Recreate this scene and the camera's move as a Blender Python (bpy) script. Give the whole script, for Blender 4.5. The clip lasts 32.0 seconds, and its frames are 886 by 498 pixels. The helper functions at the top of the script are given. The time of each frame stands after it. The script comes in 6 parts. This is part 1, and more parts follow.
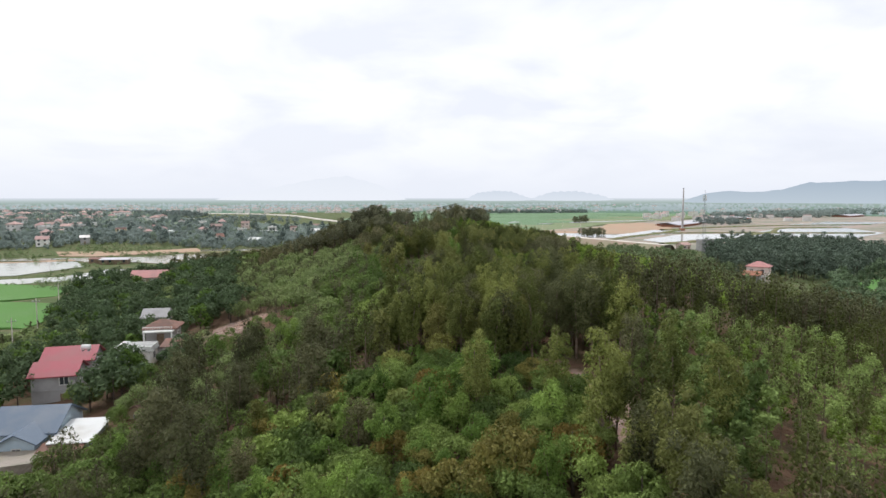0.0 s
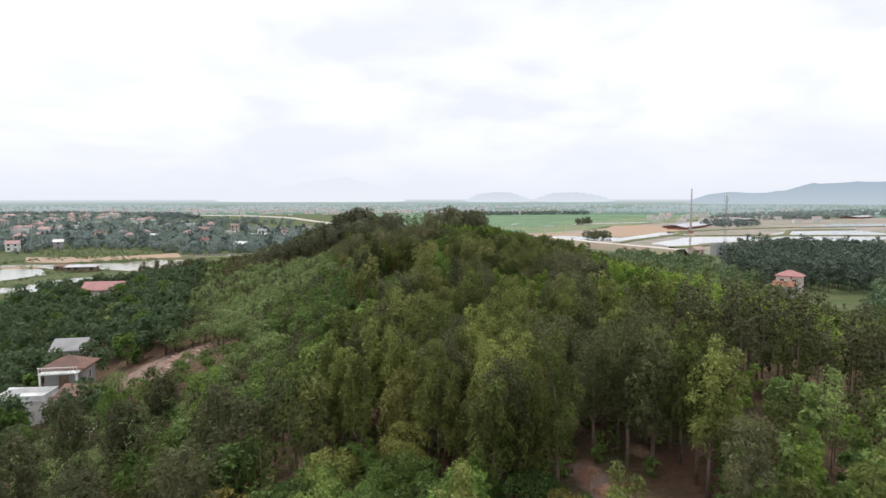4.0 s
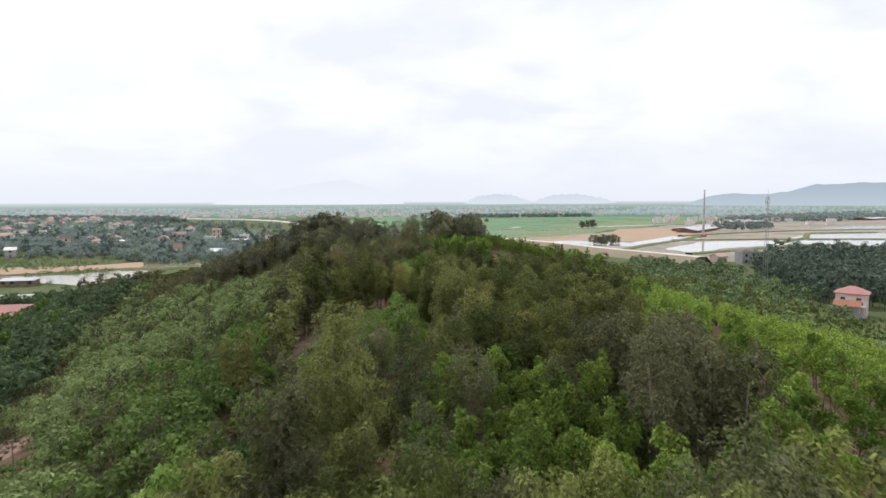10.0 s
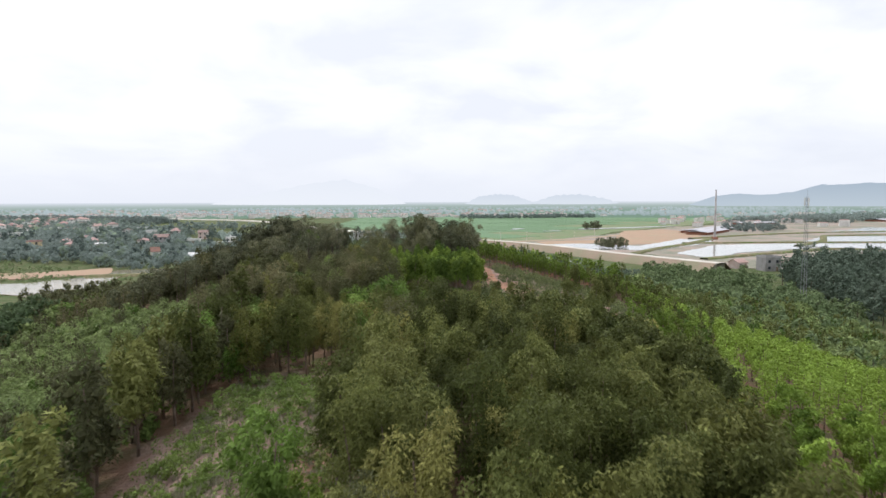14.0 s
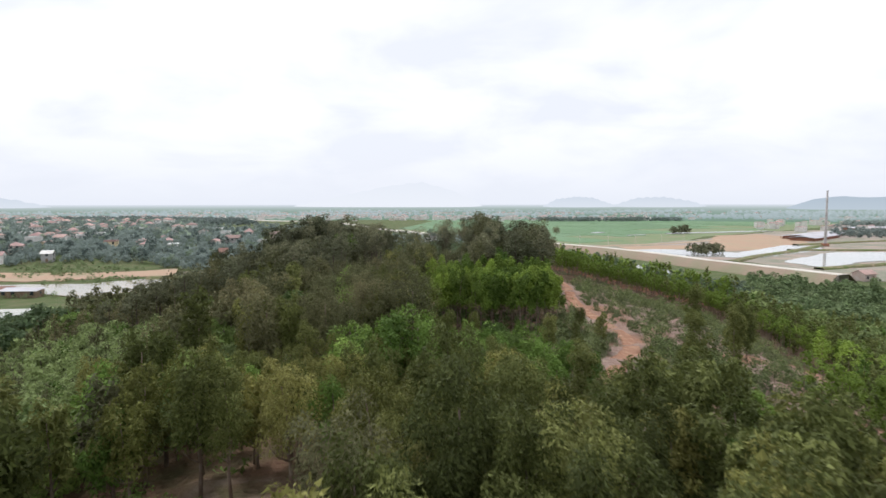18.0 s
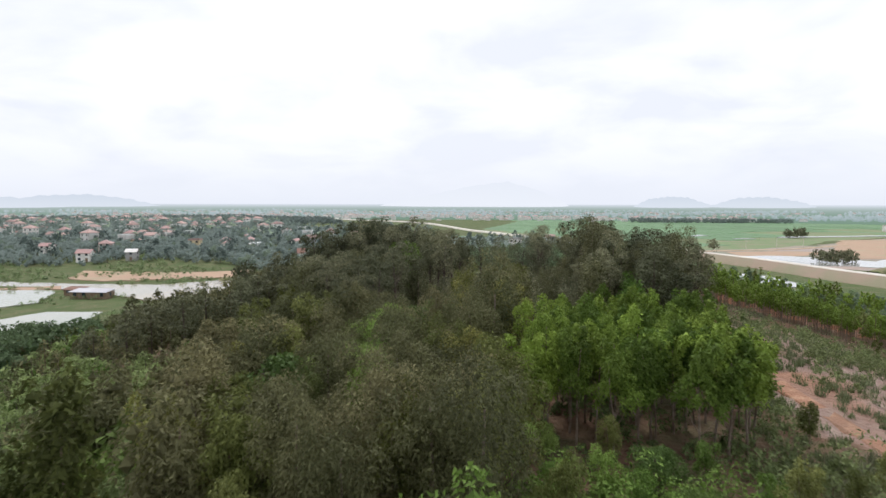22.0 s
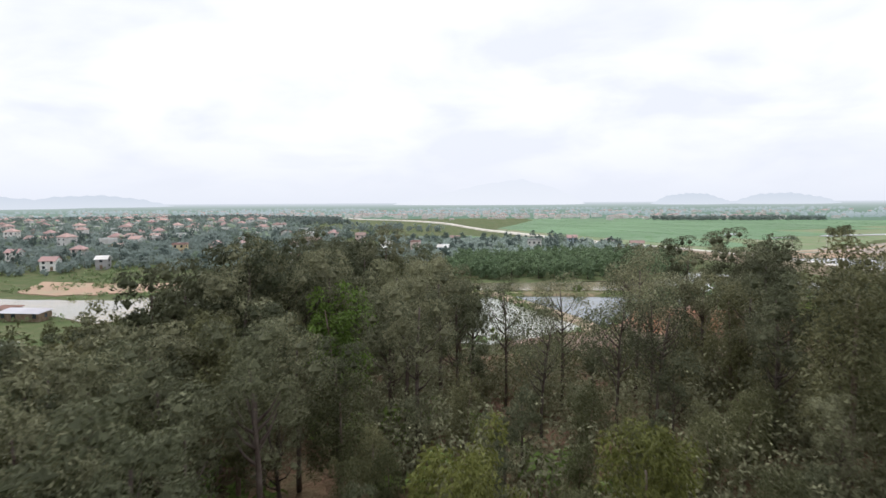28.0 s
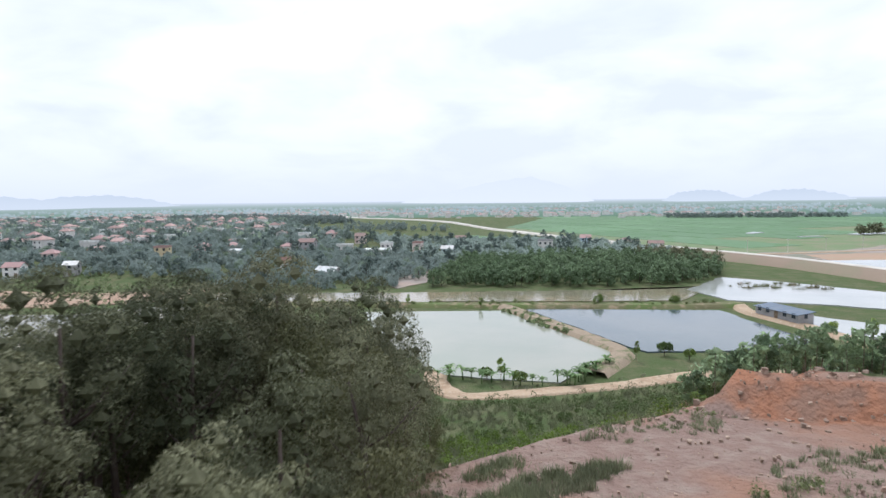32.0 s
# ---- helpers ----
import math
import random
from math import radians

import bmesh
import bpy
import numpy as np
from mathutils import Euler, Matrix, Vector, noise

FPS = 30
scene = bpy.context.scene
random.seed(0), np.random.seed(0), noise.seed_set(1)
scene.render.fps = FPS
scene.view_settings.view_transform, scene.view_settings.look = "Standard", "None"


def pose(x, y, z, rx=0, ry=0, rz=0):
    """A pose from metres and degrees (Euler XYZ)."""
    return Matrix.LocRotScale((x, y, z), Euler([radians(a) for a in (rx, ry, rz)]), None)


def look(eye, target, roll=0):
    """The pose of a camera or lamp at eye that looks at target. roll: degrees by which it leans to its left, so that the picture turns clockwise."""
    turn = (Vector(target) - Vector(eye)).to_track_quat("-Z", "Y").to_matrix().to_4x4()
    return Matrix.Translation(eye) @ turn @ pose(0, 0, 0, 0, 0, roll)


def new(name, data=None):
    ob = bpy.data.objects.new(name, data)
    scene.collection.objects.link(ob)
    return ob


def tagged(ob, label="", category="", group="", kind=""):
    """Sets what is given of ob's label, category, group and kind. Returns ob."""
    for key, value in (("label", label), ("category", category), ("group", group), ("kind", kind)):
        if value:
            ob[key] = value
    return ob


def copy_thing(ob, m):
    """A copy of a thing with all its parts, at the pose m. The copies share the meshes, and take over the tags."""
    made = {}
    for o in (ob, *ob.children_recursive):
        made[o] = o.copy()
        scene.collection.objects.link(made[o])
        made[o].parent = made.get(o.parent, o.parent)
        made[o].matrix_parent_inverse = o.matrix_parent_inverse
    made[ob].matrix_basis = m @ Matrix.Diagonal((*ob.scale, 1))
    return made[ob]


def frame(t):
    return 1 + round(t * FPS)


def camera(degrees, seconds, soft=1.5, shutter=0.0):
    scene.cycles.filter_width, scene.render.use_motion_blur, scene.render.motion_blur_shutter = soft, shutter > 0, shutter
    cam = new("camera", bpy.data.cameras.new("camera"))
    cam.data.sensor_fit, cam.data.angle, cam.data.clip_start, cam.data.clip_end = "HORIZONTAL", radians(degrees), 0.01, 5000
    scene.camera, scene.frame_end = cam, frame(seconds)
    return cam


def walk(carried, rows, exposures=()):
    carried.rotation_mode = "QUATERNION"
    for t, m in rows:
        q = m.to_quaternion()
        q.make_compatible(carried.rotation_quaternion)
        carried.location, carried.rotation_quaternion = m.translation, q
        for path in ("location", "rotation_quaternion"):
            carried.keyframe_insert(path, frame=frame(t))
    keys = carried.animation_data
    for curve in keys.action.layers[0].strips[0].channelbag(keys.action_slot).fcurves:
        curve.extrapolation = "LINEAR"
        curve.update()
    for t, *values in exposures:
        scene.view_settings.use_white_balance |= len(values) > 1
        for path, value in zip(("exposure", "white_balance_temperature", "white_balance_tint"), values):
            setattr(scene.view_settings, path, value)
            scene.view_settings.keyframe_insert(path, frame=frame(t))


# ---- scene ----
cam = camera(72.7, 32.0, shutter=0.4)
METRES, EYE, TILT, LEAN, TURN = 220.0, 36.0, -4.9, 0.0, 0.0
ROWS = [
    (0.0, 0.0, 0.0, 0.0, 0.0, 0.0, -0.0),
    (0.5, 0.0013, 0.0144, 0.0014, -0.01, 0.0, 0.02),
    (1.0, 0.0028, 0.0301, 0.0028, -0.02, 0.03, 0.02),
    (1.5, 0.0044, 0.0446, 0.0041, -0.0, 0.04, -0.0),
    (2.0, 0.0061, 0.0605, 0.0055, 0.04, 0.05, 0.02),
    (2.5, 0.0074, 0.0752, 0.007, 0.05, 0.08, 0.06),
    (3.0, 0.0086, 0.0911, 0.0084, 0.08, 0.08, 0.04),
    (3.5, 0.0097, 0.1056, 0.0096, 0.06, 0.1, 0.04),
    (5.5, 0.0143, 0.1629, 0.0139, -0.02, 0.17, 0.09),
    (6.0, 0.0153, 0.178, 0.0151, -0.04, 0.19, 0.09),
    (6.5, 0.0164, 0.192, 0.0162, -0.04, 0.22, 0.08),
    (7.0, 0.0177, 0.2075, 0.0174, -0.02, 0.23, 0.12),
    (7.5, 0.0188, 0.2218, 0.0187, -0.01, 0.24, 0.14),
    (8.0, 0.0201, 0.2372, 0.02, -0.03, 0.27, 0.17),
    (8.5, 0.0214, 0.2516, 0.0212, -0.02, 0.29, 0.15),
    (9.0, 0.0228, 0.2672, 0.0228, -0.01, 0.28, 0.18),
    (9.5, 0.0244, 0.2822, 0.0242, -0.01, 0.31, 0.19),
    (10.0, 0.0264, 0.2986, 0.0257, 0.02, 0.34, 0.22),
    (10.5, 0.0283, 0.3135, 0.0271, 0.05, 0.35, 0.23),
    (11.0, 0.0302, 0.3301, 0.0285, 0.07, 0.35, 0.22),
    (11.5, 0.0321, 0.3454, 0.03, 0.09, 0.36, 0.22),
    (12.0, 0.0343, 0.362, 0.0316, 0.11, 0.37, 0.2),
    (12.5, 0.0364, 0.3776, 0.0331, 0.13, 0.39, 0.18),
    (13.0, 0.0385, 0.3945, 0.0349, 0.14, 0.38, 0.2),
    (13.5, 0.0406, 0.4102, 0.0364, 0.17, 0.37, 0.2),
    (14.0, 0.0427, 0.4272, 0.0381, 0.18, 0.36, 0.17),
    (14.5, 0.0446, 0.4423, 0.0396, 0.24, 0.34, 0.16),
    (16.5, 0.0498, 0.4957, 0.0388, 1.61, 0.59, 0.14),
    (17.0, 0.0506, 0.512, 0.0402, 3.18, 0.6, -0.04),
    (17.5, 0.0507, 0.5269, 0.0415, 5.11, 0.6, -0.31),
    (18.0, 0.0503, 0.5429, 0.0429, 7.42, 0.59, -0.57),
    (18.5, 0.0493, 0.5577, 0.0441, 9.58, 0.58, -0.81),
    (19.0, 0.0476, 0.5734, 0.0455, 11.43, 0.53, -1.03),
    (19.5, 0.0454, 0.5879, 0.0468, 12.99, 0.47, -1.2),
    (20.0, 0.0427, 0.6034, 0.0481, 13.96, 0.47, -1.3),
    (20.5, 0.04, 0.6176, 0.0493, 14.51, 0.45, -1.37),
    (21.0, 0.0369, 0.6328, 0.0505, 14.98, 0.44, -1.36),
    (21.5, 0.0337, 0.6467, 0.0517, 15.23, 0.45, -1.42),
    (22.0, 0.0301, 0.6617, 0.0532, 15.43, 0.42, -1.43),
    (22.5, 0.0268, 0.6758, 0.0545, 15.54, 0.42, -1.43),
    (23.0, 0.0233, 0.6912, 0.0559, 15.67, 0.41, -1.4),
    (23.5, 0.0198, 0.7052, 0.057, 15.79, 0.41, -1.38),
    (24.0, 0.0161, 0.7202, 0.0583, 15.91, 0.41, -1.39),
    (24.5, 0.0127, 0.7336, 0.0594, 16.01, 0.42, -1.39),
    (25.0, 0.0094, 0.7486, 0.0609, 16.04, 0.39, -1.37),
    (25.5, 0.0065, 0.7628, 0.0622, 16.11, 0.37, -1.34),
    (28.0, -0.0128, 0.8518, 0.0695, 16.81, 0.24, -1.09),
    (28.5, -0.0155, 0.8675, 0.071, 16.88, 0.13, -0.98),
    (29.0, -0.0186, 0.8849, 0.0726, 17.02, 0.09, -0.95),
    (29.5, -0.0212, 0.901, 0.074, 17.16, 0.11, -0.91),
    (30.0, -0.0247, 0.919, 0.0755, 17.42, 0.05, -0.87),
    (30.5, -0.0286, 0.9353, 0.0768, 17.51, 0.05, -0.88),
    (31.0, -0.0325, 0.9525, 0.0782, 17.53, 0.06, -0.84),
    (31.5, -0.0363, 0.968, 0.0796, 17.56, 0.05, -0.9),
    (32.0, -0.0402, 0.9843, 0.0809, 17.6, 0.05, -0.87),
]
walk(cam, [(t, pose(0, 0, EYE, TILT, LEAN, TURN) @ pose(METRES * x, METRES * y, METRES * z, 90 + pitch, roll, yaw)) for t, x, y, z, yaw, pitch, roll in ROWS],
     exposures=((0, 0, 6300, 11), (26, 0, 6250, 11.5), (30, 0, 6100, 12), (32, 0, 5820, 11)))

# ---- world, sun, exposure ----
SUN_FROM = Vector((-0.30, 0.62, 1.0)).normalized()
world = bpy.data.worlds.new("overcast_sky")
scene.world = world
world.use_nodes = True
wn, wl = world.node_tree.nodes, world.node_tree.links
wn.clear()


def wnode(kind, **values):
    n = wn.new(kind)
    for key, value in values.items():
        n.inputs[key].default_value = value
    return n


sky = wn.new("ShaderNodeTexSky")
sky.sky_type = "NISHITA"
sky.sun_disc = False
sky.sun_elevation = math.asin(SUN_FROM.z)
sky.sun_rotation = math.atan2(SUN_FROM.x, SUN_FROM.y)
sky.dust_density, sky.air_density = 4.0, 1.0
clear_air = wnode("ShaderNodeBackground", Strength=0.10)
wl.new(sky.outputs[0], clear_air.inputs[0])
coord = wn.new("ShaderNodeTexCoord")
# the cloud deck: a plane seen from below, so clouds shrink towards the horizon
split = wn.new("ShaderNodeSeparateXYZ")
wl.new(coord.outputs["Generated"], split.inputs[0])
lift = wn.new("ShaderNodeMath")
lift.operation = "ADD"
lift.inputs[1].default_value = 0.28
wl.new(split.outputs[2], lift.inputs[0])
deck = wn.new("ShaderNodeVectorMath")
deck.operation = "DIVIDE"
wl.new(coord.outputs["Generated"], deck.inputs[0])
wl.new(lift.outputs[0], deck.inputs[1])
puffs = wnode("ShaderNodeTexNoise", Scale=1.7, Detail=5.0, Roughness=0.5, Distortion=0.3)
wl.new(deck.outputs[0], puffs.inputs["Vector"])
cloud_ramp = wn.new("ShaderNodeValToRGB")
cloud_ramp.color_ramp.elements[0].position, cloud_ramp.color_ramp.elements[1].position = 0.38, 0.58
cloud_ramp.color_ramp.elements[0].color = (0.61, 0.625, 0.665, 1)
cloud_ramp.color_ramp.elements[1].color = (0.76, 0.76, 0.76, 1)
wl.new(puffs.outputs[0], cloud_ramp.inputs[0])
haze_ramp = wn.new("ShaderNodeValToRGB")
haze_ramp.color_ramp.elements[0].position, haze_ramp.color_ramp.elements[1].position = 0.0, 0.16
haze_ramp.color_ramp.elements[0].color = (1, 1, 1, 1)
haze_ramp.color_ramp.elements[1].color = (0, 0, 0, 1)
wl.new(split.outputs[2], haze_ramp.inputs[0])
haze_mix = wn.new("ShaderNodeMix")
haze_mix.data_type = "RGBA"
haze_mix.inputs["B"].default_value = (0.60, 0.62, 0.66, 1)
wl.new(haze_ramp.outputs[0], haze_mix.inputs["Factor"])
wl.new(cloud_ramp.outputs[0], haze_mix.inputs["A"])
cloud_cover = wnode("ShaderNodeBackground", Strength=1.5)
wl.new(haze_mix.outputs["Result"], cloud_cover.inputs[0])
cover = wnode("ShaderNodeMixShader", Fac=0.93)
wl.new(clear_air.outputs[0], cover.inputs[1])
wl.new(cloud_cover.outputs[0], cover.inputs[2])
world_out = wn.new("ShaderNodeOutputWorld")
wl.new(cover.outputs[0], world_out.inputs[0])

sun = new("sun", bpy.data.lights.new("sun", "SUN"))
sun.data.energy, sun.data.angle, sun.data.color = 2.1, radians(10), (1.0, 0.965, 0.91)
sun.matrix_world = look(SUN_FROM * 400, (0, 0, 0))


# ---- materials ----
def material(name, base, rough=0.85, vary=(), bump=0.0, bump_scale=20.0, island=0.0, obj=0.0, metal=0.0, spec=0.3, translucent=0.0, glow=0.0):
    """A node material: base colour, patches of other colours by noise (colour, scale, low, high), relief, and a spread per island or object."""
    m = bpy.data.materials.new(name)
    m.use_nodes = True
    nodes, links = m.node_tree.nodes, m.node_tree.links
    b = nodes["Principled BSDF"]
    b.inputs["Roughness"].default_value, b.inputs["Metallic"].default_value = rough, metal
    b.inputs["Specular IOR Level"].default_value = spec
    geo = nodes.new("ShaderNodeNewGeometry")
    rgb = nodes.new("ShaderNodeRGB")
    rgb.outputs[0].default_value = (*base, 1)
    out = rgb.outputs[0]
    for colour, scale, low, high in vary:
        n = nodes.new("ShaderNodeTexNoise")
        n.inputs["Scale"].default_value, n.inputs["Detail"].default_value = scale, 4
        links.new(geo.outputs["Position"], n.inputs["Vector"])
        r = nodes.new("ShaderNodeMapRange")
        r.inputs["From Min"].default_value, r.inputs["From Max"].default_value = low, high
        links.new(n.outputs[0], r.inputs["Value"])
        mix = nodes.new("ShaderNodeMix")
        mix.data_type = "RGBA"
        links.new(r.outputs[0], mix.inputs["Factor"])
        links.new(out, mix.inputs["A"])
        mix.inputs["B"].default_value = (*colour, 1)
        out = mix.outputs["Result"]
    spread = []
    if island:
        spread.append((geo.outputs["Random Per Island"], island))
    if obj:
        info = nodes.new("ShaderNodeObjectInfo")
        spread.append((info.outputs["Random"], obj))
    for socket, amount in spread:
        r = nodes.new("ShaderNodeMapRange")
        r.inputs["To Min"].default_value, r.inputs["To Max"].default_value = 1 - amount, 1 + amount
        links.new(socket, r.inputs["Value"])
        h = nodes.new("ShaderNodeHueSaturation")
        links.new(r.outputs[0], h.inputs["Value"])
        links.new(out, h.inputs["Color"])
        out = h.outputs[0]
    links.new(out, b.inputs["Base Color"])
    if glow:
        links.new(out, b.inputs["Emission Color"])
        b.inputs["Emission Strength"].default_value = glow
    if bump:
        n = nodes.new("ShaderNodeTexNoise")
        n.inputs["Scale"].default_value, n.inputs["Detail"].default_value = bump_scale, 6
        links.new(geo.outputs["Position"], n.inputs["Vector"])
        u = nodes.new("ShaderNodeBump")
        u.inputs["Strength"].default_value, u.inputs["Distance"].default_value = bump, 1.0 / bump_scale
        links.new(n.outputs[0], u.inputs["Height"])
        links.new(u.outputs[0], b.inputs["Normal"])
    if translucent:
        tr = nodes.new("ShaderNodeBsdfTranslucent")
        links.new(out, tr.inputs["Color"])
        mx = nodes.new("ShaderNodeMixShader")
        mx.inputs[0].default_value = translucent
        links.new(b.outputs[0], mx.inputs[1])
        links.new(tr.outputs[0], mx.inputs[2])
        links.new(mx.outputs[0], nodes["Material Output"].inputs[0])
    return m


def leaf_material(name, base, other, obj=0.34, island=0.3, translucent=0.24, mid=0.5, patches=0.55):
    """Leaves: one colour shades into the other from tree to tree and over patches, and each leaf differs a little."""
    m = bpy.data.materials.new(name)
    m.use_nodes = True
    nodes, links = m.node_tree.nodes, m.node_tree.links
    b = nodes["Principled BSDF"]
    b.inputs["Roughness"].default_value, b.inputs["Specular IOR Level"].default_value = 0.68, 0.16
    geo, info = nodes.new("ShaderNodeNewGeometry"), nodes.new("ShaderNodeObjectInfo")
    n = nodes.new("ShaderNodeTexNoise")
    n.inputs["Scale"].default_value, n.inputs["Detail"].default_value = 0.09, 3
    links.new(geo.outputs["Position"], n.inputs["Vector"])
    total = nodes.new("ShaderNodeMath")
    total.operation = "ADD"
    links.new(n.outputs[0], total.inputs[0])
    links.new(info.outputs["Random"], total.inputs[1])
    r = nodes.new("ShaderNodeMapRange")
    r.inputs["From Min"].default_value, r.inputs["From Max"].default_value = mid - 0.1, mid + 0.9
    links.new(total.outputs[0], r.inputs["Value"])
    mix = nodes.new("ShaderNodeMix")
    mix.data_type = "RGBA"
    links.new(r.outputs[0], mix.inputs["Factor"])
    mix.inputs["A"].default_value, mix.inputs["B"].default_value = (*base, 1), (*other, 1)
    out = mix.outputs["Result"]
    n = nodes.new("ShaderNodeTexNoise")
    n.inputs["Scale"].default_value, n.inputs["Detail"].default_value = 0.3, 1
    links.new(geo.outputs["Position"], n.inputs["Vector"])
    for socket, amount in ((geo.outputs["Random Per Island"], island), (info.outputs["Random"], obj), (n.outputs[0], patches)):
        r = nodes.new("ShaderNodeMapRange")
        r.inputs["To Min"].default_value, r.inputs["To Max"].default_value = 1 - amount, 1 + amount
        links.new(socket, r.inputs["Value"])
        h = nodes.new("ShaderNodeHueSaturation")
        links.new(r.outputs[0], h.inputs["Value"])
        links.new(out, h.inputs["Color"])
        out = h.outputs[0]
    links.new(out, b.inputs["Base Color"])
    tr = nodes.new("ShaderNodeBsdfTranslucent")
    links.new(out, tr.inputs["Color"])
    mx = nodes.new("ShaderNodeMixShader")
    mx.inputs[0].default_value = translucent
    links.new(b.outputs[0], mx.inputs[1])
    links.new(tr.outputs[0], mx.inputs[2])
    links.new(mx.outputs[0], nodes["Material Output"].inputs[0])
    return m


M_ACACIA = leaf_material("acacia_leaves", (0.113, 0.139, 0.037), (0.171, 0.181, 0.057))
M_TALL = leaf_material("tall_acacia_leaves", (0.124, 0.155, 0.040), (0.189, 0.207, 0.058))
M_GREY = leaf_material("grey_green_acacia_leaves", (0.112, 0.129, 0.050), (0.151, 0.160, 0.071), obj=0.22)
M_DULL = leaf_material("dull_acacia_leaves", (0.096, 0.105, 0.046), (0.134, 0.132, 0.065), obj=0.24)
M_BROWN = leaf_material("brownish_acacia_leaves", (0.120, 0.131, 0.055), (0.172, 0.159, 0.078), obj=0.28)
M_DEEP = leaf_material("deep_green_acacia_leaves", (0.101, 0.124, 0.037), (0.149, 0.164, 0.050))
M_YOUNG = leaf_material("young_acacia_leaves", (0.112, 0.184, 0.032), (0.176, 0.240, 0.042))
M_PLANTED = leaf_material("plantation_leaves", (0.128, 0.218, 0.034), (0.196, 0.276, 0.048), patches=0.35)
M_BLUE = leaf_material("bluish_sapling_leaves", (0.142, 0.222, 0.064), (0.200, 0.262, 0.080))
M_LYCHEE = leaf_material("lychee_leaves", (0.106, 0.176, 0.047), (0.190, 0.250, 0.064))
M_RUST = leaf_material("rust_new_leaves", (0.299, 0.203, 0.054), (0.164, 0.209, 0.059))
M_LIME = leaf_material("lime_leaves", (0.123, 0.220, 0.040), (0.180, 0.258, 0.059))
M_PEAK = leaf_material("dark_crown_leaves", (0.109, 0.124, 0.067), (0.158, 0.158, 0.092), translucent=0.18)
# distance haze is painted into these three leaf colours: paled and blued
M_FAR = leaf_material("hazed_village_leaves", (0.265, 0.325, 0.305), (0.320, 0.375, 0.340), island=0.08, translucent=0.5, patches=0.25)
M_FARDARK = leaf_material("hazed_dark_village_leaves", (0.180, 0.235, 0.215), (0.230, 0.280, 0.240), island=0.08, translucent=0.4, patches=0.25)
M_FARLIGHT = leaf_material("hazed_light_village_leaves", (0.255, 0.330, 0.250), (0.310, 0.375, 0.275), island=0.08, translucent=0.5, patches=0.25)
# grove green lightened in its base colour to stand in for haze
M_GROVE = leaf_material("hazed_grove_leaves", (0.165, 0.240, 0.130), (0.225, 0.295, 0.160))
M_DIKE = material("eroded_dike_earth", (0.33, 0.26, 0.185), 0.95, [((0.15, 0.17, 0.07), 0.35, 0.5, 0.66), ((0.40, 0.31, 0.22), 1.5, 0.5, 0.7)], 0.8, 4)
# wood leaves greyed and lightened, the valley haze put into the colour
M_DARKWOOD = leaf_material("hazed_dark_wood_leaves", (0.140, 0.190, 0.142), (0.190, 0.235, 0.165), patches=0.4)
M_GOLD = leaf_material("golden_acacia_leaves", (0.165, 0.182, 0.045), (0.215, 0.206, 0.065))
M_ORCHARD = leaf_material("orchard_leaves", (0.122, 0.186, 0.086), (0.196, 0.246, 0.116), patches=0.5)
M_SLOPETREE = leaf_material("slope_tree_leaves", (0.108, 0.168, 0.060), (0.180, 0.226, 0.086))
M_SHRUB = leaf_material("shrub_leaves", (0.118, 0.175, 0.058), (0.176, 0.200, 0.086))
M_GRASS = leaf_material("grass_blades", (0.142, 0.203, 0.069), (0.257, 0.243, 0.171))
M_BANANA = leaf_material("banana_leaves", (0.122, 0.221, 0.070), (0.183, 0.244, 0.118))
M_BARK = material("bark", (0.17, 0.12, 0.09), 0.9, [((0.26, 0.21, 0.17), 1.5, 0.4, 0.7)], 0.5, 14, obj=0.2)
M_BARE_BARK = material("dark_bark", (0.085, 0.062, 0.05), 0.9, [((0.15, 0.12, 0.10), 2.0, 0.4, 0.7)], 0.5, 14, obj=0.2)
# how pale each water looks is set by its base colour, dark to near-white
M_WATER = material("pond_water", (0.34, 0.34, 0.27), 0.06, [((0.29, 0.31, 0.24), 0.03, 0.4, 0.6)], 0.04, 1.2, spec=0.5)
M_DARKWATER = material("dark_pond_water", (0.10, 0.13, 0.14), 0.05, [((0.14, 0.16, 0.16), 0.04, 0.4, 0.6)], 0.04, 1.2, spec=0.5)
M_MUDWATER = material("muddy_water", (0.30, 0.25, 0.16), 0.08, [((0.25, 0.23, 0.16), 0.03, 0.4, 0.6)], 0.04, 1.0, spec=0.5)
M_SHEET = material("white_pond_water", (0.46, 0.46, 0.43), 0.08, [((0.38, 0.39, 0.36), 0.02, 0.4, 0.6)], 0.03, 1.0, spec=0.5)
M_DIRT = material("dirt_road", (0.46, 0.34, 0.23), 0.95, [((0.36, 0.25, 0.16), 0.25, 0.45, 0.65), ((0.52, 0.42, 0.31), 1.6, 0.5, 0.7)], 0.6, 6)
M_REDEARTH = material("red_earth", (0.33, 0.165, 0.10), 0.95, [((0.26, 0.155, 0.105), 0.12, 0.4, 0.62), ((0.45, 0.27, 0.17), 0.9, 0.5, 0.7)], 0.8, 4)
M_ORANGE = material("orange_earth", (0.40, 0.275, 0.195), 0.95, [((0.42, 0.29, 0.20), 0.02, 0.4, 0.6), ((0.36, 0.30, 0.20), 0.06, 0.5, 0.7)], 0.6, 2)
M_PINKLAND = material("cleared_land", (0.34, 0.285, 0.250), 0.95, [((0.22, 0.225, 0.165), 0.014, 0.42, 0.56), ((0.40, 0.30, 0.245), 0.05, 0.5, 0.68), ((0.33, 0.29, 0.25), 0.15, 0.5, 0.7)], 0.5, 1)
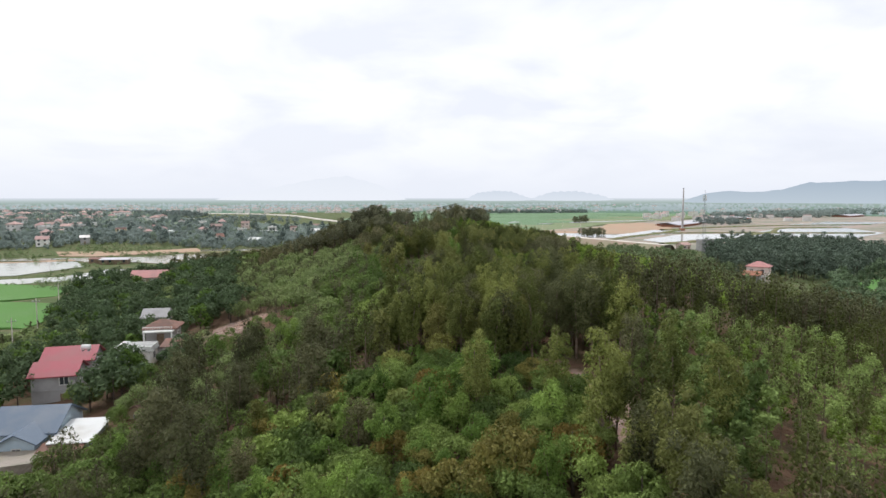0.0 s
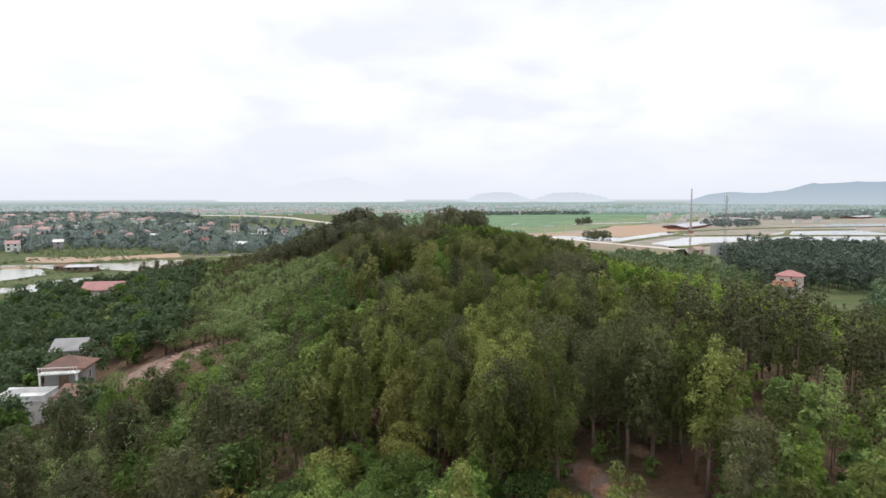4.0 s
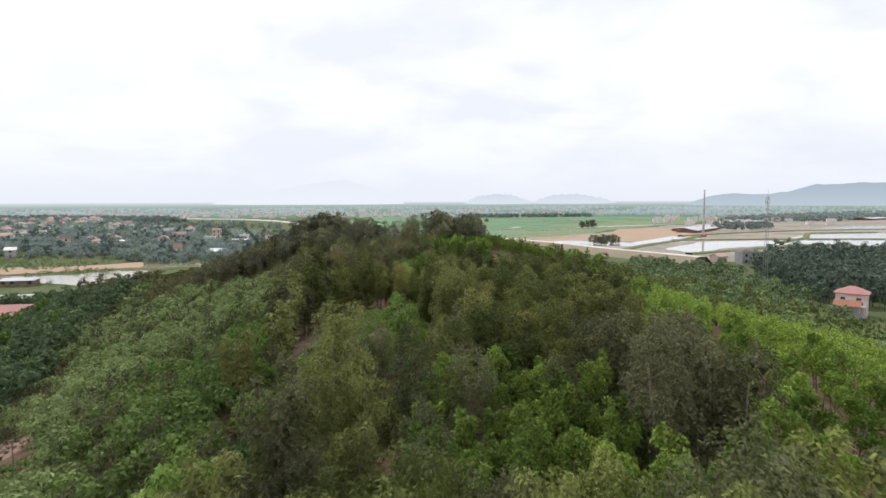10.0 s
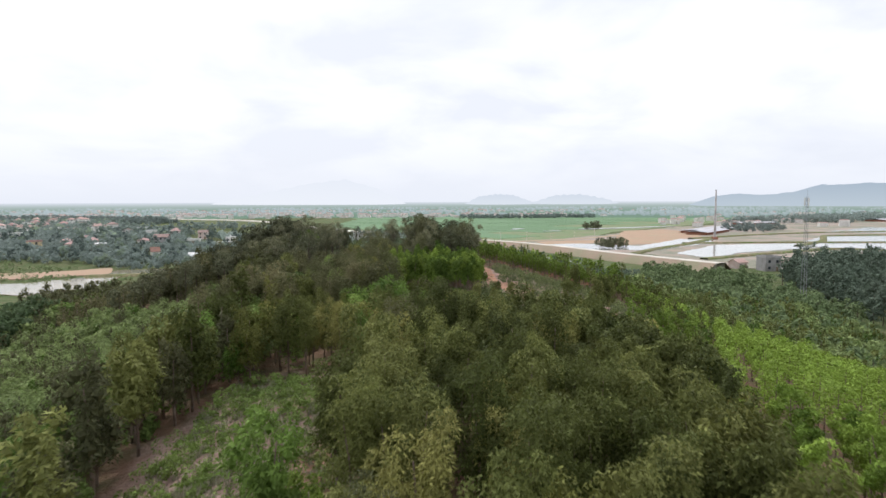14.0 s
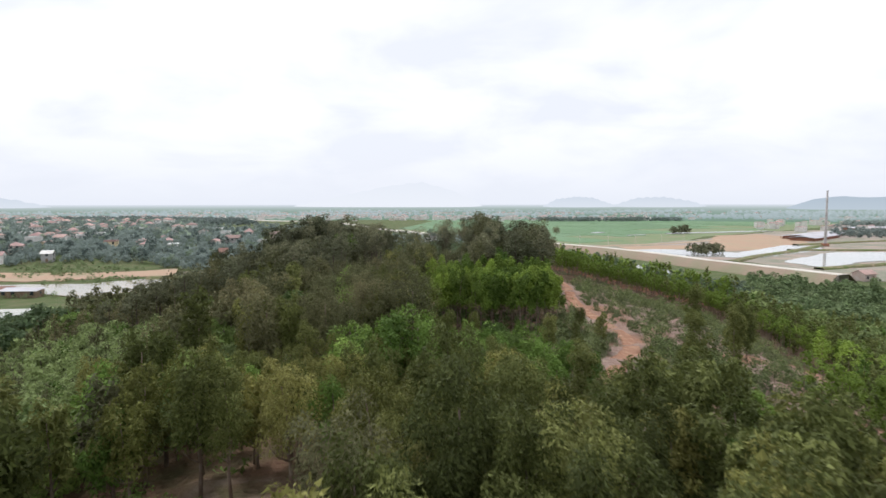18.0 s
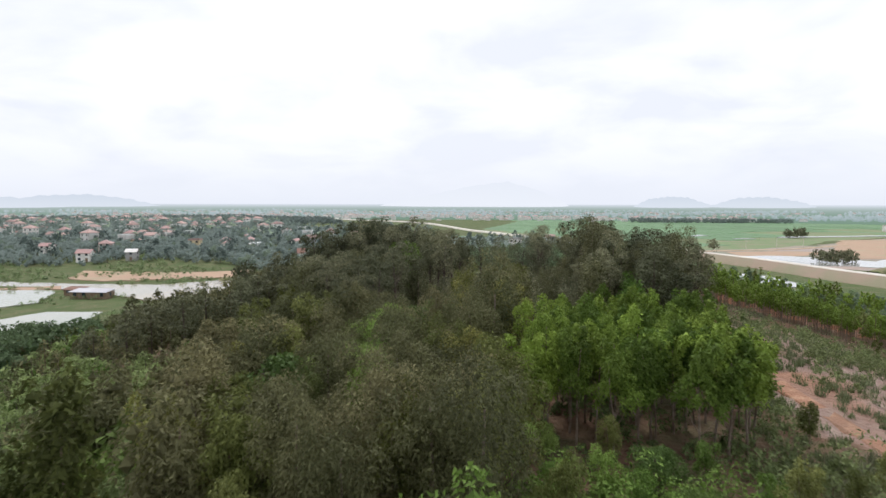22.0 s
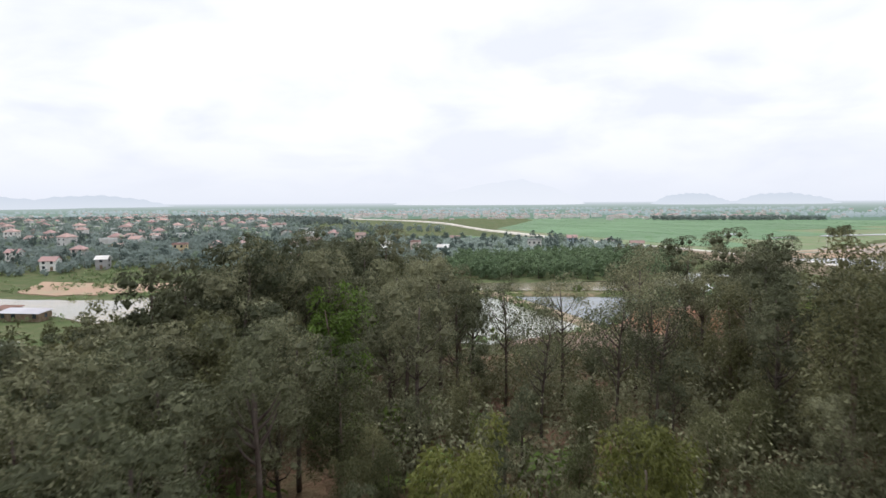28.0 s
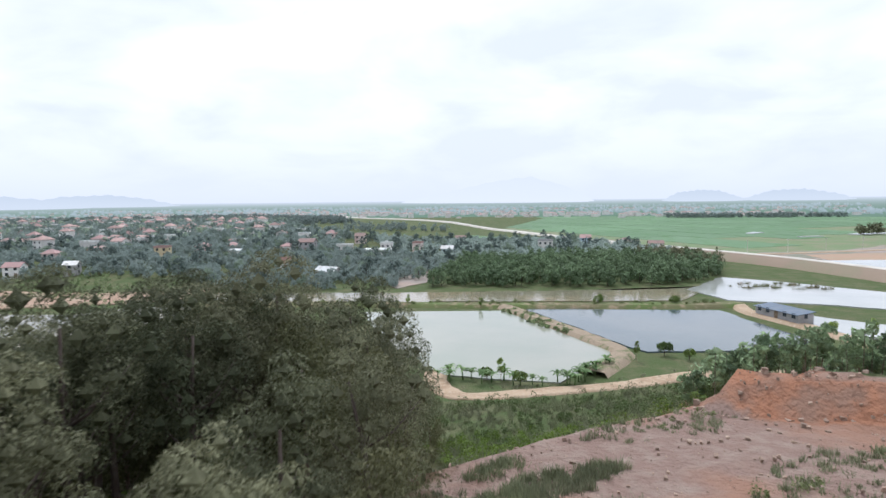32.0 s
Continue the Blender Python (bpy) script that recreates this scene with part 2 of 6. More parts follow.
# rice green paled and greyed: haze over the far fields is in the colour
M_PADDY = material("hazed_paddy_rice", (0.130, 0.225, 0.115), 0.9, [((0.150, 0.24, 0.135), 0.010, 0.35, 0.65), ((0.10, 0.20, 0.075), 0.08, 0.5, 0.7)], 0.5, 2.0, obj=0.12)
M_BRIGHTPADDY = material("bright_paddy_rice", (0.085, 0.205, 0.04), 0.9, [((0.10, 0.21, 0.055), 0.05, 0.4, 0.65)], 0.5, 2.0)
M_BANK = material("grassy_bank", (0.16, 0.15, 0.075), 0.95, [((0.12, 0.16, 0.05), 0.10, 0.42, 0.6), ((0.32, 0.25, 0.16), 0.35, 0.52, 0.68)], 0.8, 3)
M_CONCRETE = material("concrete_road", (0.62, 0.58, 0.52), 0.9, [((0.52, 0.47, 0.41), 0.15, 0.45, 0.65)], 0.3, 6)
M_SLOPE = material("brown_embankment", (0.30, 0.23, 0.17), 0.95, [((0.25, 0.23, 0.15), 0.06, 0.42, 0.62)], 0.6, 2)

M_BUND = material("field_bund", (0.17, 0.23, 0.11), 0.95, [((0.24, 0.22, 0.14), 0.05, 0.45, 0.65)], 0.5, 3)
M_ROCK = material("broken_stone", (0.40, 0.30, 0.23), 0.9, [((0.30, 0.21, 0.16), 1.2, 0.4, 0.65)], 0.6, 8, island=0.3)
M_REDTILE = material("red_roof_tiles", (0.42, 0.28, 0.245), 0.75, [((0.34, 0.24, 0.215), 0.35, 0.42, 0.65)], 0.5, 9, obj=0.3)
M_MAROON = material("maroon_metal_roof", (0.33, 0.055, 0.075), 0.5, [((0.28, 0.07, 0.08), 0.3, 0.45, 0.65)], 0.3, 9, spec=0.4)
M_PINKROOF = material("faded_pink_roof", (0.43, 0.265, 0.245), 0.7, [((0.37, 0.25, 0.23), 0.3, 0.42, 0.65)], 0.4, 9)
M_SLATE = material("blue_grey_metal_roof", (0.115, 0.155, 0.21), 0.5, [((0.15, 0.18, 0.22), 0.3, 0.45, 0.65)], 0.3, 9, spec=0.4)
M_WHITEROOF = material("pale_metal_roof", (0.66, 0.67, 0.66), 0.5, [((0.52, 0.51, 0.48), 0.25, 0.45, 0.65)], 0.3, 9)
M_KILNROOF = material("lavender_grey_metal_roof", (0.50, 0.49, 0.52), 0.6, [((0.40, 0.38, 0.40), 0.06, 0.45, 0.65)], 0.3, 9)
M_ROSEROOF = material("faded_red_tile_roof", (0.46, 0.215, 0.200), 0.7, [((0.38, 0.20, 0.185), 0.3, 0.42, 0.65)], 0.4, 9)
M_BROWNTILE = material("old_brown_tiles", (0.24, 0.13, 0.10), 0.9, [((0.17, 0.11, 0.09), 0.5, 0.42, 0.62)], 0.7, 9)
M_PLASTER = material("pale_plaster", (0.78, 0.76, 0.73), 0.9, [((0.66, 0.63, 0.59), 0.3, 0.45, 0.65)], 0.3, 6, obj=0.16)
M_GREYWALL = material("grey_cement_wall", (0.40, 0.39, 0.39), 0.95, [((0.31, 0.30, 0.29), 0.35, 0.42, 0.65)], 0.4, 6, obj=0.1)
M_BLUEWALL = material("pale_blue_plaster", (0.50, 0.60, 0.68), 0.9, [((0.42, 0.52, 0.60), 0.4, 0.45, 0.65)], 0.3, 6)
M_CREAM = material("cream_plaster", (0.62, 0.52, 0.34), 0.9, [((0.55, 0.44, 0.28), 0.4, 0.45, 0.65)], 0.3, 6, obj=0.12)
M_PINKWALL = material("pink_plaster", (0.68, 0.58, 0.545), 0.9, [((0.62, 0.47, 0.43), 0.4, 0.45, 0.65)], 0.3, 6, obj=0.12)
M_BRICK = material("raw_brick", (0.36, 0.17, 0.11), 0.95, [((0.28, 0.14, 0.10), 0.8, 0.42, 0.65)], 0.6, 12)
M_GLASS = material("dark_window_glass", (0.035, 0.045, 0.055), 0.12, spec=0.5)
M_TRIM = material("white_trim", (0.74, 0.74, 0.72), 0.8, [((0.62, 0.61, 0.58), 0.6, 0.45, 0.65)], 0.2, 9)
M_WOOD = material("weathered_wood", (0.20, 0.14, 0.09), 0.9, [((0.28, 0.22, 0.16), 1.2, 0.42, 0.65)], 0.5, 12)
M_STEEL = material("grey_steel", (0.30, 0.31, 0.32), 0.6, metal=0.3)
M_CHIMNEY = material("grey_chimney_brick", (0.46, 0.43, 0.42), 0.95, [((0.36, 0.33, 0.32), 0.3, 0.42, 0.65)], 0.5, 5)

# ---- the lie of the land ----
RIDGE = ((-160, 0), (-70, 2), (-30, 8), (0, 12), (30, 14.5), (60, 17.5), (90, 20.5), (120, 22), (160, 22), (190, 23.2), (215, 24.2), (235, 24), (248, 21), (264, 19.5), (276, 18.5), (300, 8), (318, 1.5), (335, 0))
SPINE = ((-160, 25), (0, 20), (60, 15), (120, 10), (190, 9), (230, 2), (280, 4), (340, 8))
LEFT = ((-160, 60), (0, 46), (60, 44), (90, 46), (110, 53), (130, 58), (180, 70), (215, 80), (250, 76), (275, 50), (340, 30))
RIGHT = ((-160, 70), (0, 62), (60, 66), (95, 76), (125, 74), (150, 63), (180, 57), (205, 57), (240, 60), (280, 75), (340, 60))


def smooth(a, b, v):
    u = np.clip((v - a) / (b - a), 0, 1)
    return u * u * (3 - 2 * u)


def table(rows, v):
    a = np.array(rows, float)
    return np.interp(v, a[:, 0], a[:, 1])


def height(x, y):
    """The ground's height: a long wooded ridge that ends in a cut bank, on a plain, with the village on a low rise."""
    x, y = np.asarray(x, float), np.asarray(y, float)
    d = x - table(SPINE, y)
    w = np.where(d < 0, table(LEFT, y), table(RIGHT, y))
    z = table(RIDGE, y) * np.exp(-(d / w) ** 2)
    z = z + 0.5 * np.sin(x * 0.13 + y * 0.05) * np.sin(y * 0.11 - x * 0.04) * smooth(3, 10, z)
    # the rim of the cut at the ridge's end
    rim = smooth(-8, -1, x) * (1 - smooth(52, 75, x))
    z = z + rim * 3.1 * smooth(264.8, 267.6, y + 0.10 * x) * (1 - smooth(271, 281, y + 0.10 * x))
    # the slope from the shelf's edge down to the pond road
    past = np.maximum(y - (254 + np.minimum(x, -2) + 16), 0) * (1 - smooth(-6, 4, x)) * smooth(-75, -30, x)
    z = np.minimum(z, np.where(past > 0, 19.6 * np.exp(-past / 34), 99))
    # the low rise under the village
    rise = smooth(-150, -260, x) * smooth(380, 470, y) * (1 - smooth(1100, 1500, np.hypot(x, y)))
    return z + 5.0 * rise

# ---- mesh helpers ----
class Geo:
    """Collects vertices and faces for one mesh."""

    def __init__(self):
        self.v, self.f, self.n = [], [], 0

    def add(self, verts, faces):
        self.v.append(np.asarray(verts, float))
        self.f.extend([tuple(int(i) + self.n for i in f) for f in faces])
        self.n += len(verts)
        return self

    def box(self, c, s, rz=0.0, taper=1.0):
        """A box: middle of its base, size, turn, and how far the top narrows."""
        x, y, z = s[0] / 2, s[1] / 2, s[2]
        q = np.array([(-x, -y, 0), (x, -y, 0), (x, y, 0), (-x, y, 0), (-x * taper, -y * taper, z), (x * taper, -y * taper, z), (x * taper, y * taper, z), (-x * taper, y * taper, z)])
        a, b = math.cos(rz), math.sin(rz)
        q = np.column_stack((q[:, 0] * a - q[:, 1] * b, q[:, 0] * b + q[:, 1] * a, q[:, 2])) + np.array(c)
        return self.add(q, [(3, 2, 1, 0), (4, 5, 6, 7), (0, 1, 5, 4), (1, 2, 6, 5), (2, 3, 7, 6), (3, 0, 4, 7)])

    def tube(self, points, radii, sides=6):
        """A tapered tube along points, closed at its ends."""
        points = np.asarray(points, float)
        rings = []
        for i, p in enumerate(points):
            d = points[min(i + 1, len(points) - 1)] - points[max(i - 1, 0)]
            d = d / (np.linalg.norm(d) + 1e-9)
            u = np.cross(d, (0.3, 0.9, 0.2) if abs(d[2]) > 0.9 else (0, 0, 1))
            u /= np.linalg.norm(u) + 1e-9
            w = np.cross(d, u)
            a = np.arange(sides) * 2 * math.pi / sides
            rings.append(p + radii[i] * (np.cos(a)[:, None] * u + np.sin(a)[:, None] * w))
        f = []
        for i in range(len(points) - 1):
            for k in range(sides):
                n = (k + 1) % sides
                f.append((i * sides + k, i * sides + n, (i + 1) * sides + n, (i + 1) * sides + k))
        f.append(tuple(range(sides - 1, -1, -1)))
        f.append(tuple(range((len(points) - 1) * sides, len(points) * sides)))
        return self.add(np.concatenate(rings), f)

    def mesh(self, name, mat, shade=False):
        me = bpy.data.meshes.new(name)
        me.from_pydata(np.concatenate(self.v).tolist(), [], self.f)
        me.materials.append(mat)
        if shade:
            me.polygons.foreach_set("use_smooth", np.ones(len(me.polygons), bool))
        return me


def leaves_mesh(name, v, mat):
    """A mesh of loose leaves out of an array of n x corners x 3, quickly."""
    n, k = v.shape[:2]
    me = bpy.data.meshes.new(name)
    me.vertices.add(k * n)
    me.vertices.foreach_set("co", np.ascontiguousarray(v, np.float32).ravel())
    me.loops.add(k * n)
    me.loops.foreach_set("vertex_index", np.arange(k * n, dtype=np.int32))
    me.polygons.add(n)
    me.polygons.foreach_set("loop_start", np.arange(0, k * n, k, dtype=np.int32))
    me.update(calc_edges=True)
    me.materials.append(mat)
    return me


def part(name, data, parent, label=""):
    ob = new(name, data)
    ob.parent = parent
    return tagged(ob, label=label) if label else ob


def thing(name, m, label, category, group="", kind=""):
    ob = new(name)
    ob.matrix_world = m
    ob.empty_display_size = 0.2
    return tagged(ob, label, category, group, kind)


def structure(name, me, label, category=""):
    return tagged(new(name, me), label, category or name.replace("_", " "), kind="structure")


def outline(corners, step, rough, seed):
    """A closed outline through the corners with a natural, uneven edge."""
    rng = np.random.default_rng(seed)
    c, pts = np.array(corners, float), []
    for a, b in zip(c, np.roll(c, -1, 0)):
        n = max(1, int(np.linalg.norm(b - a) / step))
        for i in range(n):
            pts.append(a + (b - a) * i / n + rng.normal(0, rough, 2))
    return np.array(pts)


def patch(name, corners, z, mat, label, step=6.0, rough=0.5, seed=1, deep=0.6, category=""):
    """A flat sheet of land or water with an uneven outline, and a rim that goes down into the ground."""
    pts = outline(corners, step, rough, seed)
    bm = bmesh.new()
    top = [bm.verts.new((x, y, z)) for x, y in pts]
    low = [bm.verts.new((x, y, z - deep)) for x, y in pts]
    face = bm.faces.new(top)
    for i in range(len(top)):
        k = (i + 1) % len(top)
        bm.faces.new((top[k], top[i], low[i], low[k]))
    bmesh.ops.triangulate(bm, faces=[face])
    bmesh.ops.recalc_face_normals(bm, faces=bm.faces)
    me = bpy.data.meshes.new(name)
    bm.to_mesh(me)
    bm.free()
    me.materials.append(mat)
    return structure(name, me, label, category)


def strip(name, line, width, mat, label, lift=0.08, step=3.0, high=0.0, flat=0.6, rough=0.15, category=""):
    """A road or dike along a line: it follows the ground, with a top of the given width and sloping shoulders."""
    c = np.array(line, float)
    pts = [c[0]]
    for a, b in zip(c[:-1], c[1:]):
        n = max(1, int(np.linalg.norm(b - a) / step))
        pts += [a + (b - a) * (i + 1) / n for i in range(n)]
    pts = np.array(pts)
    for _ in range(3):
        pts[1:-1] = (pts[:-2] + 2 * pts[1:-1] + pts[2:]) / 4
    d = np.gradient(pts, axis=0)
    d /= np.linalg.norm(d, axis=1)[:, None]
    side = np.column_stack((-d[:, 1], d[:, 0]))
    rng = np.random.default_rng(len(pts))
    g = Geo()
    cols = ((-0.5 - high * 1.4 / width, 0.0), (-0.5, 1.0), (-0.5 * flat, 1.0), (0.0, 1.03), (0.5 * flat, 1.0), (0.5, 1.0), (0.5 + high * 1.4 / width, 0.0))
    rows = []
    for u, k in cols:
        wob = rng.normal(0, rough, len(pts)) if abs(u) > 0.3 else np.zeros(len(pts))
        q = pts + side * (u * width + wob)[:, None]
        rows.append(np.column_stack((q, height(q[:, 0], q[:, 1]) + (lift + high) * k - (0.3 if k == 0 else 0))))
    n, m = len(pts), len(cols)
    v = np.stack(rows, 1).reshape(-1, 3)
    f = [(i * m + k, (i + 1) * m + k, (i + 1) * m + k + 1, i * m + k + 1) for i in range(n - 1) for k in range(m - 1)]
    g.add(v, f)
    me = g.mesh(name, mat, True)
    me.flip_normals()
    return structure(name, me, label, category)


# ---- ground ----
def spaced(low, high, fine_low, fine_high, step, growth):
    """Grid lines: evenly spaced in the middle, then wider and wider out to both ends."""
    mid = list(np.arange(fine_low, fine_high + step / 2, step))
    out, d, v = [], step, mid[-1]
    while v < high:
        d *= growth
        v += d
        out.append(min(v, high))
    low_part, d, v = [], step, mid[0]
    while v > low:
        d *= growth
        v -= d
        low_part.append(max(v, low))
    return np.array(low_part[::-1] + mid + out)


PATH = ((12, 236), (16, 222), (18, 212), (17.5, 199), (19.5, 189), (22, 183), (21.5, 177), (18.5, 168), (17, 162))
TRACK = ((12, 66), (14, 56), (17, 46), (16.5, 38), (20, 28), (26, 16))


def near_line(x, y, line):
    best = np.full(np.shape(x), 1e9)
    for (ax, ay), (bx, by) in zip(line[:-1], line[1:]):
        u = np.clip(((x - ax) * (bx - ax) + (y - ay) * (by - ay)) / ((bx - ax) ** 2 + (by - ay) ** 2), 0, 1)
        best = np.minimum(best, np.hypot(x - ax - u * (bx - ax), y - ay - u * (by - ay)))
    return best


def blob(x, y, cx, cy, rx, ry, soft=0.25):
    """1 inside an ellipse, 0 outside."""
    return 1 - smooth(1 - soft, 1 + soft, np.hypot((x - cx) / rx, (y - cy) / ry))


def wave(x, y, s, seed=0.0):
    return np.sin(x * s + seed) * np.cos(y * s * 1.13 - seed) + 0.6 * np.sin(x * s * 2.1 - y * s * 1.7 + seed * 3)


def bare(x, y):
    """How far the soil lies bare."""
    x, y = np.asarray(x, float), np.asarray(y, float)
    b = 0.78 * blob(x, y, -2.5, 133, 9, 15, 0.4)
    b = np.maximum(b, 0.8 * blob(x, y, 31 - (y - 200) * 0.08, 198, 15, 32, 0.3))
    b = np.maximum(b, 0.3 * blob(x, y, 20, 164, 7, 12, 0.4))
    b = np.maximum(b, blob(x, y, -43, 123, 6.5, 8))
    b = np.maximum(b, 1 - smooth(0.7, 1.8, near_line(x, y, PATH)))
    b = np.maximum(b, 0.9 * (1 - smooth(0.6, 2.0, near_line(x, y, TRACK))))
    b = np.maximum(b, 0.85 * blob(x, y, 14.5, 53, 3.4, 6.5))
    end = smooth(230, 240, y + 0.15 * x + wave(x, y, 0.2)) * smooth(-23, -16, x + 0.25 * np.minimum(y - 252, 0) - 0.55 * np.maximum(y - 252, 0) + wave(x, y, 0.25, 1)) * (1 - smooth(268, 272, y - 0.35 * np.minimum(x, 0) + 0.10 * np.maximum(x, 0) + 0.8 * wave(x, y, 0.3)))
    return np.maximum(b, end * (1 - smooth(12, 20, x)))


def grassy(x, y):
    """How far grass covers the soil."""
    x, y = np.asarray(x, float), np.asarray(y, float)
    g = smooth(60, 110, np.abs(x - 5)) + smooth(262, 272, y) + smooth(20, -40, y)
    return np.clip(g, 0, 1) * (1 - bare(x, y))


gx, gy = spaced(-4700, 4700, -70, 64, 1.5, 1.13), spaced(-1500, 4700, 10, 336, 1.5, 1.13)
GX, GY = np.meshgrid(gx, gy)
GZ = height(GX, GY) + 0.12 * wave(GX, GY, 0.9) * (np.abs(GX) < 90) * smooth(2, 8, height(GX, GY))
me = bpy.data.meshes.new("ground")
nx, ny = len(gx), len(gy)
idx = np.arange(nx * ny).reshape(ny, nx)
quads = np.stack((idx[:-1, :-1], idx[:-1, 1:], idx[1:, 1:], idx[1:, :-1]), -1).reshape(-1, 4)
me.from_pydata(np.column_stack((GX.ravel(), GY.ravel(), GZ.ravel())).tolist(), [], quads.tolist())
me.polygons.foreach_set("use_smooth", np.ones(len(me.polygons), bool))
slope = np.hypot(*np.gradient(GZ, gy, gx))
for name, values in (("soil", bare(GX, GY)), ("grass", grassy(GX, GY)), ("cut", smooth(0.32, 0.6, slope) * (GY > 245) * (GX > -16))):
    me.attributes.new(name, "FLOAT", "POINT").data.foreach_set("value", values.ravel().astype(np.float32))


def ground_material():
    """Leaf litter on brown soil, red bare earth, and rough grass, by the lie of the land."""
    m = bpy.data.materials.new("ground_soil")
    m.use_nodes = True
    nodes, links = m.node_tree.nodes, m.node_tree.links
    b = nodes["Principled BSDF"]
    b.inputs["Roughness"].default_value, b.inputs["Specular IOR Level"].default_value = 0.95, 0.15
    geo = nodes.new("ShaderNodeNewGeometry")

    def noisy(scale, low, high, a, c):
        n = nodes.new("ShaderNodeTexNoise")
        n.inputs["Scale"].default_value, n.inputs["Detail"].default_value = scale, 5
        links.new(geo.outputs["Position"], n.inputs["Vector"])
        r = nodes.new("ShaderNodeMapRange")
        r.inputs["From Min"].default_value, r.inputs["From Max"].default_value = low, high
        links.new(n.outputs[0], r.inputs["Value"])
        return blend(r.outputs[0], a, c)

    def blend(factor, a, c):
        mix = nodes.new("ShaderNodeMix")
        mix.data_type = "RGBA"
        links.new(factor, mix.inputs["Factor"])
        for key, value in (("A", a), ("B", c)):
            if isinstance(value, tuple):
                mix.inputs[key].default_value = (*value, 1)
            else:
                links.new(value, mix.inputs[key])
        return mix.outputs["Result"]

    def read(name, noise_scale):
        a = nodes.new("ShaderNodeAttribute")
        a.attribute_name = name
        n = nodes.new("ShaderNodeTexNoise")
        n.inputs["Scale"].default_value, n.inputs["Detail"].default_value = noise_scale, 5
        links.new(geo.outputs["Position"], n.inputs["Vector"])
        s = nodes.new("ShaderNodeMath")
        s.operation = "MULTIPLY_ADD"
        s.inputs[1].default_value, s.inputs[2].default_value = 1.0, -0.5
        links.new(n.outputs[0], s.inputs[0])
        t = nodes.new("ShaderNodeMath")
        t.operation = "ADD"
        links.new(a.outputs["Fac"], t.inputs[0])
        links.new(s.outputs[0], t.inputs[1])
        r = nodes.new("ShaderNodeMapRange")
        r.inputs["From Min"].default_value, r.inputs["From Max"].default_value = 0.35, 0.65
        links.new(t.outputs[0], r.inputs["Value"])
        return r.outputs[0]

    litter = noisy(0.35, 0.4, 0.65, (0.16, 0.095, 0.062), (0.10, 0.085, 0.045))
    earth = noisy(0.10, 0.52, 0.70, noisy(0.7, 0.45, 0.7, (0.26, 0.178, 0.145), (0.32, 0.245, 0.20)), (0.32, 0.175, 0.115))
    green = noisy(0.15, 0.42, 0.62, (0.088, 0.120, 0.045), noisy(0.9, 0.45, 0.7, (0.145, 0.145, 0.075), (0.080, 0.110, 0.042)))
    red = noisy(0.5, 0.42, 0.62, (0.36, 0.175, 0.105), (0.29, 0.175, 0.125))
    land = blend(read("soil", 0.5), blend(read("grass", 0.25), litter, green), earth)
    links.new(blend(read("cut", 0.6), land, red), b.inputs["Base Color"])
    n = nodes.new("ShaderNodeTexNoise")
    n.inputs["Scale"].default_value, n.inputs["Detail"].default_value = 2.5, 8
    links.new(geo.outputs["Position"], n.inputs["Vector"])
    u = nodes.new("ShaderNodeBump")
    u.inputs["Strength"].default_value, u.inputs["Distance"].default_value = 0.9, 0.4
    links.new(n.outputs[0], u.inputs["Height"])
    links.new(u.outputs[0], b.inputs["Normal"])
    return m


me.materials.append(ground_material())
structure("ground", me, "brown and grassy soil of the ridge and the plain")

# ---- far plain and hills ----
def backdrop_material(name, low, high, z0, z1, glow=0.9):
    """A hazy distance that glows: the haze is painted into its colour, which shades from low to high with height or
    with distance.
    """
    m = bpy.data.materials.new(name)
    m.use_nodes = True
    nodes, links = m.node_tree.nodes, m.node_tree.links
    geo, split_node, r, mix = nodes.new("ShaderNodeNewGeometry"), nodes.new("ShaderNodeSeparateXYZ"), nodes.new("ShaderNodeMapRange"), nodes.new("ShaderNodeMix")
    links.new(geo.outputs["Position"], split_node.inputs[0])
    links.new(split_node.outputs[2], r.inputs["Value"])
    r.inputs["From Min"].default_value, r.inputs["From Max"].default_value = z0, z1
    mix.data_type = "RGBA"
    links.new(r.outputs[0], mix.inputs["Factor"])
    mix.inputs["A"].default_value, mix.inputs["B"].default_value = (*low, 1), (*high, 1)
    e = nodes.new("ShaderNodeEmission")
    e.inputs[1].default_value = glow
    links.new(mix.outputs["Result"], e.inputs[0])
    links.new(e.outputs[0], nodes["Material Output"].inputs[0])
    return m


def hills(name, az0, az1, dist, tops, mat, label, seed):
    """A range of far hills seen from the walk: a ridge with two slopes, from one bearing to another (degrees, to the right of north)."""
    rng = np.random.default_rng(seed)
    n = 120
    g, rows = Geo(), []
    for i in range(n + 1):
        u = i / n
        a = radians(az0 + (az1 - az0) * u)
        z = table(tops, u) + (rng.normal(0, 1.0) + 2.5 * math.sin(i * 0.7)) * min(1, 8 * u * (1 - u))
        for dd, k in ((-420, -0.02), (-170, 0.5), (0, 1.0), (300, 0.4), (500, -0.02)):
            rows.append((math.sin(a) * (dist + dd), math.cos(a) * (dist + dd), max(z, 1) * k))
    f = [(i * 5 + k, i * 5 + k + 1, (i + 1) * 5 + k + 1, (i + 1) * 5 + k) for i in range(n) for k in range(4)]
    return structure(name, g.add(rows, f).mesh(name, mat, True), label, "hills")


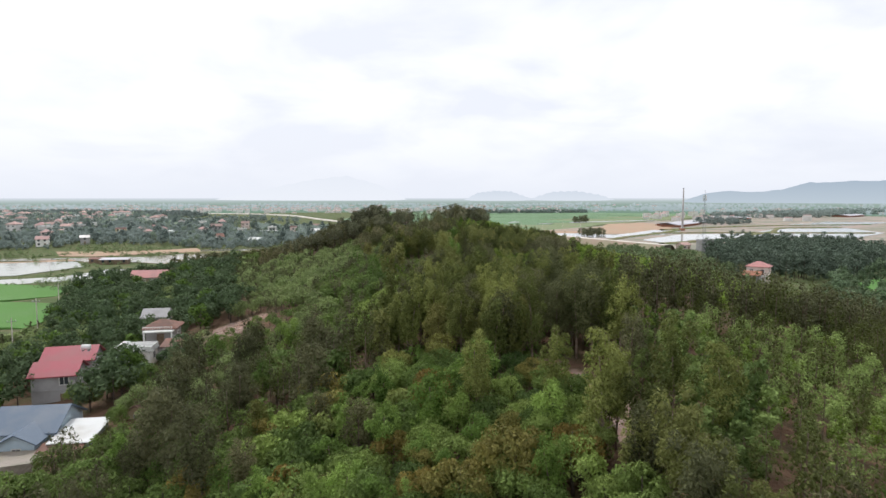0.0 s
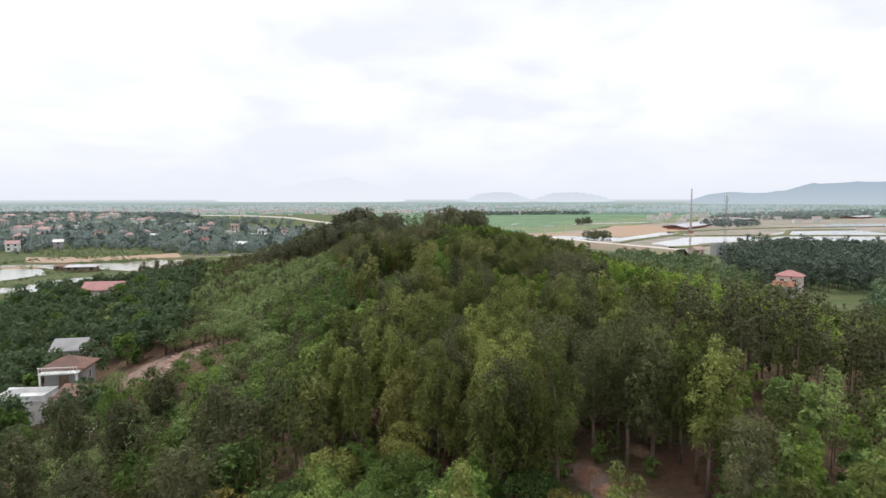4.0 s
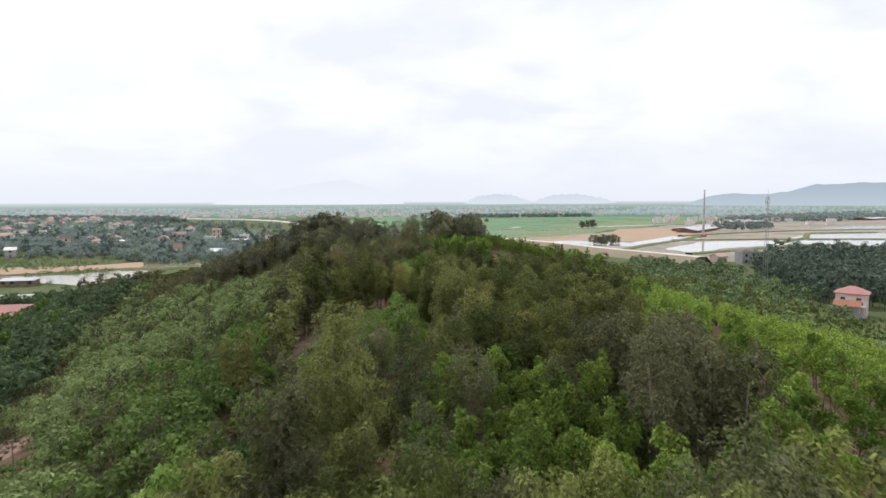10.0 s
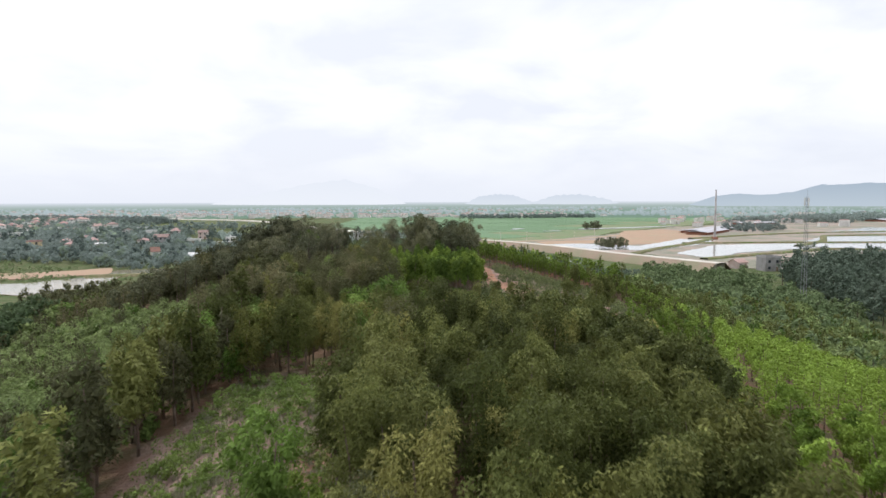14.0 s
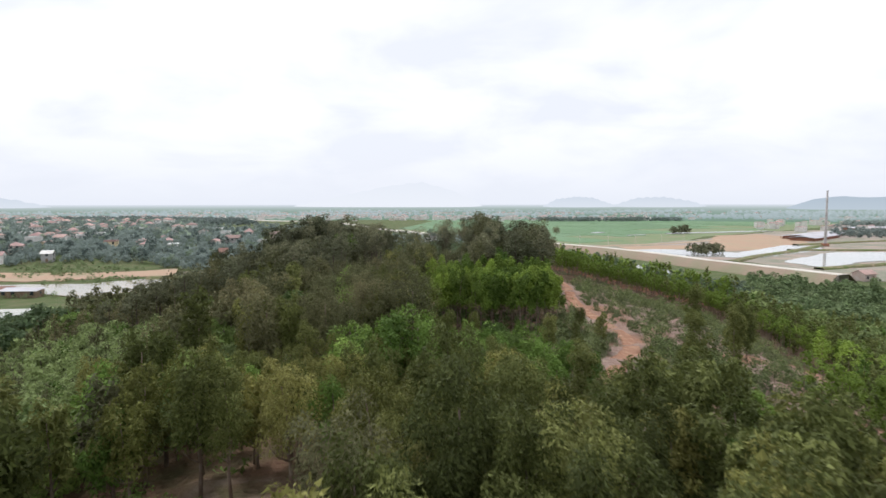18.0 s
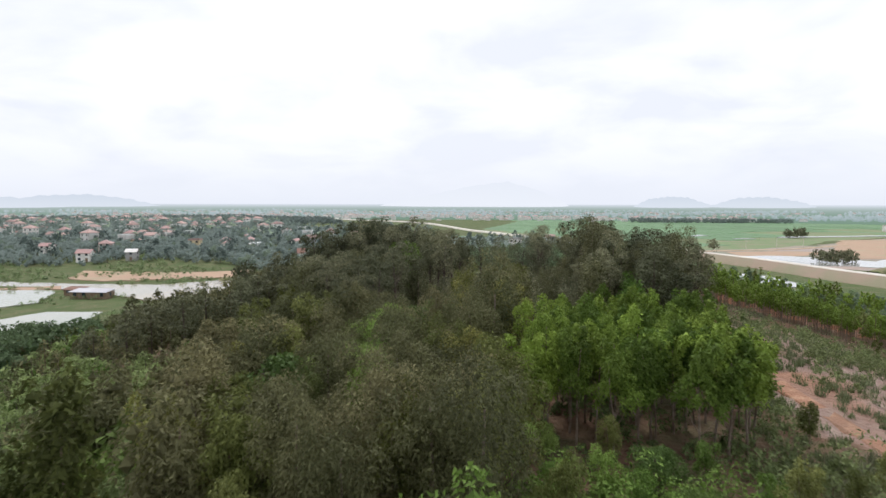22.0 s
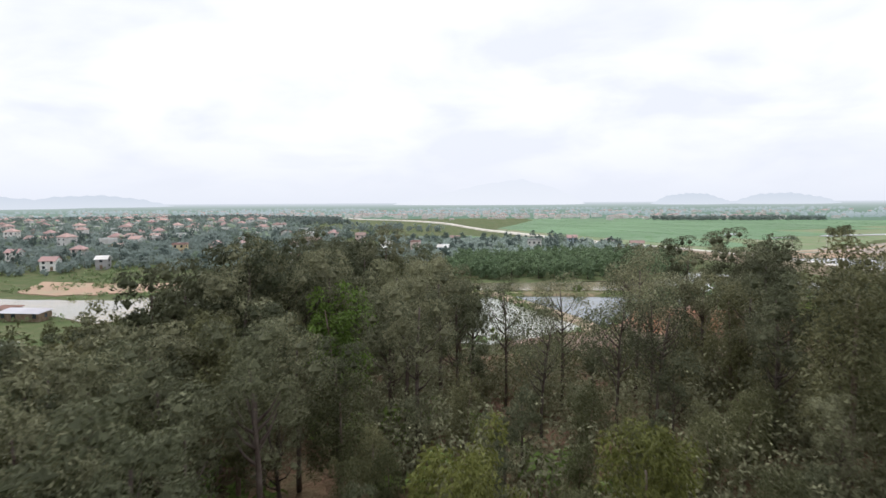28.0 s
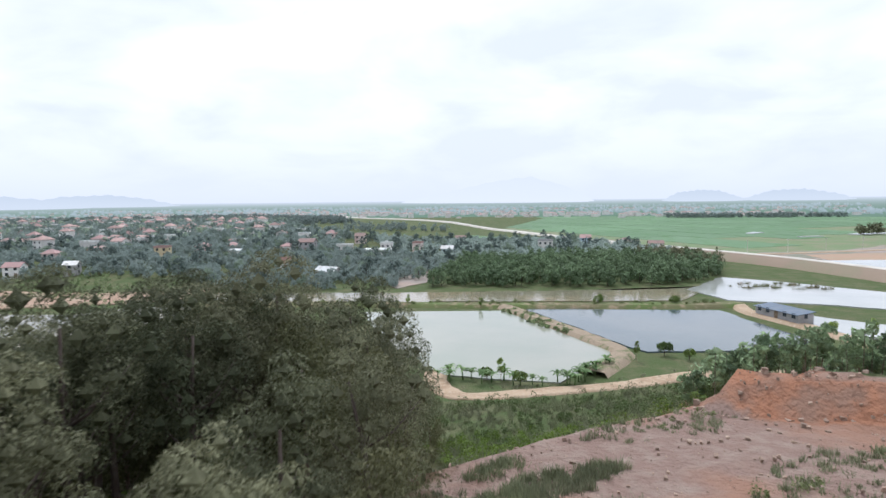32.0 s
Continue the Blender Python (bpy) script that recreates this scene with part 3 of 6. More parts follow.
def far_plain():
    g, n = Geo(), 96
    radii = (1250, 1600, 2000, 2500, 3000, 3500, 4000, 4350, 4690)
    rise = (0.3, 1.6, 3.2, 6.0, 10.0, 15.5, 22.0, 26.5, 30.0)  # outer rings raised so the skyline sits right in the camera's view
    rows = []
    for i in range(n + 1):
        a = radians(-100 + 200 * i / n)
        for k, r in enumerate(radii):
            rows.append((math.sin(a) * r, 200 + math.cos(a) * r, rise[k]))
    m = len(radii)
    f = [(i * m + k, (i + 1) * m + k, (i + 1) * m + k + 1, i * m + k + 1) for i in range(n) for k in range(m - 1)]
    # distance haze as emitted colour, green near and pale blue far out
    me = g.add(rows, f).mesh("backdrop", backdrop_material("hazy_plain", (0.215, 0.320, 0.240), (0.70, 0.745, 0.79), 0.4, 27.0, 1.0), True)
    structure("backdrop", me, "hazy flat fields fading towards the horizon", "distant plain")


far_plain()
# haze painted in: each range glows paler the farther off it stands
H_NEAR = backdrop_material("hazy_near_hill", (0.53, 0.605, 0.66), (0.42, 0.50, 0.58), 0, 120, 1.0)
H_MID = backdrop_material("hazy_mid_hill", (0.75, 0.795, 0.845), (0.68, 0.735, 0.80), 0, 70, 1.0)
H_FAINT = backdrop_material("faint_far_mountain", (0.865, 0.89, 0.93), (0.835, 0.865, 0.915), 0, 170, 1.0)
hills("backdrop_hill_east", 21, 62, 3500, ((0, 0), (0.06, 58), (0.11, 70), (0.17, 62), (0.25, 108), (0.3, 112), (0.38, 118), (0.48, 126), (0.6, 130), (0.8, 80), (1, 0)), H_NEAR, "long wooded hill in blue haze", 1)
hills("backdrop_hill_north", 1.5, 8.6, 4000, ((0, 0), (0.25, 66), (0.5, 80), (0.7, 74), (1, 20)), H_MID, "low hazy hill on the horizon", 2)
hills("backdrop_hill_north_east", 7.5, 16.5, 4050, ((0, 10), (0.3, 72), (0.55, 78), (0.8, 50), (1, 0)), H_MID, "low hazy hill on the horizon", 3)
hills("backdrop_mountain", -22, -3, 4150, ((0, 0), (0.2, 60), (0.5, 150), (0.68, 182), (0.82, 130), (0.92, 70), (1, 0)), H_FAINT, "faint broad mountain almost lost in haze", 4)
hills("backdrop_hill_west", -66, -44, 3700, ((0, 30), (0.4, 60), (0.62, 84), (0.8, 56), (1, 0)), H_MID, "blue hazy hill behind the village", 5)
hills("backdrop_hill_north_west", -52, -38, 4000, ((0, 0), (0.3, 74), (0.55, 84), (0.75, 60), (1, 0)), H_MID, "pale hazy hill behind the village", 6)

# ---- ponds, fields and roads ----
WATERS = []


def water(corners, z, mat, label, step=4, rough=0.3, seed=2, category="pond"):
    WATERS.append(corners)
    return patch("water", corners, z + 0.006 * seed, mat, label, step, rough, seed, category=category)


water([(-90, 389), (-48, 402), (-13, 357), (-22, 331), (-45, 330), (-66, 350)], 0.35, M_WATER, "pale milky green fish pond below the hill", 4, 0.25, 2)
water([(-42, 407), (17, 419), (33, 380), (14, 366), (-5, 360), (-10, 364)], 0.35, M_DARKWATER, "dark calm fish pond behind an earth dike", 4, 0.3, 3)
water([(-165, 390), (-90, 409), (8, 436), (19, 475), (6, 463), (-96, 428), (-165, 412)], 0.3, M_MUDWATER, "brown water channel behind the ponds", 6, 0.5, 4, "channel")
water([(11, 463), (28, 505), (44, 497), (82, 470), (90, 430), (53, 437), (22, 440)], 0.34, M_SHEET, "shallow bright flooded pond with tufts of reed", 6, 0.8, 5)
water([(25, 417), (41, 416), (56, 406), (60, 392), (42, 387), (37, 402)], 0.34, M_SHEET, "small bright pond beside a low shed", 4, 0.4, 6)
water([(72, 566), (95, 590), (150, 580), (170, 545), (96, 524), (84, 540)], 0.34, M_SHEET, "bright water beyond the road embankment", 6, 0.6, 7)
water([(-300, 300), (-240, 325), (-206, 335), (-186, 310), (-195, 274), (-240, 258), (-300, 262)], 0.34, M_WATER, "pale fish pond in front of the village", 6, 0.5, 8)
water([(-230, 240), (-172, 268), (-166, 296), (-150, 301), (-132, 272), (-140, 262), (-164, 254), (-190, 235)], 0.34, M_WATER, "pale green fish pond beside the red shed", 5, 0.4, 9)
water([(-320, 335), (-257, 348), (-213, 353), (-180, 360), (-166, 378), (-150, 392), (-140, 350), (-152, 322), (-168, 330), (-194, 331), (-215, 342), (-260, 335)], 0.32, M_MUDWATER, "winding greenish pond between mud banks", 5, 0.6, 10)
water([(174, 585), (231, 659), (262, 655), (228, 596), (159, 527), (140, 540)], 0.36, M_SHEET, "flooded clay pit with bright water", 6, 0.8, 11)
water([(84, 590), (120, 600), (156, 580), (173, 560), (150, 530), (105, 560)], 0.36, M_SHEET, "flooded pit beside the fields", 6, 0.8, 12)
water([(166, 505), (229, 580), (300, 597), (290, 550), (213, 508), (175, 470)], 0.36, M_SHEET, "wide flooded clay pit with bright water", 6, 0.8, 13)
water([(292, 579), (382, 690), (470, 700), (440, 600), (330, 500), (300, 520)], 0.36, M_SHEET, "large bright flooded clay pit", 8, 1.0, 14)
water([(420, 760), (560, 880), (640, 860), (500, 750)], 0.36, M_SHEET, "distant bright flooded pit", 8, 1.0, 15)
patch("cleared_land", [(66, 640), (120, 668), (200, 760), (330, 930), (640, 1130), (1080, 1450), (1200, 900), (700, 520), (420, 400), (300, 410), (240, 440), (180, 410), (150, 430), (150, 500), (95, 560), (90, 600)], 0.14, M_PINKLAND, "broad cleared clay land with pits and tracks", 12, 2.0, 20)
patch("orange_earth", [(149, 590), (180, 690), (223, 816), (280, 850), (300, 760), (274, 725), (247, 640), (197, 598)], 0.30, M_ORANGE, "bare orange earth beside the flooded pits", 8, 1.5, 21)
patch("orange_earth", [(-258, 400), (-245, 428), (-202, 435), (-170, 420), (-160, 395), (-178, 384), (-210, 364), (-236, 366)], 0.36, M_ORANGE, "bare orange mud bank at the pond's far side", 6, 1.0, 22)
patch("orange_earth", [(88, 629), (139, 650), (165, 640), (116, 590), (95, 592)], 0.24, M_ORANGE, "strip of bare orange earth along the field", 6, 1.0, 23)
patch("mud_bar", [(-330, 330), (-240, 330), (-214, 345), (-206, 338), (-240, 325), (-330, 318)], 0.40, M_ORANGE, "narrow bare mud bar between two ponds", 6, 0.8, 24)
patch("paddy_left", [(-151, 203), (-136, 213), (-146, 234), (-200, 248), (-200, 220)], 1.0, M_BRIGHTPADDY, "bright green rice paddy", 5, 0.3, 25, 1.4, category="paddy")
patch("paddy_left_two", [(-112, 160), (-116, 180), (-130, 198), (-190, 205), (-180, 160)], 1.0, M_BRIGHTPADDY, "bright green rice paddy", 5, 0.3, 26, 1.4, category="paddy")
patch("paddy_right", [(171, 246), (188, 258), (230, 250), (200, 205), (159, 212)], 1.0, M_BRIGHTPADDY, "bright green rice paddy", 5, 0.3, 27, 1.4, category="paddy")
patch("paddy_right_two", [(236, 332), (262, 362), (330, 370), (300, 310)], 1.0, M_BRIGHTPADDY, "bright green rice paddy", 5, 0.3, 28, 1.4, category="paddy")
patch("paddy_village", [(-310, 738), (-245, 850), (-150, 790), (-70, 735), (-80, 690), (-212, 712)], 0.2, M_PADDY, "green rice paddy beside the village", 8, 0.6, 29, category="paddy")
patch("paddy_base", [(-66, 762), (-150, 900), (-395, 1195), (-760, 1650), (-100, 1800), (900, 1800), (860, 1480), (480, 1110), (330, 935), (205, 795), (146, 675), (72, 632), (30, 640), (0, 690)], 0.10, M_BUND, "low grassy bunds between the rice paddies", 20, 1.0, 30, category="bunds")


def inside(x, y, poly):
    hit = False
    for (ax, ay), (bx, by) in zip(poly, poly[1:] + poly[:1]):
        if (ay > y) != (by > y) and x < (bx - ax) * (y - ay) / (by - ay) + ax:
            hit = not hit
    return hit


def paddies():
    """The wide plain of rice: long narrow plots with bunds between them."""
    poly = [(-66, 772), (-150, 912), (-395, 1210), (-740, 1650), (-100, 1780), (880, 1780), (830, 1480), (470, 1120), (320, 945), (198, 800), (140, 680), (70, 642), (32, 650), (4, 700)]
    rng = np.random.default_rng(8)
    a = radians(38)
    ca, sa = math.cos(a), math.sin(a)
    fields = structure("paddy_plain", Geo().box((120, 1250, -0.6), (300, 300, 0.1)).mesh("paddy_plain", M_BUND), "wide green rice paddies divided by low bunds", "paddy")
    u = -1600.0
    while u < 1900:
        v, du = 0.0, rng.uniform(26, 60)
        while v < 2300:
            dv = rng.uniform(60, 150)
            q = []
            for pu, pv in ((u + 0.7, v + 0.7), (u + du - 0.7, v + 0.7), (u + du - 0.7, v + dv - 0.7), (u + 0.7, v + dv - 0.7)):
                q.append((pu * ca - pv * sa, pu * sa + pv * ca))
            if all(inside(px, py, poly) for px, py in q):
                z = rng.uniform(0.2, 0.3)
                g = Geo().add([(px, py, z) for px, py in q] + [(px, py, 0) for px, py in q], [(0, 1, 2, 3), (1, 0, 4, 5), (2, 1, 5, 6), (3, 2, 6, 7), (0, 3, 7, 4)])
                part("rice_plot", g.mesh("rice_plot", M_PADDY), fields)
            v += dv
        u += du


paddies()
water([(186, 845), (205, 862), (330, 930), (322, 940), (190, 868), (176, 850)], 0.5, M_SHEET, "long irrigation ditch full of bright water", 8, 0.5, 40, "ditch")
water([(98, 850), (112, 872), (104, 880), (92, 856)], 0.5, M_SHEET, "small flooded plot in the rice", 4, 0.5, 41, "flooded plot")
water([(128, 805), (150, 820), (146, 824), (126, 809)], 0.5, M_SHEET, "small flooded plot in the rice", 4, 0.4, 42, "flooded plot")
for bund in (((136, 498), (165, 540), (210, 590), (262, 662)), ((168, 462), (230, 500), (300, 540), (345, 500)), ((286, 566), (340, 620), (390, 700), (470, 712)), ((210, 600), (300, 606), (430, 600)), ((240, 660), (330, 720), (420, 760), (560, 790))):
    strip("pit_bund", bund, 5, M_BANK, "grassy bund between the flooded clay pits", 0.5, 6, 0.7, category="bund")
strip("road_field", ((-2190, 3277), (-1200, 2110), (-397, 1171), (-142, 878), (-59, 752), (-20, 705)), 9, M_CONCRETE, "pale straight road across the rice fields", 0.9, 20, 0.6, category="road")
strip("embankment", ((10, 632), (36, 600), (68, 560), (93, 515), (112, 470), (150, 400)), 8, M_SLOPE, "bare brown road embankment beside the pond", 0.1, 5, 4.2, category="embankment")
strip("road_dike", ((10, 632), (36, 600), (68, 560), (93, 515), (112, 470), (150, 400)), 6.4, M_CONCRETE, "pale concrete road on the embankment", 4.45, 5, 0.0, category="road")
strip("road_field_edge", ((40, 628), (72, 628), (146, 673), (205, 740)), 4, M_DIRT, "dirt track along the edge of the rice", 0.3, 6, 0.2, category="road")
strip("road_pond", ((-49, 342), (-46, 326), (-38, 316), (-15, 329), (4, 345), (26, 352), (60, 350)), 4.4, M_DIRT, "pale dirt road beside the fish ponds", 0.12, 2.5, 0.15, category="road")
strip("dike_pond", ((-50, 410), (-44, 402), (-28, 382), (-10, 357), (-16, 338)), 3.6, M_DIKE, "earth dike with grass between two fish ponds", 0.2, 2.5, 0.9, category="dike")
strip("dike_back", ((-165, 384), (-90, 402), (-48, 410), (18, 427), (24, 432)), 5.0, M_BANK, "grassy dike behind the fish ponds", 0.2, 3, 0.9, category="dike")
strip("dike_east", ((24, 432), (24, 418), (36, 398), (44, 380), (60, 366)), 3.4, M_DIRT, "sandy dike beside the dark pond", 0.2, 2.5, 0.7, category="dike")
strip("path_hill", PATH, 1.5, M_REDEARTH, "worn red dirt footpath on the hill", 0.06, 2, 0.0, category="footpath")
strip("path_branch", ((21.2, 174), (25, 175.5), (29, 180), (33, 184), (37, 187.5)), 1.8, M_REDEARTH, "worn red dirt path that branches across the slope", 0.06, 2, 0.0, category="footpath")
strip("track_hill", TRACK, 1.3, M_REDEARTH, "red dirt track between young trees", 0.06, 2, 0.0, category="track")
strip("lane_village", ((-60, 50), (-72, 84), (-80, 108), (-92, 140), (-112, 170), (-128, 205), (-150, 236)), 3.2, M_DIRT, "dirt lane between the houses and the paddies", 0.1, 3, 0.0, category="lane")
patch("yard", [(-125, 519), (-113, 521), (-93, 462), (-99, 440), (-108, 450)], 0.2, M_PINKLAND, "swept bare yard leading to the water", 4, 0.4, 50)
patch("yard", [(-76, 86), (-58, 88), (-50, 72), (-66, 66)], 3.4, M_PINKLAND, "swept earth yard before the houses", 4, 0.3, 51, 2.5)

# ---- trees ----
CORE = np.array([(sx, sy, sz) for sx in (-1, 1) for sy in (-1, 1) for sz in (-1, 1)], float)
CORE = np.stack((CORE * (1, 0, 0), CORE * (0, 1, 0), CORE * (0, 0, 1)), 1)


def crown(rng, z0, z1, r, n, leaf, clumps, narrow=0.7, loose=0.55, droop=0.0, bulk=0.38, solid=0.46, wild=0.0):
    """Leaves on the outside of rounded clumps that together make an uneven dome: returns the leaves and the clumps' middles."""
    a = rng.uniform(0, 2 * math.pi, clumps)
    up = np.clip(np.linspace(-0.75, 1.0, clumps) + rng.normal(0, 0.12, clumps), -0.8, 1.0)
    flat = np.sqrt(1 - up ** 2 * 0.96)
    reach = rng.uniform(0.55 - 0.2 * wild, 0.85 + 0.32 * wild, clumps)
    rz = (z1 - z0) / 2
    way = np.column_stack((np.cos(a) * flat, np.sin(a) * flat, up))
    mid = np.array((0, 0, z0 + rz)) + way * reach[:, None] * np.array((r * 0.8, r * 0.8, rz))
    size = r * rng.uniform(bulk * 0.75, bulk * 1.2, clumps)
    k = rng.choice(clumps, n, p=size ** 2 / np.sum(size ** 2))
    d = rng.normal(0, 1, (n, 3)) + way[k] * 0.55 + np.array((0, 0, 0.35))
    d /= np.linalg.norm(d, axis=1)[:, None]
    c = mid[k] + d * (size[k] * rng.uniform(0.72, 1.08, n))[:, None] * np.array((1, 1, 0.85))
    normal = d + rng.normal(0, loose, (n, 3))
    normal /= np.linalg.norm(normal, axis=1)[:, None]
    t = np.cross(normal, rng.normal(0, 1, (n, 3)))
    t[:, 2] -= droop
    t /= np.linalg.norm(t, axis=1)[:, None]
    b = np.cross(normal, t)
    b /= np.linalg.norm(b, axis=1)[:, None] + 1e-9
    ln = leaf * rng.uniform(0.65, 1.35, n)[:, None]
    w = ln * narrow * rng.uniform(0.8, 1.2, n)[:, None]
    q = np.stack((c - t * ln * 0.55, c + b * w * 0.6 + t * ln * 0.1, c + t * ln * 0.6 - b * w * 0.4), 1)
    if solid:  # an opaque eight-faced core added inside each clump to block light and darken gaps
        inner = CORE[None] * (size * solid)[:, None, None, None] * rng.uniform(0.85, 1.1, (clumps, 1, 1, 3)) + mid[:, None, None, :]
        q = np.concatenate((q, inner.reshape(-1, 3, 3)))
    return q, mid


def plumes(rng, z0, z1, r, n, leaf, clumps, narrow=0.4, droop=0.5, solid=0.5):
    """An upright crown of many small plumes: narrow hanging leaves round rising clumps, widest below its middle and loose at the top."""
    leaders = 3 + int(clumps > 32)
    spin = rng.uniform(0, 6.28) + np.arange(leaders) * 6.28 / leaders + rng.normal(0, 0.35, leaders)
    far = r * rng.uniform(0.25, 0.55, leaders)
    top = rng.uniform(0.74, 0.98, leaders)
    top[0] = 1.0
    own = np.arange(clumps) % leaders
    u = np.clip((np.arange(clumps) + rng.uniform(0, 1, clumps)) / clumps, 0, 1)
    wide = np.where(u < 0.5, 0.75 + 0.5 * u, 1 - 0.55 * ((u - 0.5) / 0.5) ** 2)
    a = np.arange(clumps) * 2.4 + rng.normal(0, 0.5, clumps)
    out = 0.62 * r * wide * rng.uniform(0.4, 1.0, clumps)
    mid = np.column_stack((np.cos(a) * out + np.cos(spin[own]) * far[own], np.sin(a) * out + np.sin(spin[own]) * far[own], z0 + u * (z1 - z0) * top[own] + rng.normal(0, 0.12, clumps)))
    size = r * rng.uniform(0.26, 0.42, clumps)
    k = rng.choice(clumps, n, p=size ** 2 / np.sum(size ** 2))
    way = np.column_stack((np.cos(a), np.sin(a), np.full(clumps, 0.4)))[k]
    d = rng.normal(0, 1, (n, 3)) + way * 0.5 + np.array((0, 0, 0.45))
    d /= np.linalg.norm(d, axis=1)[:, None]
    c = mid[k] + d * (size[k] * rng.uniform(0.6, 1.15, n))[:, None] * np.array((1, 1, 1.3))
    t = d * np.array((0.7, 0.7, 0.3)) + rng.normal(0, 0.45, (n, 3)) - np.array((0, 0, droop))
    t /= np.linalg.norm(t, axis=1)[:, None]
    b = np.cross(t, d + rng.normal(0, 0.6, (n, 3)))
    b /= np.linalg.norm(b, axis=1)[:, None] + 1e-9
    ln = leaf * rng.uniform(0.65, 1.35, n)[:, None]
    w = ln * narrow * rng.uniform(0.8, 1.2, n)[:, None]
    q = np.stack((c - t * ln * 0.5 - b * w * 0.5, c - t * ln * 0.35 + b * w * 0.6, c + t * ln * 0.6), 1)
    # the same added opaque cores, which shade the plumes from within
    if solid:
        inner = CORE[None] * (size * solid)[:, None, None, None] * rng.uniform(0.8, 1.2, (clumps, 1, 1, 3)) * np.array((1, 1, 1.3)) + mid[:, None, None, :]
        q = np.concatenate((q, inner.reshape(-1, 3, 3)))
    return q, mid


def trunk(rng, z_top, radius, mid, limbs, lean=0.25, sides=6):
    g = Geo()
    k = 5
    zs = np.linspace(-0.4, z_top, k)
    bend = rng.normal(0, lean, 2)
    xy = np.column_stack((bend[0] * (zs / z_top) ** 2, bend[1] * (zs / z_top) ** 2)) + rng.normal(0, 0.04, (k, 2))
    pts = np.column_stack((xy, zs))
    g.tube(pts, radius * np.linspace(1.15, 0.3, k), sides)
    for c in mid[:limbs]:
        z = min(max(c[2] - 0.9 - 0.35 * np.hypot(c[0], c[1]), z_top * 0.3), z_top * 0.95)
        u = np.interp(z, zs, np.arange(k))
        i = min(int(u), k - 2)
        p = pts[i] + (pts[i + 1] - pts[i]) * (u - i)
        m = (p + c) / 2 + np.array((0, 0, -0.12 * np.linalg.norm(c - p)))
        g.tube([p, m, c], radius * np.array([0.45, 0.28, 0.1]), 4)
    return g


KINDS = {
    # name: height, crown radius, crown base, leaves, leaf, clumps, narrow, limbs, trunk radius, leaf material, bark, label
    "acacia_tree": (8.6, 1.65, 0.34, 3400, 0.25, 34, 0.40, 6, 0.11, M_ACACIA, M_BARK, "tall acacia tree with olive-green leaves and thin trunk"),
    "tall_acacia_tree": (10.2, 1.6, 0.36, 3800, 0.25, 38, 0.40, 6, 0.12, M_TALL, M_BARK, "tall slender acacia tree with yellowish green plumes"),
    "grey_acacia_tree": (9.6, 1.9, 0.30, 4200, 0.24, 42, 0.36, 6, 0.13, M_GREY, M_BARK, "tall acacia tree with hanging grey-green foliage"),
    "dull_acacia_tree": (8.2, 1.75, 0.28, 3800, 0.22, 40, 0.36, 6, 0.13, M_DULL, M_BARK, "acacia tree with dull grey-brown green crown"),
    "brown_acacia_tree": (8.2, 1.85, 0.28, 3800, 0.22, 40, 0.40, 6, 0.13, M_BROWN, M_BARK, "acacia tree with brownish olive crown on the upper slope"),
    "deep_acacia_tree": (8.0, 1.55, 0.34, 3400, 0.25, 30, 0.42, 6, 0.11, M_DEEP, M_BARK, "acacia tree with deep green dense rounded top"),
    "young_acacia_tree": (5.9, 1.0, 0.42, 1700, 0.18, 18, 0.55, 3, 0.06, M_YOUNG, M_BARK, "young bright green plantation tree with slim trunk"),
    "plantation_tree": (5.4, 1.12, 0.2, 1500, 0.17, 12, 0.6, 3, 0.06, M_PLANTED, M_BARK, "young bright green plantation tree with domed crown in a row"),
    "sapling_tree": (5.2, 1.15, 0.16, 1300, 0.19, 13, 0.7, 3, 0.05, M_BLUE, M_BARK, "young bluish-green plantation tree in a row"),
    "rim_tree": (5.0, 1.2, 0.12, 1300, 0.19, 13, 0.7, 3, 0.05, M_GROVE, M_BARK, "young dark green plantation tree on the rim of the cut"),
    "lychee_tree": (4.0, 2.2, 0.12, 2700, 0.19, 16, 0.7, 5, 0.12, M_LYCHEE, M_BARE_BARK, "round dark green lychee tree of the hill orchard"),
    "rusty_lychee_tree": (4.1, 2.1, 0.14, 2700, 0.19, 16, 0.7, 5, 0.12, M_RUST, M_BARE_BARK, "round lychee tree with rust-yellow new leaves"),
    "lime_tree": (6.0, 1.6, 0.25, 2800, 0.21, 26, 0.5, 4, 0.09, M_LIME, M_BARK, "fresh lime-green broadleaf tree among darker ones"),
    "golden_acacia_tree": (8.4, 1.75, 0.34, 3500, 0.24, 34, 0.42, 6, 0.12, M_GOLD, M_BARK, "acacia tree with yellowish golden-green crown"),
    "slope_tree": (4.6, 2.1, 0.12, 2800, 0.20, 18, 0.6, 5, 0.12, M_SLOPETREE, M_BARE_BARK, "broad grey-green garden tree on the lower slope"),
    "hilltop_tree": (10.0, 2.25, 0.34, 3700, 0.18, 26, 0.45, 12, 0.15, M_PEAK, M_BARE_BARK, "dark tall hilltop tree with bare lower trunk"),
    "thin_tree": (8.6, 2.1, 0.24, 2300, 0.17, 20, 0.45, 18, 0.10, M_PEAK, M_BARE_BARK, "sparse thin-leaved tree with open branches on red soil"),
}
VARIANTS = 5
PLUMED = ("acacia_tree", "tall_acacia_tree", "grey_acacia_tree", "dull_acacia_tree", "brown_acacia_tree", "deep_acacia_tree", "young_acacia_tree", "lime_tree", "golden_acacia_tree")
BUILT = {}


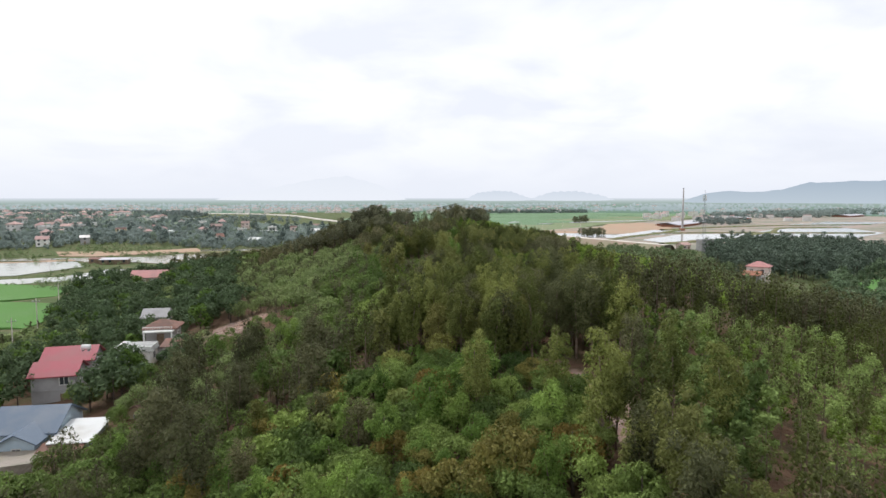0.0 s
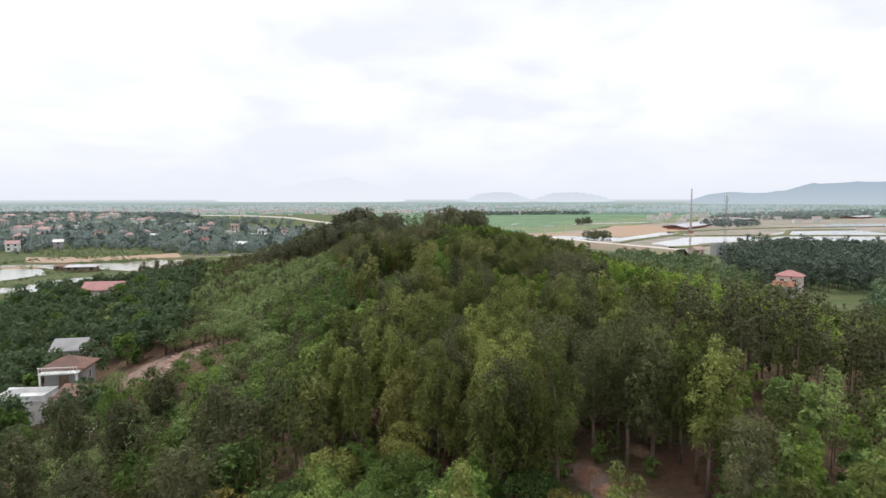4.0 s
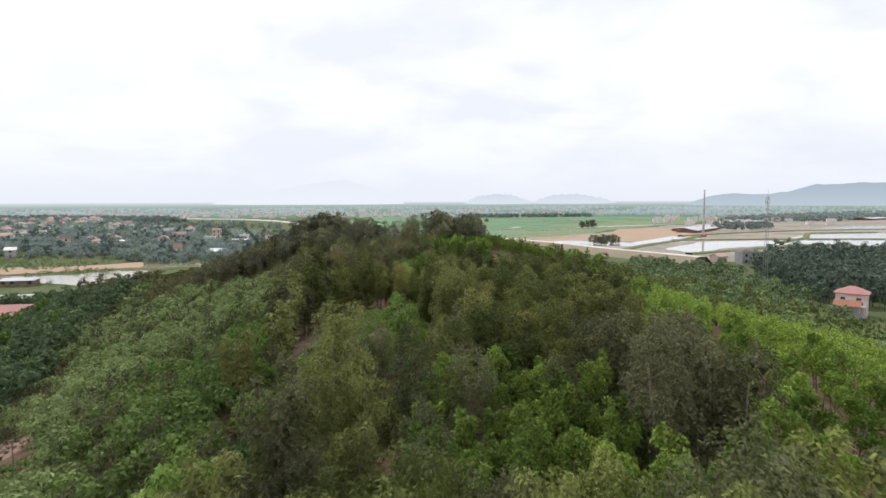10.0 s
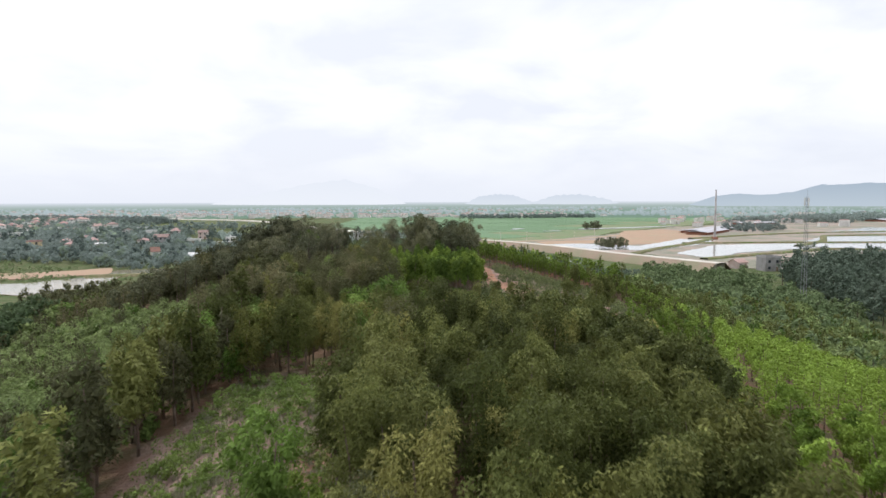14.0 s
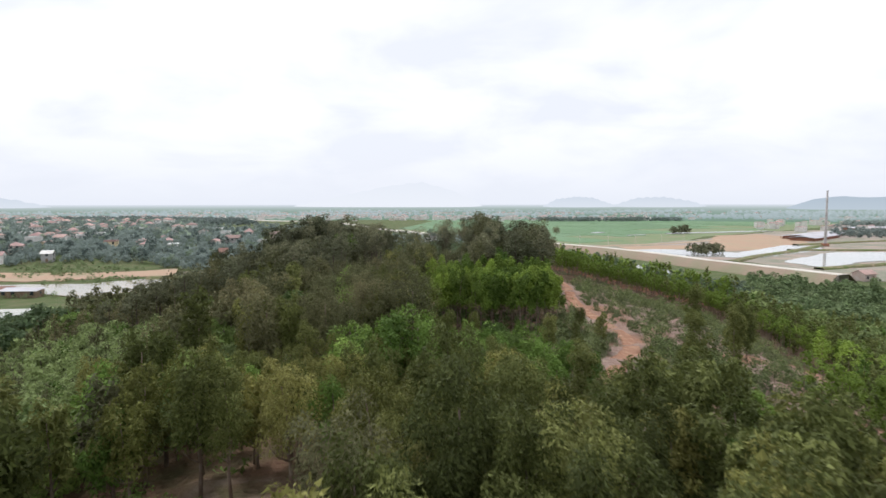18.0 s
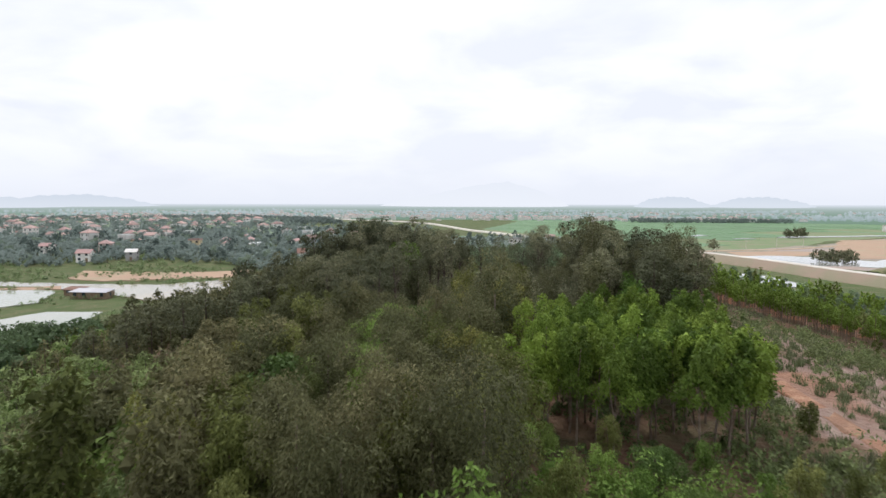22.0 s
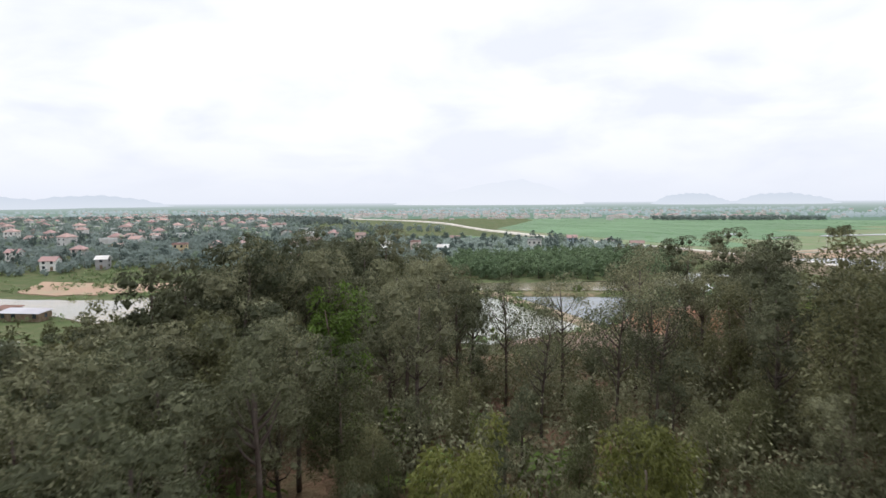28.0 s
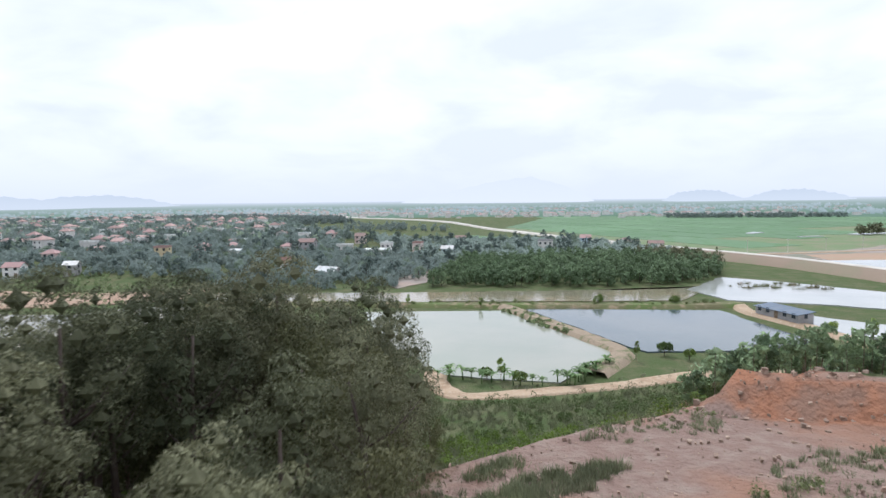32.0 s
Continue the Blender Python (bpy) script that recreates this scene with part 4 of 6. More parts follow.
def build_tree(kind, variant, fine):
    h, r, base, leaves, leaf, clumps, narrow, limbs, radius, mat, bark, label = KINDS[kind]
    rng = np.random.default_rng(sum(map(ord, kind)) * 10 + variant)
    s = rng.uniform(0.9, 1.1)
    if fine == 2:
        leaves, leaf = int(leaves * 1.9), leaf * 0.68
    elif not fine:
        leaves, leaf = int(leaves * 0.4), leaf * 1.6
    if kind in PLUMED:
        q, mid = plumes(rng, h * base * s, h * s - r * 0.35, r, leaves, leaf, clumps, narrow, solid=0.2 if fine == 2 else (0.38 if fine else 0.44))
    else:
        q, mid = crown(rng, h * base * s + r * 0.3, h * s - r * 0.38, r, leaves, leaf, clumps, narrow, droop=0.4, bulk=0.30 if kind == "hilltop_tree" else 0.38, solid=0.0 if kind == "thin_tree" else (0.4 if kind == "hilltop_tree" else (0.0 if fine == 2 else 0.38)), wild=1.0 if kind == "hilltop_tree" else 0.0)
    return leaves_mesh("crown", q, mat), trunk(rng, h * s * 0.78, radius, mid, limbs).mesh("trunk", bark, True)


def plant(kind, x, y, scale=1.0, turn=0.0, stretch=1.0, fine=1, group="trees of the wooded ridge"):
    """One tree as a thing with its trunk and crown; later ones share the meshes of the first ones."""
    made = BUILT.setdefault((kind, fine), [])
    m = pose(x, y, float(height(x, y)) - 0.05, 0, 0, turn) @ Matrix.Diagonal((scale, scale, scale * stretch, 1))
    if len(made) < VARIANTS:
        cm, tm = build_tree(kind, len(made), fine)
        ob = thing(kind, m, KINDS[kind][-1], "tree", group)
        part("trunk", tm, ob)
        part("crown", cm, ob)
        made.append(ob)
        return ob
    first = made[int(abs(x * 7.3 + y * 3.1)) % VARIANTS]
    return copy_thing(first, m @ Matrix.Diagonal((1 / first.scale.x, 1 / first.scale.y, 1 / first.scale.z, 1)))


STUFF = {}


def stuff_tree(kind, x, y, scale, rng):
    """A tree that joins the mass of its wood: coarser leaves, a plain trunk."""
    h, r, base = KINDS[kind][:3]
    close = -66 < x < 72 and y < 256
    near = close and (y < 150 or -40 < x < 30)
    big = max(0.55, r * scale / 2.6)
    n = int((820 if near else (480 if close else 105)) * min(1.5, max(0.34, (r * scale / 2.3) ** 1.3)))
    leaf = (0.35 if near else (0.48 if close else 1.0)) * min(1.0, max(0.62, big))
    if kind == "young_acacia_tree" and close:
        q, mid = crown(rng, h * base * scale, (h - r * 0.3) * scale, r * scale * 0.86, 330, 0.20, 8, 0.6, bulk=0.46, solid=0.5)
    elif kind in PLUMED:
        q, mid = plumes(rng, h * base * scale, (h - r * 0.35) * scale, r * scale, n, leaf, 22 if close else 9, 0.5, solid=0.34 if near else (0.42 if close else 0.6))
    else:
        q, mid = crown(rng, (h * base + r * 0.3) * scale, (h - r * 0.38) * scale, r * scale, n, leaf, 14 if close else 9, 0.6, bulk=0.46 if kind == "plantation_tree" else 0.38, solid=0.28 if near else 0.42)
    z = float(height(x, y))
    STUFF.setdefault(kind, []).append((q + np.array((x, y, z)), (x, y, z, h * scale * 0.8, KINDS[kind][8] * scale)))


HILLSIDE = [(15, 176), (24, 163), (31, 163), (38, 172), (45, 200), (43, 226), (26, 231), (16, 216), (15, 197)]
PLANTATION = [(20.5, 85), (44, 84), (64, 118), (74, 146), (78, 176), (66, 200), (48, 206), (42, 168), (31, 143), (24.5, 126), (21, 104)]


def tall(kind, low, high, rng):
    """A kind and the scale that makes it that many metres tall."""
    return (kind, rng.uniform(low, high) / KINDS[kind][0])


def front(x):
    """Where the tall wood begins behind the orchard."""
    return float(np.interp(x, (-20, -4, 4, 10, 14), (64, 69, 64, 59, 57)))


def kind_at(x, y, rng):
    """Which tree grows at a place of the ridge: a kind and its scale, or nothing."""
    u = rng.random()
    if bare(x, y) > 0.62 and not (214 < y < 223 and -16 < x <= -3) and not (220 < y < 233 and -3 < x < 14):
        return None
    if y < 70 and near_line(x, y, TRACK) < 2.3:
        return None
    if math.hypot((x + 34) / 9, (y - 107) / 11) < 1:
        return ("lychee_tree", rng.uniform(0.45, 0.65))
    if math.hypot((x + 42) / 6.8, (y - 121.5) / 9) < 1 or math.hypot((x + 44) / 6.5, (y - 76) / 9) < 1:
        return None
    if y > (223 if x < -3 else 233) and -21 < x < 15 and not (y > 270 and x > -4):
        return None
    if x <= -21 and y > 258 + 0.25 * (x + 21):
        return None
    if y > 268 and x > -4:  # the row behind the rim
        return ("rim_tree", rng.uniform(0.8, 1.05)) if 272 < y < 284 and x < 80 and u < 0.95 else None
    if 220 < y < 233 and -3 < x < 14:
        if x < 0.5:
            return ("thin_tree", rng.uniform(0.95, 1.15)) if u < 0.45 else None
        return ("hilltop_tree", rng.uniform(0.82, 0.94) * (1 - 0.02 * max(0, x - 6))) if u < 0.6 else (("thin_tree", rng.uniform(0.95, 1.1)) if u < 0.7 else tall("brown_acacia_tree", 3.4, 5.6, rng))
    if 193 < y < 214 and -14 < x < 4:
        return ("dull_acacia_tree", rng.uniform(0.4, 0.55)) if u < 0.5 else ("hilltop_tree", rng.uniform(0.34, 0.46))
    if 214 <= y and -15 < x < 13:
        if x < -10.5:
            return ("hilltop_tree", rng.uniform(0.75, 0.98))
        if x > 0.5:
            return ("hilltop_tree", rng.uniform(0.62, 0.86)) if u < 0.4 else tall("brown_acacia_tree", 4.4, 6.6, rng)
        return ("thin_tree", rng.uniform(0.8, 1.05)) if u < 0.5 else (("hilltop_tree", rng.uniform(0.4, 0.6)) if u < 0.75 else None)
    if -78 < x < -47 and 60 < y < 160:
        return None
    if inside(x, y, HILLSIDE):
        return tall("acacia_tree", 1.6, 3.4, rng) if u < 0.07 else (tall("lime_tree", 0.9, 1.8, rng) if u < 0.12 else None)
    if 3 < x < 15 and 160 < y < 175.5:  # low growth before the young stand
        return tall("lime_tree", 1.8, 3.2, rng) if u < 0.5 else (tall("lychee_tree", 1.8, 2.8, rng) if u < 0.8 else tall("acacia_tree", 3.0, 5.0, rng))
    if 11 < x < 30 and 146 < y < 180 and not (x < 14.5 and y > 175):
        if y < 160 and near_line(x, y, PATH) > 1.5:
            return tall("acacia_tree", 3.5, 6.0, rng) if u < 0.6 else (tall("lime_tree", 2.5, 4.0, rng) if u < 0.8 else None)
        if near_line(x, y, PATH) < 2.5:
            return None
        return tall("acacia_tree", 2.2, 3.8, rng) if u < 0.22 else (tall("lime_tree", 1.2, 2.2, rng) if u < 0.45 else None)
    if math.hypot((x + 2.5) / 8.5, (y - 132) / 14) < 1:
        return ("lime_tree", rng.uniform(0.3, 0.45)) if u < 0.08 else None
    if -9 < x < 5 and 100 < y < 120:
        return tall("dull_acacia_tree", 3.6, 5.4, rng) if u < 0.35 else (tall("lychee_tree", 2.2, 3.6, rng) if u < 0.75 else tall("young_acacia_tree", 3.5, 5.2, rng))
    if x > 60 and y > 100 and not inside(x, y, PLANTATION):  # broad garden trees below the plantation
        return tall("slope_tree", 4.2, 6.4, rng) if u < 0.4 else (tall("lime_tree", 4.0, 6.0, rng) if u < 0.65 else tall("deep_acacia_tree", 5.0, 7.5, rng))
    if inside(x, y, PLANTATION):  # planted in rows further on
        return None
    if 15 < x < 20.5 and 90.5 < y < 103:  # a tall grey-brown stand
        return tall("dull_acacia_tree", 8.4, 9.8, rng)
    if 2 < x <= 20.5 and 84 < y < 103:
        return tall("young_acacia_tree", 5.2, 6.8, rng) if u < 0.9 else tall("dull_acacia_tree", 6.5, 8.0, rng)
    if 5 < x < 24 and 103 <= y < 122:
        return tall("acacia_tree", 6.6, 8.2, rng) if u < 0.72 else (tall("golden_acacia_tree", 6.4, 7.8, rng) if u < 0.88 else tall("dull_acacia_tree", 6.5, 8.0, rng))
    if 7 < x < 26 and 122 <= y < 146:
        return tall("deep_acacia_tree", 6.4, 8.0, rng) if u < 0.6 else (tall("acacia_tree", 6.5, 7.6, rng) if u < 0.84 else tall("golden_acacia_tree", 6.0, 7.2, rng))
    if 24 < x < 62 and 74 < y < 85:
        return tall("dull_acacia_tree", 8.5, 10.2, rng) if u < 0.7 else tall("acacia_tree", 8.0, 9.5, rng)
    if 11 < x < 30 and 60 < y <= 84 and not (x > 19 and y < 74):
        return tall("grey_acacia_tree", 8.0, 10.4, rng) if u < 0.6 else tall("tall_acacia_tree", 8.8, 10.2, rng)
    if y < front(x) and -30 < x < 13:
        return ("rusty_lychee_tree", rng.uniform(0.8, 1.1)) if u < 0.17 else (("lime_tree", rng.uniform(0.6, 0.85)) if u < (0.48 if -10 < x < 9 and y > 40 else 0.26) else ("lychee_tree", rng.uniform(0.8, 1.15)))
    if -7 < x <= 11 and y <= 84:
        return tall("tall_acacia_tree", 8.6, 10.4, rng) if u < 0.74 else (tall("golden_acacia_tree", 7.6, 9.2, rng) if u < 0.84 else tall("dull_acacia_tree", 8.0, 9.6, rng))
    if -9 < x < 12 and 140 < y < 164:
        low = 0.22 if y > 150 else 0.0
        return ("golden_acacia_tree", rng.uniform(0.65, 0.9) - low) if u < 0.66 else (("acacia_tree", rng.uniform(0.65, 0.9) - low) if u < 0.9 else ("lime_tree", rng.uniform(0.8, 1.0) - low))
    if math.hypot(x + 18, y - 217.5) < 3.4:
        return None
    if x > 18 and 36 < y < 74 and x < 48:
        return ("sapling_tree", rng.uniform(0.75, 1.25)) if u < 0.6 else (("young_acacia_tree", rng.uniform(0.8, 1.1)) if u < 0.72 else ("acacia_tree", rng.uniform(0.6, 0.85)))
    if x > 23 and 94 < y < 230 and x < 90 and x > 23 + 0.12 * max(0, y - 150):
        if x > 36 and (138 < y < 192 or rng.random() < 0.45):
            return tall("acacia_tree", 4.5, 7.5, rng) if u < 0.5 else (tall("lime_tree", 4.0, 6.0, rng) if u < 0.8 else tall("deep_acacia_tree", 5.0, 7.5, rng))
        return ("young_acacia_tree", rng.uniform(0.8, 1.1))
    if x > 4 and 160 < y < 225 and near_line(x, y, PATH) < (3.0 if y > 196 else 4.5) and not (x < 15 and y > 172 and near_line(x, y, PATH) > 3):
        return ("young_acacia_tree", rng.uniform(0.4, 0.7)) if u < 0.3 else None
    if 1.5 < x < 15 and 175.5 <= y < 196 + 0.2 * x:
        return tall("young_acacia_tree", 6.2, 7.2, rng) if y < 182 else tall("young_acacia_tree", 4.8, 6.0, rng)
    if 14 < x < 72 and 216 < y < 264:
        return ("young_acacia_tree", rng.uniform(0.65, 0.95))
    if 228 < y and -24 < x < -19:
        return ("dull_acacia_tree", rng.uniform(0.45, 0.65))
    if 204 < y and -66 < x < -34 and u < 0.6:
        return ("brown_acacia_tree", min(1.1, max(0.35, (rng.uniform(-3, 0) + np.interp(x, (-62, -46, -37, -27), (18, 24, 28.5, 33)) - float(height(x, y))) / 8.4)))
    if 208 < y and -60 < x < -13 and u < 0.3:
        return ("dull_acacia_tree", min(1.3, (min(rng.uniform(28.0, 30.5), np.interp(x, (-62, -46, -37, -27), (18, 24, 28.5, 33))) - float(height(x, y))) / 8.4))
    if 208 < y and -60 < x < -13:
        return ("hilltop_tree", min(1.4, ((rng.uniform(28.5, 30.8) if y < 217 else rng.uniform(32.4, 34.6) if y < 232 and x > -27 else (rng.uniform(32.0, 34.4) if y < 244 else rng.uniform(30.6, 33.4))) - max(0, np.interp(x, (-62, -46, -37, -27), (14, 8.5, 4, 0))) - float(height(x, y))) / 10.6))
    if 198 < y and x > 15:
        return tall("plantation_tree", 3.6, 5.0, rng) if u < 0.6 else (tall("lime_tree", 3.0, 4.6, rng) if u < 0.8 else tall("deep_acacia_tree", 4.0, 6.0, rng))
    if 198 < y and x > -48:
        return ("hilltop_tree", rng.uniform(0.75, 1.05)) if u < 0.7 else ("dull_acacia_tree", rng.uniform(0.75, 1.1))
    if x < -23 - 4 * math.sin(y * 0.11) and 70 < y < 216:
        if u < 0.72:
            return tall("slope_tree", 3.4, 5.4, rng)
        return tall("lime_tree", 3.4, 5.0, rng) if u < 0.8 else tall("dull_acacia_tree", 4.0, 6.0, rng)
    if -23 < x < -9 and 146 < y < 168 and u < 0.75:
        return tall("golden_acacia_tree", 3.4, 5.2, rng) if u < 0.35 else tall("slope_tree", 3.4, 5.0, rng)
    if x < -34:
        if u < 0.5:
            return ("lychee_tree", rng.uniform(0.9, 1.5)) if u > 0.06 else ("lime_tree", rng.uniform(0.8, 1.1))
        return ("dull_acacia_tree", rng.uniform(0.55, 0.95)) if u < 0.8 else ("acacia_tree", rng.uniform(0.55, 0.85))
    if u < 0.03:
        return ("lime_tree", rng.uniform(0.8, 1.1))
    if x < -8 + 6 * math.sin(y * 0.08):
        if 80 < y < 150:
            return ("dull_acacia_tree", rng.uniform(0.5, 0.75)) if u < 0.5 else ("lychee_tree", rng.uniform(0.9, 1.3))
        return ("brown_acacia_tree" if y > 150 else "dull_acacia_tree", rng.uniform(0.7, 1.0)) if u < 0.72 else (("acacia_tree", rng.uniform(0.6, 0.9)) if u < 0.9 else ("lychee_tree", rng.uniform(1.1, 1.5)))
    if 155 < y < 215 and x < 1:
        return tall("brown_acacia_tree", 6.4, 8.4, rng) if u < 0.8 else tall("golden_acacia_tree", 6.0, 7.5, rng)
    return ("acacia_tree", rng.uniform(0.72, 1.08)) if u < 0.7 else ("dull_acacia_tree", rng.uniform(0.7, 1.05))


def plant_ridge():
    rng = np.random.default_rng(4)
    counts = {}
    y = 8.0
    while y < 300:
        x = -100.0
        while x < 112:
            px, py = x + rng.uniform(-1.2, 1.2), y + rng.uniform(-1.2, 1.2)
            got = kind_at(px, py, rng)
            step = 2.4
            if got:
                kind, s = got
                step = 2.3 if kind in ("young_acacia_tree", "sapling_tree") else (2.7 if "lychee" in kind or kind == "slope_tree" else (3.4 if kind in ("hilltop_tree", "thin_tree") else 2.4))
                way = np.interp(py, (0, 90, 126, 152, 217), (2, 8, 10, 5, -9))
                close = (abs(px - way) < (15 if "acacia" in kind and py < 120 else 22) and 14 < py < 246) or (-44 < px < 0 and 205 < py < 262)
                if close and counts.get(kind, 0) < 295:
                    counts[kind] = counts.get(kind, 0) + 1
                    plant(kind, px, py, s, rng.uniform(0, 360), rng.uniform(0.92, 1.1) if py < 222 else 1.0, 2 if (py > 222 and -42 < px < -12) or (py > 200 and -16 < px < 14) or (abs(px - way) < 9 and py > 55) else (1 if abs(px - way) < (14 if py < 140 else 16) or (py > 180 and -26 < px < 22) else 0))
                else:
                    stuff_tree(kind, px, py, s, rng)
                if kind in ("young_acacia_tree", "sapling_tree"):  # a second row between
                    px, py = px + rng.uniform(0.8, 1.4), py + rng.uniform(1.2, 1.7)
                    again = kind_at(px, py, rng)
                    if again and again[0] == kind:
                        if close and counts.get(kind, 0) < 295:
                            counts[kind] += 1
                            plant(kind, px, py, again[1], rng.uniform(0, 360), rng.uniform(0.92, 1.1), 1 if abs(px - way) < 16 else 0)
                        else:
                            stuff_tree(kind, px, py, again[1], rng)
            x += step
        y += 2.45


def join_stuff(name, items, mat, bark, label):
    """One mass of trees: all crowns, and all trunks, as two parts."""
    wood = tagged(new(name), label, "woodland", kind="stuff")
    part("foliage", leaves_mesh("foliage", np.concatenate([q for q, _ in items]), mat), wood)
    g = Geo()
    for _, (x, y, z, h, r) in items:
        g.tube([(x, y, z - 0.3), (x, y, z + h)], (r, r * 0.4), 3)
    part("trunks", g.mesh("trunks", bark), wood)


def plant_rows():
    """The young plantation on the right slope: even rows that run up the hill."""
    rng = np.random.default_rng(14)
    ca, sa = math.cos(0.42), math.sin(0.42)
    for i in range(-20, 60):
        for k in range(-50, 60):
            u, v = i * 3.0 + rng.normal(0, 0.16), k * 2.7 + rng.normal(0, 0.2)
            x, y = 40 + u * ca + v * sa, 115 - u * sa + v * ca
            if inside(x, y, PLANTATION) and not inside(x, y, HILLSIDE) and rng.random() < 0.96:
                kind, scale = tall("plantation_tree", 5.0, 6.3, rng)
                if x < 38 and y < 132:
                    plant(kind, x, y, scale, rng.uniform(0, 360), rng.uniform(0.92, 1.1), 1, "trees of the young plantation")
                else:
                    stuff_tree(kind, x, y, scale, rng)


plant_ridge()
plant_rows()
for tx, ty, s in ((-56, 93, 1.15), (-52, 95, 1.3), (-48, 96, 1.15), (-45.5, 82, 0.8), (-60, 96, 0.9), (-61, 113, 1.1), (-51, 113, 0.9)):
    plant("lychee_tree", tx, ty, s, tx * 31, 1.1, 1, "garden trees of the hill foot")
plant("lime_tree", -52.5, 102, 0.85, 70, 1.0, 1, "garden trees of the hill foot")
plant("lime_tree", -19.5, 220.5, 1.4, 20, 1.02, 2)
plant("lime_tree", 2.3, 117.8, 1.05, 80, 1.1, 1)
for i, (tx, ty, s) in enumerate(((3, 51.5, 0.92), (12, 43.5, 1.0), (13.5, 45.5, 0.85), (5.2, 61, 0.86), (9.4, 50.5, 0.8), (18.5, 47, 0.95), (20.5, 43, 0.9))):
    plant("tall_acacia_tree", tx, ty, s, 73 * i, 1.0, 1)
for i, (tx, ty, s) in enumerate(((-7.5, 52, 0.8), (-12, 57, 0.75), (-17, 50, 0.8), (15.5, 38, 0.8))):
    plant("brown_acacia_tree", tx, ty, s, 83 * i, 1.0, 1)
plant("lime_tree", -14, 152, 1.1, 140, 1.0, 1)
for i, (tx, ty, s) in enumerate(((-0.6, 158.4, 1.1), (1.0, 160.2, 1.15), (2.4, 158.2, 1.18), (3.9, 160.4, 1.1), (0.6, 156.4, 1.0))):
    plant("lime_tree", tx, ty, s, 67 * i, 1.0, 1)
for i, (tx, ty, s) in enumerate(((30.2, 176.4, 0.74), (31.6, 178.6, 0.7), (29.4, 187, 0.62), (34, 184, 0.66), (24.5, 168, 0.6))):
    plant("acacia_tree", tx, ty, s, 91 * i, 1.05, 1)
plant("golden_acacia_tree", -7, 203, 0.85, 10, 0.95, 2)
plant("golden_acacia_tree", -2, 204, 0.8, 60, 0.95, 2)
plant("golden_acacia_tree", -11, 166, 0.8, 100, 1.0, 1)
plant("golden_acacia_tree", 3, 86, 0.85, 160, 1.0, 1)
for i, (tx, ty) in enumerate(((-19, 60), (-6, 75), (12, 84), (0, 100), (14, 112), (-10, 112), (6, 132), (13, 128), (-3, 150), (9, 146), (-16, 180), (-20, 160), (-24, 200))):
    plant("golden_acacia_tree", tx, ty, 0.7 + 0.03 * (i % 7), 47 * i, 1.0, 1)
for i in range(120):  # young trees behind the rim
    tx, ty = -3.5 + (i % 40) * 1.75 + 0.6 * math.sin(i * 2.3), 273.5 + (i // 40) * 2.6 + 0.8 * math.cos(i * 1.7)
    plant("rim_tree", tx, ty - 0.1 * max(tx, 0), 0.8 + 0.2 * math.sin(i * 5.1), 31 * i, 1.0, 0, "young trees behind the cut")
plant("golden_acacia_tree", 7, 62, 0.9, 30, 1.05, 1)
plant("rusty_lychee_tree", 1, 40, 1.2, 30, 1.0, 1)
for i, (tx, ty, s) in enumerate(((-14, 229, 0.85), (-12, 224.5, 0.75), (-17, 235, 0.95), (-19, 238.5, 1.0), (-18, 231, 0.95), (-20.5, 243, 1.05), (-22, 239, 1.15), (-15.5, 226, 0.85), (-11.5, 219.5, 0.85), (2.5, 221, 0.82), (4.5, 224, 0.88))):
    plant("hilltop_tree" if i % 3 else "dull_acacia_tree", tx, ty, s, 61 * i, 1.0, 2)
plant("thin_tree", -21, 248, 1.0, 20, 1.0, 2)
plant("thin_tree", -22.5, 252, 0.9, 130, 1.0, 2)
plant("thin_tree", -19.5, 243, 0.8, 230, 1.0, 2)
plant("rusty_lychee_tree", 5, 41.5, 1.4, 90, 1.0, 1)
plant("rusty_lychee_tree", -1, 56, 1.2, 150, 1.0, 1)
for i, (tx, ty, s) in enumerate(((-22, 51, 1.35), (-27, 57, 1.5), (-31, 66, 1.4), (-23, 66, 1.15), (-34, 76, 1.35), (-27, 80, 1.25), (-36, 87, 1.3), (-30, 93, 1.2), (-14, 62, 1.2), (-30, 56, 0.9), (-16, 75, 1.15))):
    plant("dull_acacia_tree", tx, ty, s, 37 * i, 0.92, 1)
for i, (tx, ty, s) in enumerate(((-1, 52, 1.15), (3, 55, 1.2), (-5, 50, 0.95), (-14, 44, 0.9), (-9, 42, 0.85), (8, 46, 1.0), (-33, 60, 1.1), (-37, 96, 1.1), (-24, 92, 1.0))):
    plant("lime_tree", tx, ty, s, 53 * i, 1.1, 1)
for kind, items in STUFF.items():
    join_stuff(kind.replace("_tree", "") + "_wood", items, KINDS[kind][9], KINDS[kind][10], "dense wood of " + KINDS[kind][11])

